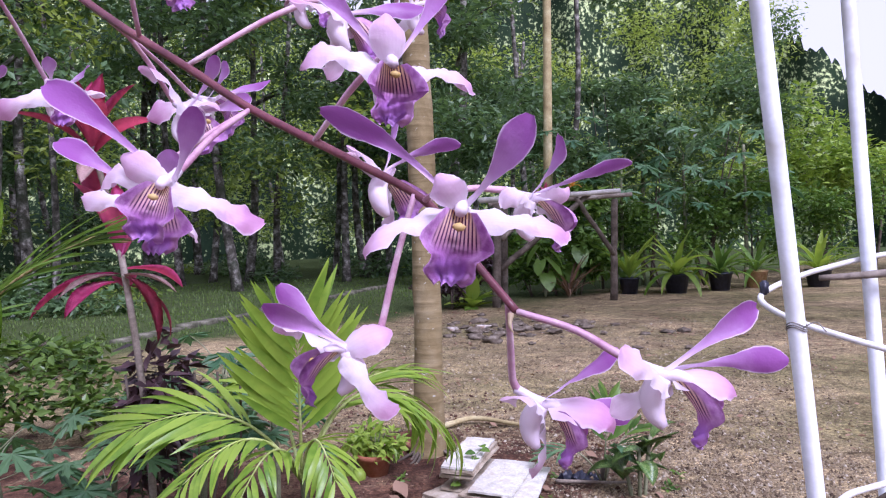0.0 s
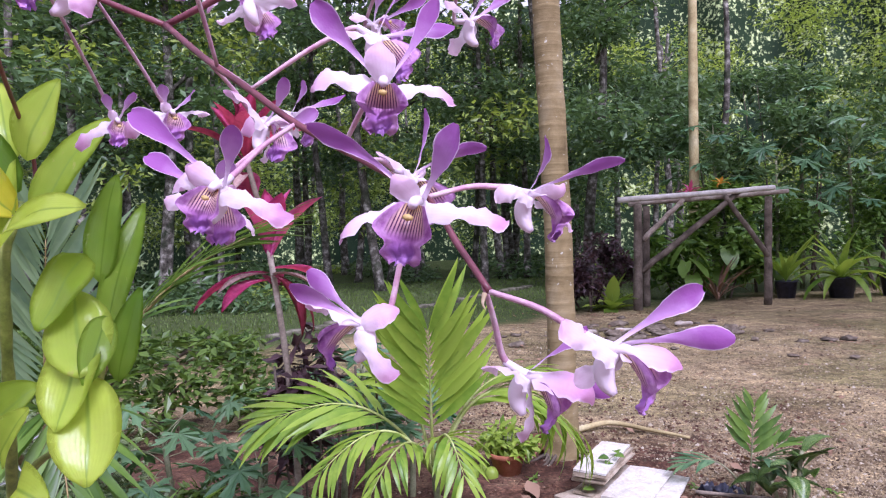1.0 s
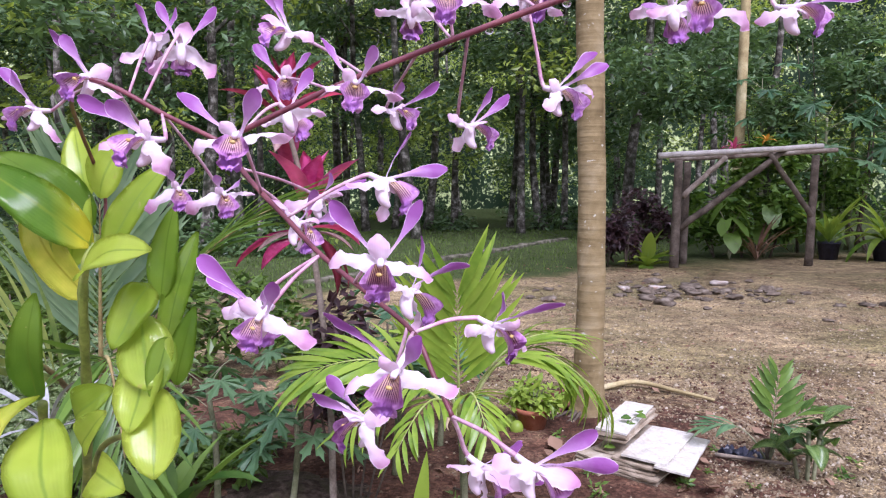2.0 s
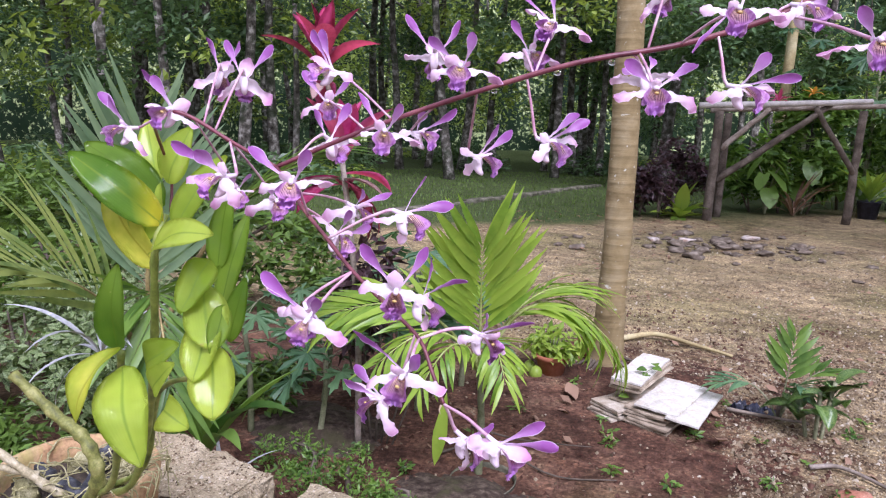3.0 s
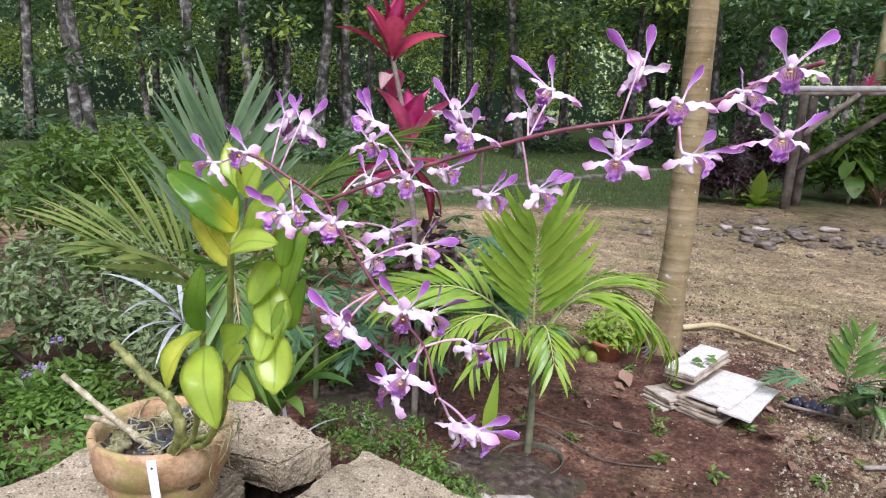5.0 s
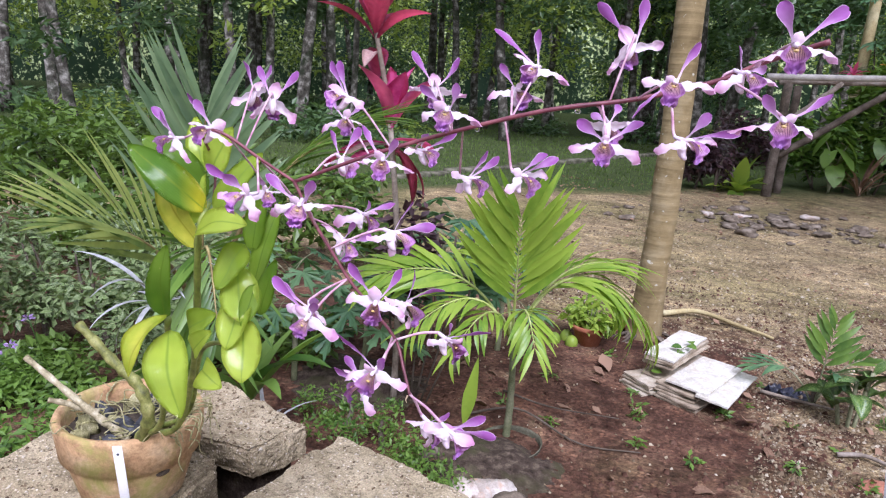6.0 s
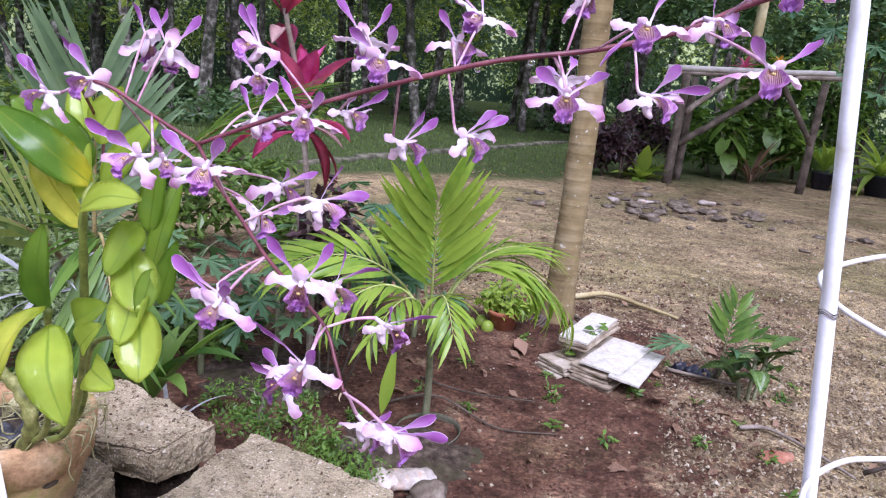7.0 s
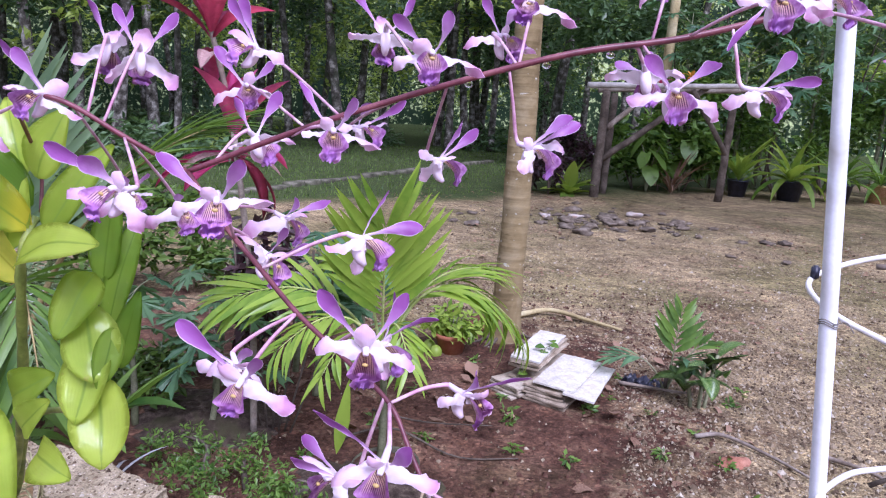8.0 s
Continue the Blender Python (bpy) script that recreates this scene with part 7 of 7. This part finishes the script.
def far_wood():
    """A dark mass of distant trees that closes the view."""
    verts, faces = [], []
    n = 900
    for i in range(n + 1):
        a = radians(-100 + 175 * i / n)
        w = i * 120 / n
        r = 46 + 2 * noise.noise(Vector((w * 0.4, 0, 0)))
        top = 17.0 + 2.5 * noise.noise(Vector((w * 0.23, 3, 0))) + 1.5 * noise.noise(Vector((w * 0.9, 5, 0)))
        if a > radians(21):
            top = max(6.0, top * (1 - (a - radians(21)) * 2.6))
        if a < radians(-44):
            top = max(7.0, top * (1 - (radians(-44) - a) * 3.2))
        top += 1.0 * noise.noise(Vector((w * 2.3, 7, 0))) + 0.7 * noise.noise(Vector((w * 7.0, 9, 0)))
        verts += [(math.sin(a) * r, math.cos(a) * r, -0.5), (math.sin(a) * (r + 1), math.cos(a) * (r + 1), top)]
    for i in range(n):
        faces.append((2 * i, 2 * i + 2, 2 * i + 3, 2 * i + 1))
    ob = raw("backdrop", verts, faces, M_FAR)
    tagged(ob, "distant wood, its shade and sunlit gaps painted on", "trees", kind="structure")


far_wood()


# ---- turf, kerb stones, stones and litter ----
def turf():
    rng = np.random.default_rng(5)
    pts = []
    while len(pts) < 26000:
        far = 9 + 16 * rng.random() ** 0.7
        bear = radians(rng.uniform(-62, 4))
        x, y = math.sin(bear) * far, math.cos(bear) * far
        if y - 0.85 * x + 3 * noise.noise(Vector((x * 0.3, y * 0.3, 0))) > 14.5:
            pts.append((x, y))
    verts, faces = [], []
    for k, (x, y) in enumerate(pts):
        a, h, w = rng.uniform(0, 6.28), rng.uniform(0.02, 0.08), 0.012
        z = height(x, y)
        dx, dy = math.cos(a), math.sin(a)
        verts += [(x - dy * w, y + dx * w, z - 0.01), (x + dy * w, y - dx * w, z - 0.01), (x + dx * h * 0.5, y + dy * h * 0.5, z + h)]
        faces.append((3 * k, 3 * k + 1, 3 * k + 2))
    ob = raw("turf", verts, faces, M_GRASS)
    tagged(ob, "short green grass under the trees", "grass", kind="stuff")


turf()


def kerb():
    rnd = random.Random(4)
    for k in range(22):
        u = k / 21
        x, y = -4.9 + 3.3 * u, 10.6 + 9.4 * u
        bm = block_mesh([(-0.11, -0.22), (0.11, -0.22), (0.11, 0.22), (-0.11, 0.22)], -0.05, rnd.uniform(0.05, 0.10), k, 4, 0.02)
        ob = part("kerb_stone", bm, M_KERB, None, "", pose(x, y, 0, 0, 0, -19 + rnd.uniform(-4, 4)))
        tagged(ob, "low grey kerb stone along the grass", "kerb stone", "kerb stones")


kerb()


def stones():
    rnd = random.Random(9)
    for k in range(120):
        x, y = rnd.gauss(1.0, 0.95), rnd.gauss(10.6, 0.65)
        s = rnd.uniform(0.06, 0.13) if k % 4 == 0 else rnd.uniform(0.02, 0.06)
        bm = bmesh.new()
        rock_mesh(bm, (0, 0, 0), (s * 1.3, s, s * 0.45), k, 2, 0.9)
        ob = part("stone", bm, M_STONE if k % 40 else M_STONE_PALE, None, "", pose(x, y, height(x, y) + s * 0.3, 0, 0, rnd.uniform(0, 360)))
        tagged(ob, "grey stone lying in the yard", "stone", "loose stones")
    for x, y, z, s, mat, label in ((-0.60, 2.25, 0.04, (0.075, 0.06, 0.05), M_STONE_PALE, "white quartz stone beside the blocks"), (-0.40, 2.25, 0.04, (0.08, 0.06, 0.05), M_STONE, "dark rough stone beside the blocks"), (-0.15, 2.2, 0.04, (0.10, 0.08, 0.05), M_STONE, "dark grey stone beside the blocks"), (1.10, 3.22, 0.02, (0.09, 0.06, 0.03), M_BRICK, "broken red brick piece in earth"), (-1.22, 1.52, 0.2, (0.15, 0.11, 0.30), M_CHARCOAL, "dark grey stone behind the block")):
        bm = bmesh.new()
        rock_mesh(bm, (0, 0, 0), s, len(label), 3, 0.45)
        ob = part("stone", bm, mat, None, "", pose(x, y, z, 0, 0, 40))
        tagged(ob, label, "stone", "loose stones")


stones()


def vine_sprig():
    """A creeping sprig that lies over the boards."""
    ob = thing("vine_sprig", "green creeping vine leaves lying over the boards", "plant")
    line = [(0.00, 3.80, 0.13), (0.10, 3.86, 0.20), (0.15, 3.93, 0.262), (0.20, 4.02, 0.262)]
    part("runner", tube(bmesh.new(), line, 0.003, 5, 12), M_PALM_STEM, ob)
    me = blade_mesh("leaf", M_GREEN, 1.0, 0.8, 0.5, 0.3, 7, 0.4)
    for k, (x, y, z) in enumerate(curve_points(line, 6)):
        a = 2.4 * k
        piece("leaf", me, ob, aim((x, y, z + 0.006), (math.cos(a), math.sin(a), 0.25), (0, -0.3, 1), (0.065, 0.065, 0.065)))


vine_sprig()


def litter():
    rnd = random.Random(31)
    leafs = [blade_mesh("fallen_leaf", M_DRY_LEAF, 1.0, w, b, 0.5, 6, 0.45, 0.0, 0.5, 0.0, 0.2) for w, b in ((0.3, 1.0), (0.42, 0.6), (0.5, -0.5))]
    spots = [(-0.14, 3.95), (0.16, 3.72), (0.55, 3.62), (-0.35, 3.3), (-0.9, 3.1), (-0.25, 3.9), (0.62, 3.45)]
    for k in range(95):
        x, y = spots[k] if k < len(spots) else (rnd.uniform(-1.5, 1.6), rnd.uniform(2.3, 5.6))
        f = rnd.uniform(0.16, 0.26) if k < len(spots) else rnd.uniform(0.05, 0.13)
        a = rnd.uniform(0, 6.28)
        ob = piece("fallen_leaf", leafs[k % 3], None, aim((x, y, height(x, y) + 0.012), (math.cos(a), math.sin(a), rnd.uniform(-0.05, 0.12)), (rnd.uniform(-0.3, 0.3), 0, 1), (f, f, f)))
        tagged(ob, "curled brown dry leaf on the earth", "leaf", "fallen leaves")
    def twig(pts, r, label, mat=M_WOOD):
        pts = [(x, y, height(x, y) + z) for x, y, z in pts]
        ob = part("fallen_branch", tube(bmesh.new(), pts, lambda u: r * (1.1 - 0.6 * u), 7, 16), mat)
        tagged(ob, label, "branch", "fallen branches")
    twig([(-0.05, 5.3, 0.03), (0.2, 5.5, 0.05), (0.5, 5.35, 0.03), (0.75, 5.2, 0.02)], 0.022, "pale brown bare root lying by the trunk", M_POLE)
    twig([(-0.85, 2.95, 0.02), (-0.6, 3.1, 0.04), (-0.25, 2.95, 0.02), (0.05, 3.0, 0.02)], 0.007, "brown dry palm rib on the earth", M_WOOD_DARK)
    twig([(-0.75, 3.3, 0.02), (-0.45, 3.2, 0.05), (-0.1, 3.3, 0.02)], 0.006, "brown dry stick on the earth", M_WOOD_DARK)
    twig([(0.95, 3.42, 0.02), (1.1, 3.45, 0.03), (1.3, 3.3, 0.02), (1.42, 3.12, 0.02)], 0.012, "grey bent stick on gravel")
    twig([(1.55, 3.4, 0.02), (1.75, 3.2, 0.03), (1.85, 2.9, 0.02)], 0.012, "grey curved stick on gravel")
    twig([(0.62, 4.05, 0.02), (0.85, 3.98, 0.03), (1.05, 4.0, 0.02)], 0.012, "pale stick by the seedling", M_WOOD)
    # grit: countless small stones and crumbs
    rng = np.random.default_rng(8)
    tet = np.array([(1, 0, -0.5), (-0.6, 0.8, -0.4), (-0.5, -0.9, -0.5), (0.1, 0, 0.8), (0.4, 0.6, 0.3)])
    fc = np.array([(0, 4, 3), (4, 1, 3), (1, 2, 3), (2, 0, 3), (0, 1, 4)])
    def crumbs(count, x, y, size):
        """Five-cornered crumbs of stone at the given places."""
        a = rng.uniform(0, 6.28, count)
        p = tet[None] * rng.uniform(0.7, 1.3, (count, 5, 3)) * size[:, None, None]
        ca, sa = np.cos(a)[:, None], np.sin(a)[:, None]
        z = np.array([height(u, v) for u, v in zip(x, y)])
        q = np.stack([p[..., 0] * ca - p[..., 1] * sa + x[:, None], p[..., 0] * sa + p[..., 1] * ca + y[:, None], p[..., 2] * 0.8 + (z + size * 0.3)[:, None]], -1)
        return q.reshape(-1, 3).tolist(), (fc[None] + 5 * np.arange(count)[:, None, None]).reshape(-1, 3).tolist()
    n = 52000
    y = 1.9 + 9.5 * rng.random(n) ** 1.5
    x = rng.uniform(-1.6, 0.75 + 0.45 * y)
    bed = (x < 0.55) & (y < 4.6) & (rng.random(n) < 0.94)
    x, y = np.where(bed, rng.uniform(0.6, 2.6, n), x), np.where(bed, y + rng.uniform(0.0, 2.5, n), y)
    verts, faces = crumbs(n, x, y, 0.0035 + 0.011 * rng.random(n) ** 3 + np.where(np.arange(n) % 50 == 0, 0.012, 0.0))
    ob = raw("grit", verts, faces, M_GRIT, None, "", False)
    tagged(ob, "pale gravel grains scattered on earth", "gravel", kind="stuff")
    # crumbled clods of earth
    verts, faces = [], []
    for k in range(5200):
        y = 2.0 + 4.5 * rng.random() ** 1.3
        x = rng.uniform(-1.5, 0.2 + 0.25 * y)
        s = 0.006 + 0.020 * rng.random() ** 4
        rot = np.array([(math.cos(k), -math.sin(k), 0), (math.sin(k), math.cos(k), 0), (0, 0, 0.8)])
        verts += ((tet * rng.uniform(0.6, 1.4, (5, 3))) @ rot.T * s + (x, y, height(x, y) + s * 0.15)).tolist()
        faces += (fc + 5 * k).tolist()
    ob = raw("clods", verts, faces, M_CLOD, None, "", True)
    tagged(ob, "crumbled red-brown clods of earth", "earth", kind="stuff")
    # leaf litter strewn over the yard
    clumps = [(rnd.uniform(-2.5, 5.0), rnd.uniform(5.0, 13.5), 0.02, rnd.uniform(0.3, 0.9), rnd.uniform(0.2, 0.6), 0.012) for _ in range(60)]
    ob = leaf_cloud("leaf_litter", clumps, 1500, 0.055, M_DRY_LEAF, None, 14, "", 0.05, 0.0)
    tagged(ob, "small brown dry leaves strewn over the yard", "leaf litter", kind="stuff")
    # sprouts in the red bed
    clumps = [(rnd.uniform(-1.0, 1.4), rnd.uniform(2.4, 4.2), 0.03, 0.035, 0.035, 0.03) for _ in range(26)]
    ob = leaf_cloud("sprouts", clumps, 700, 0.04, M_GREEN, None, 4)
    tagged(ob, "tiny green weed sprouts in the red earth", "weeds", kind="stuff")


litter()
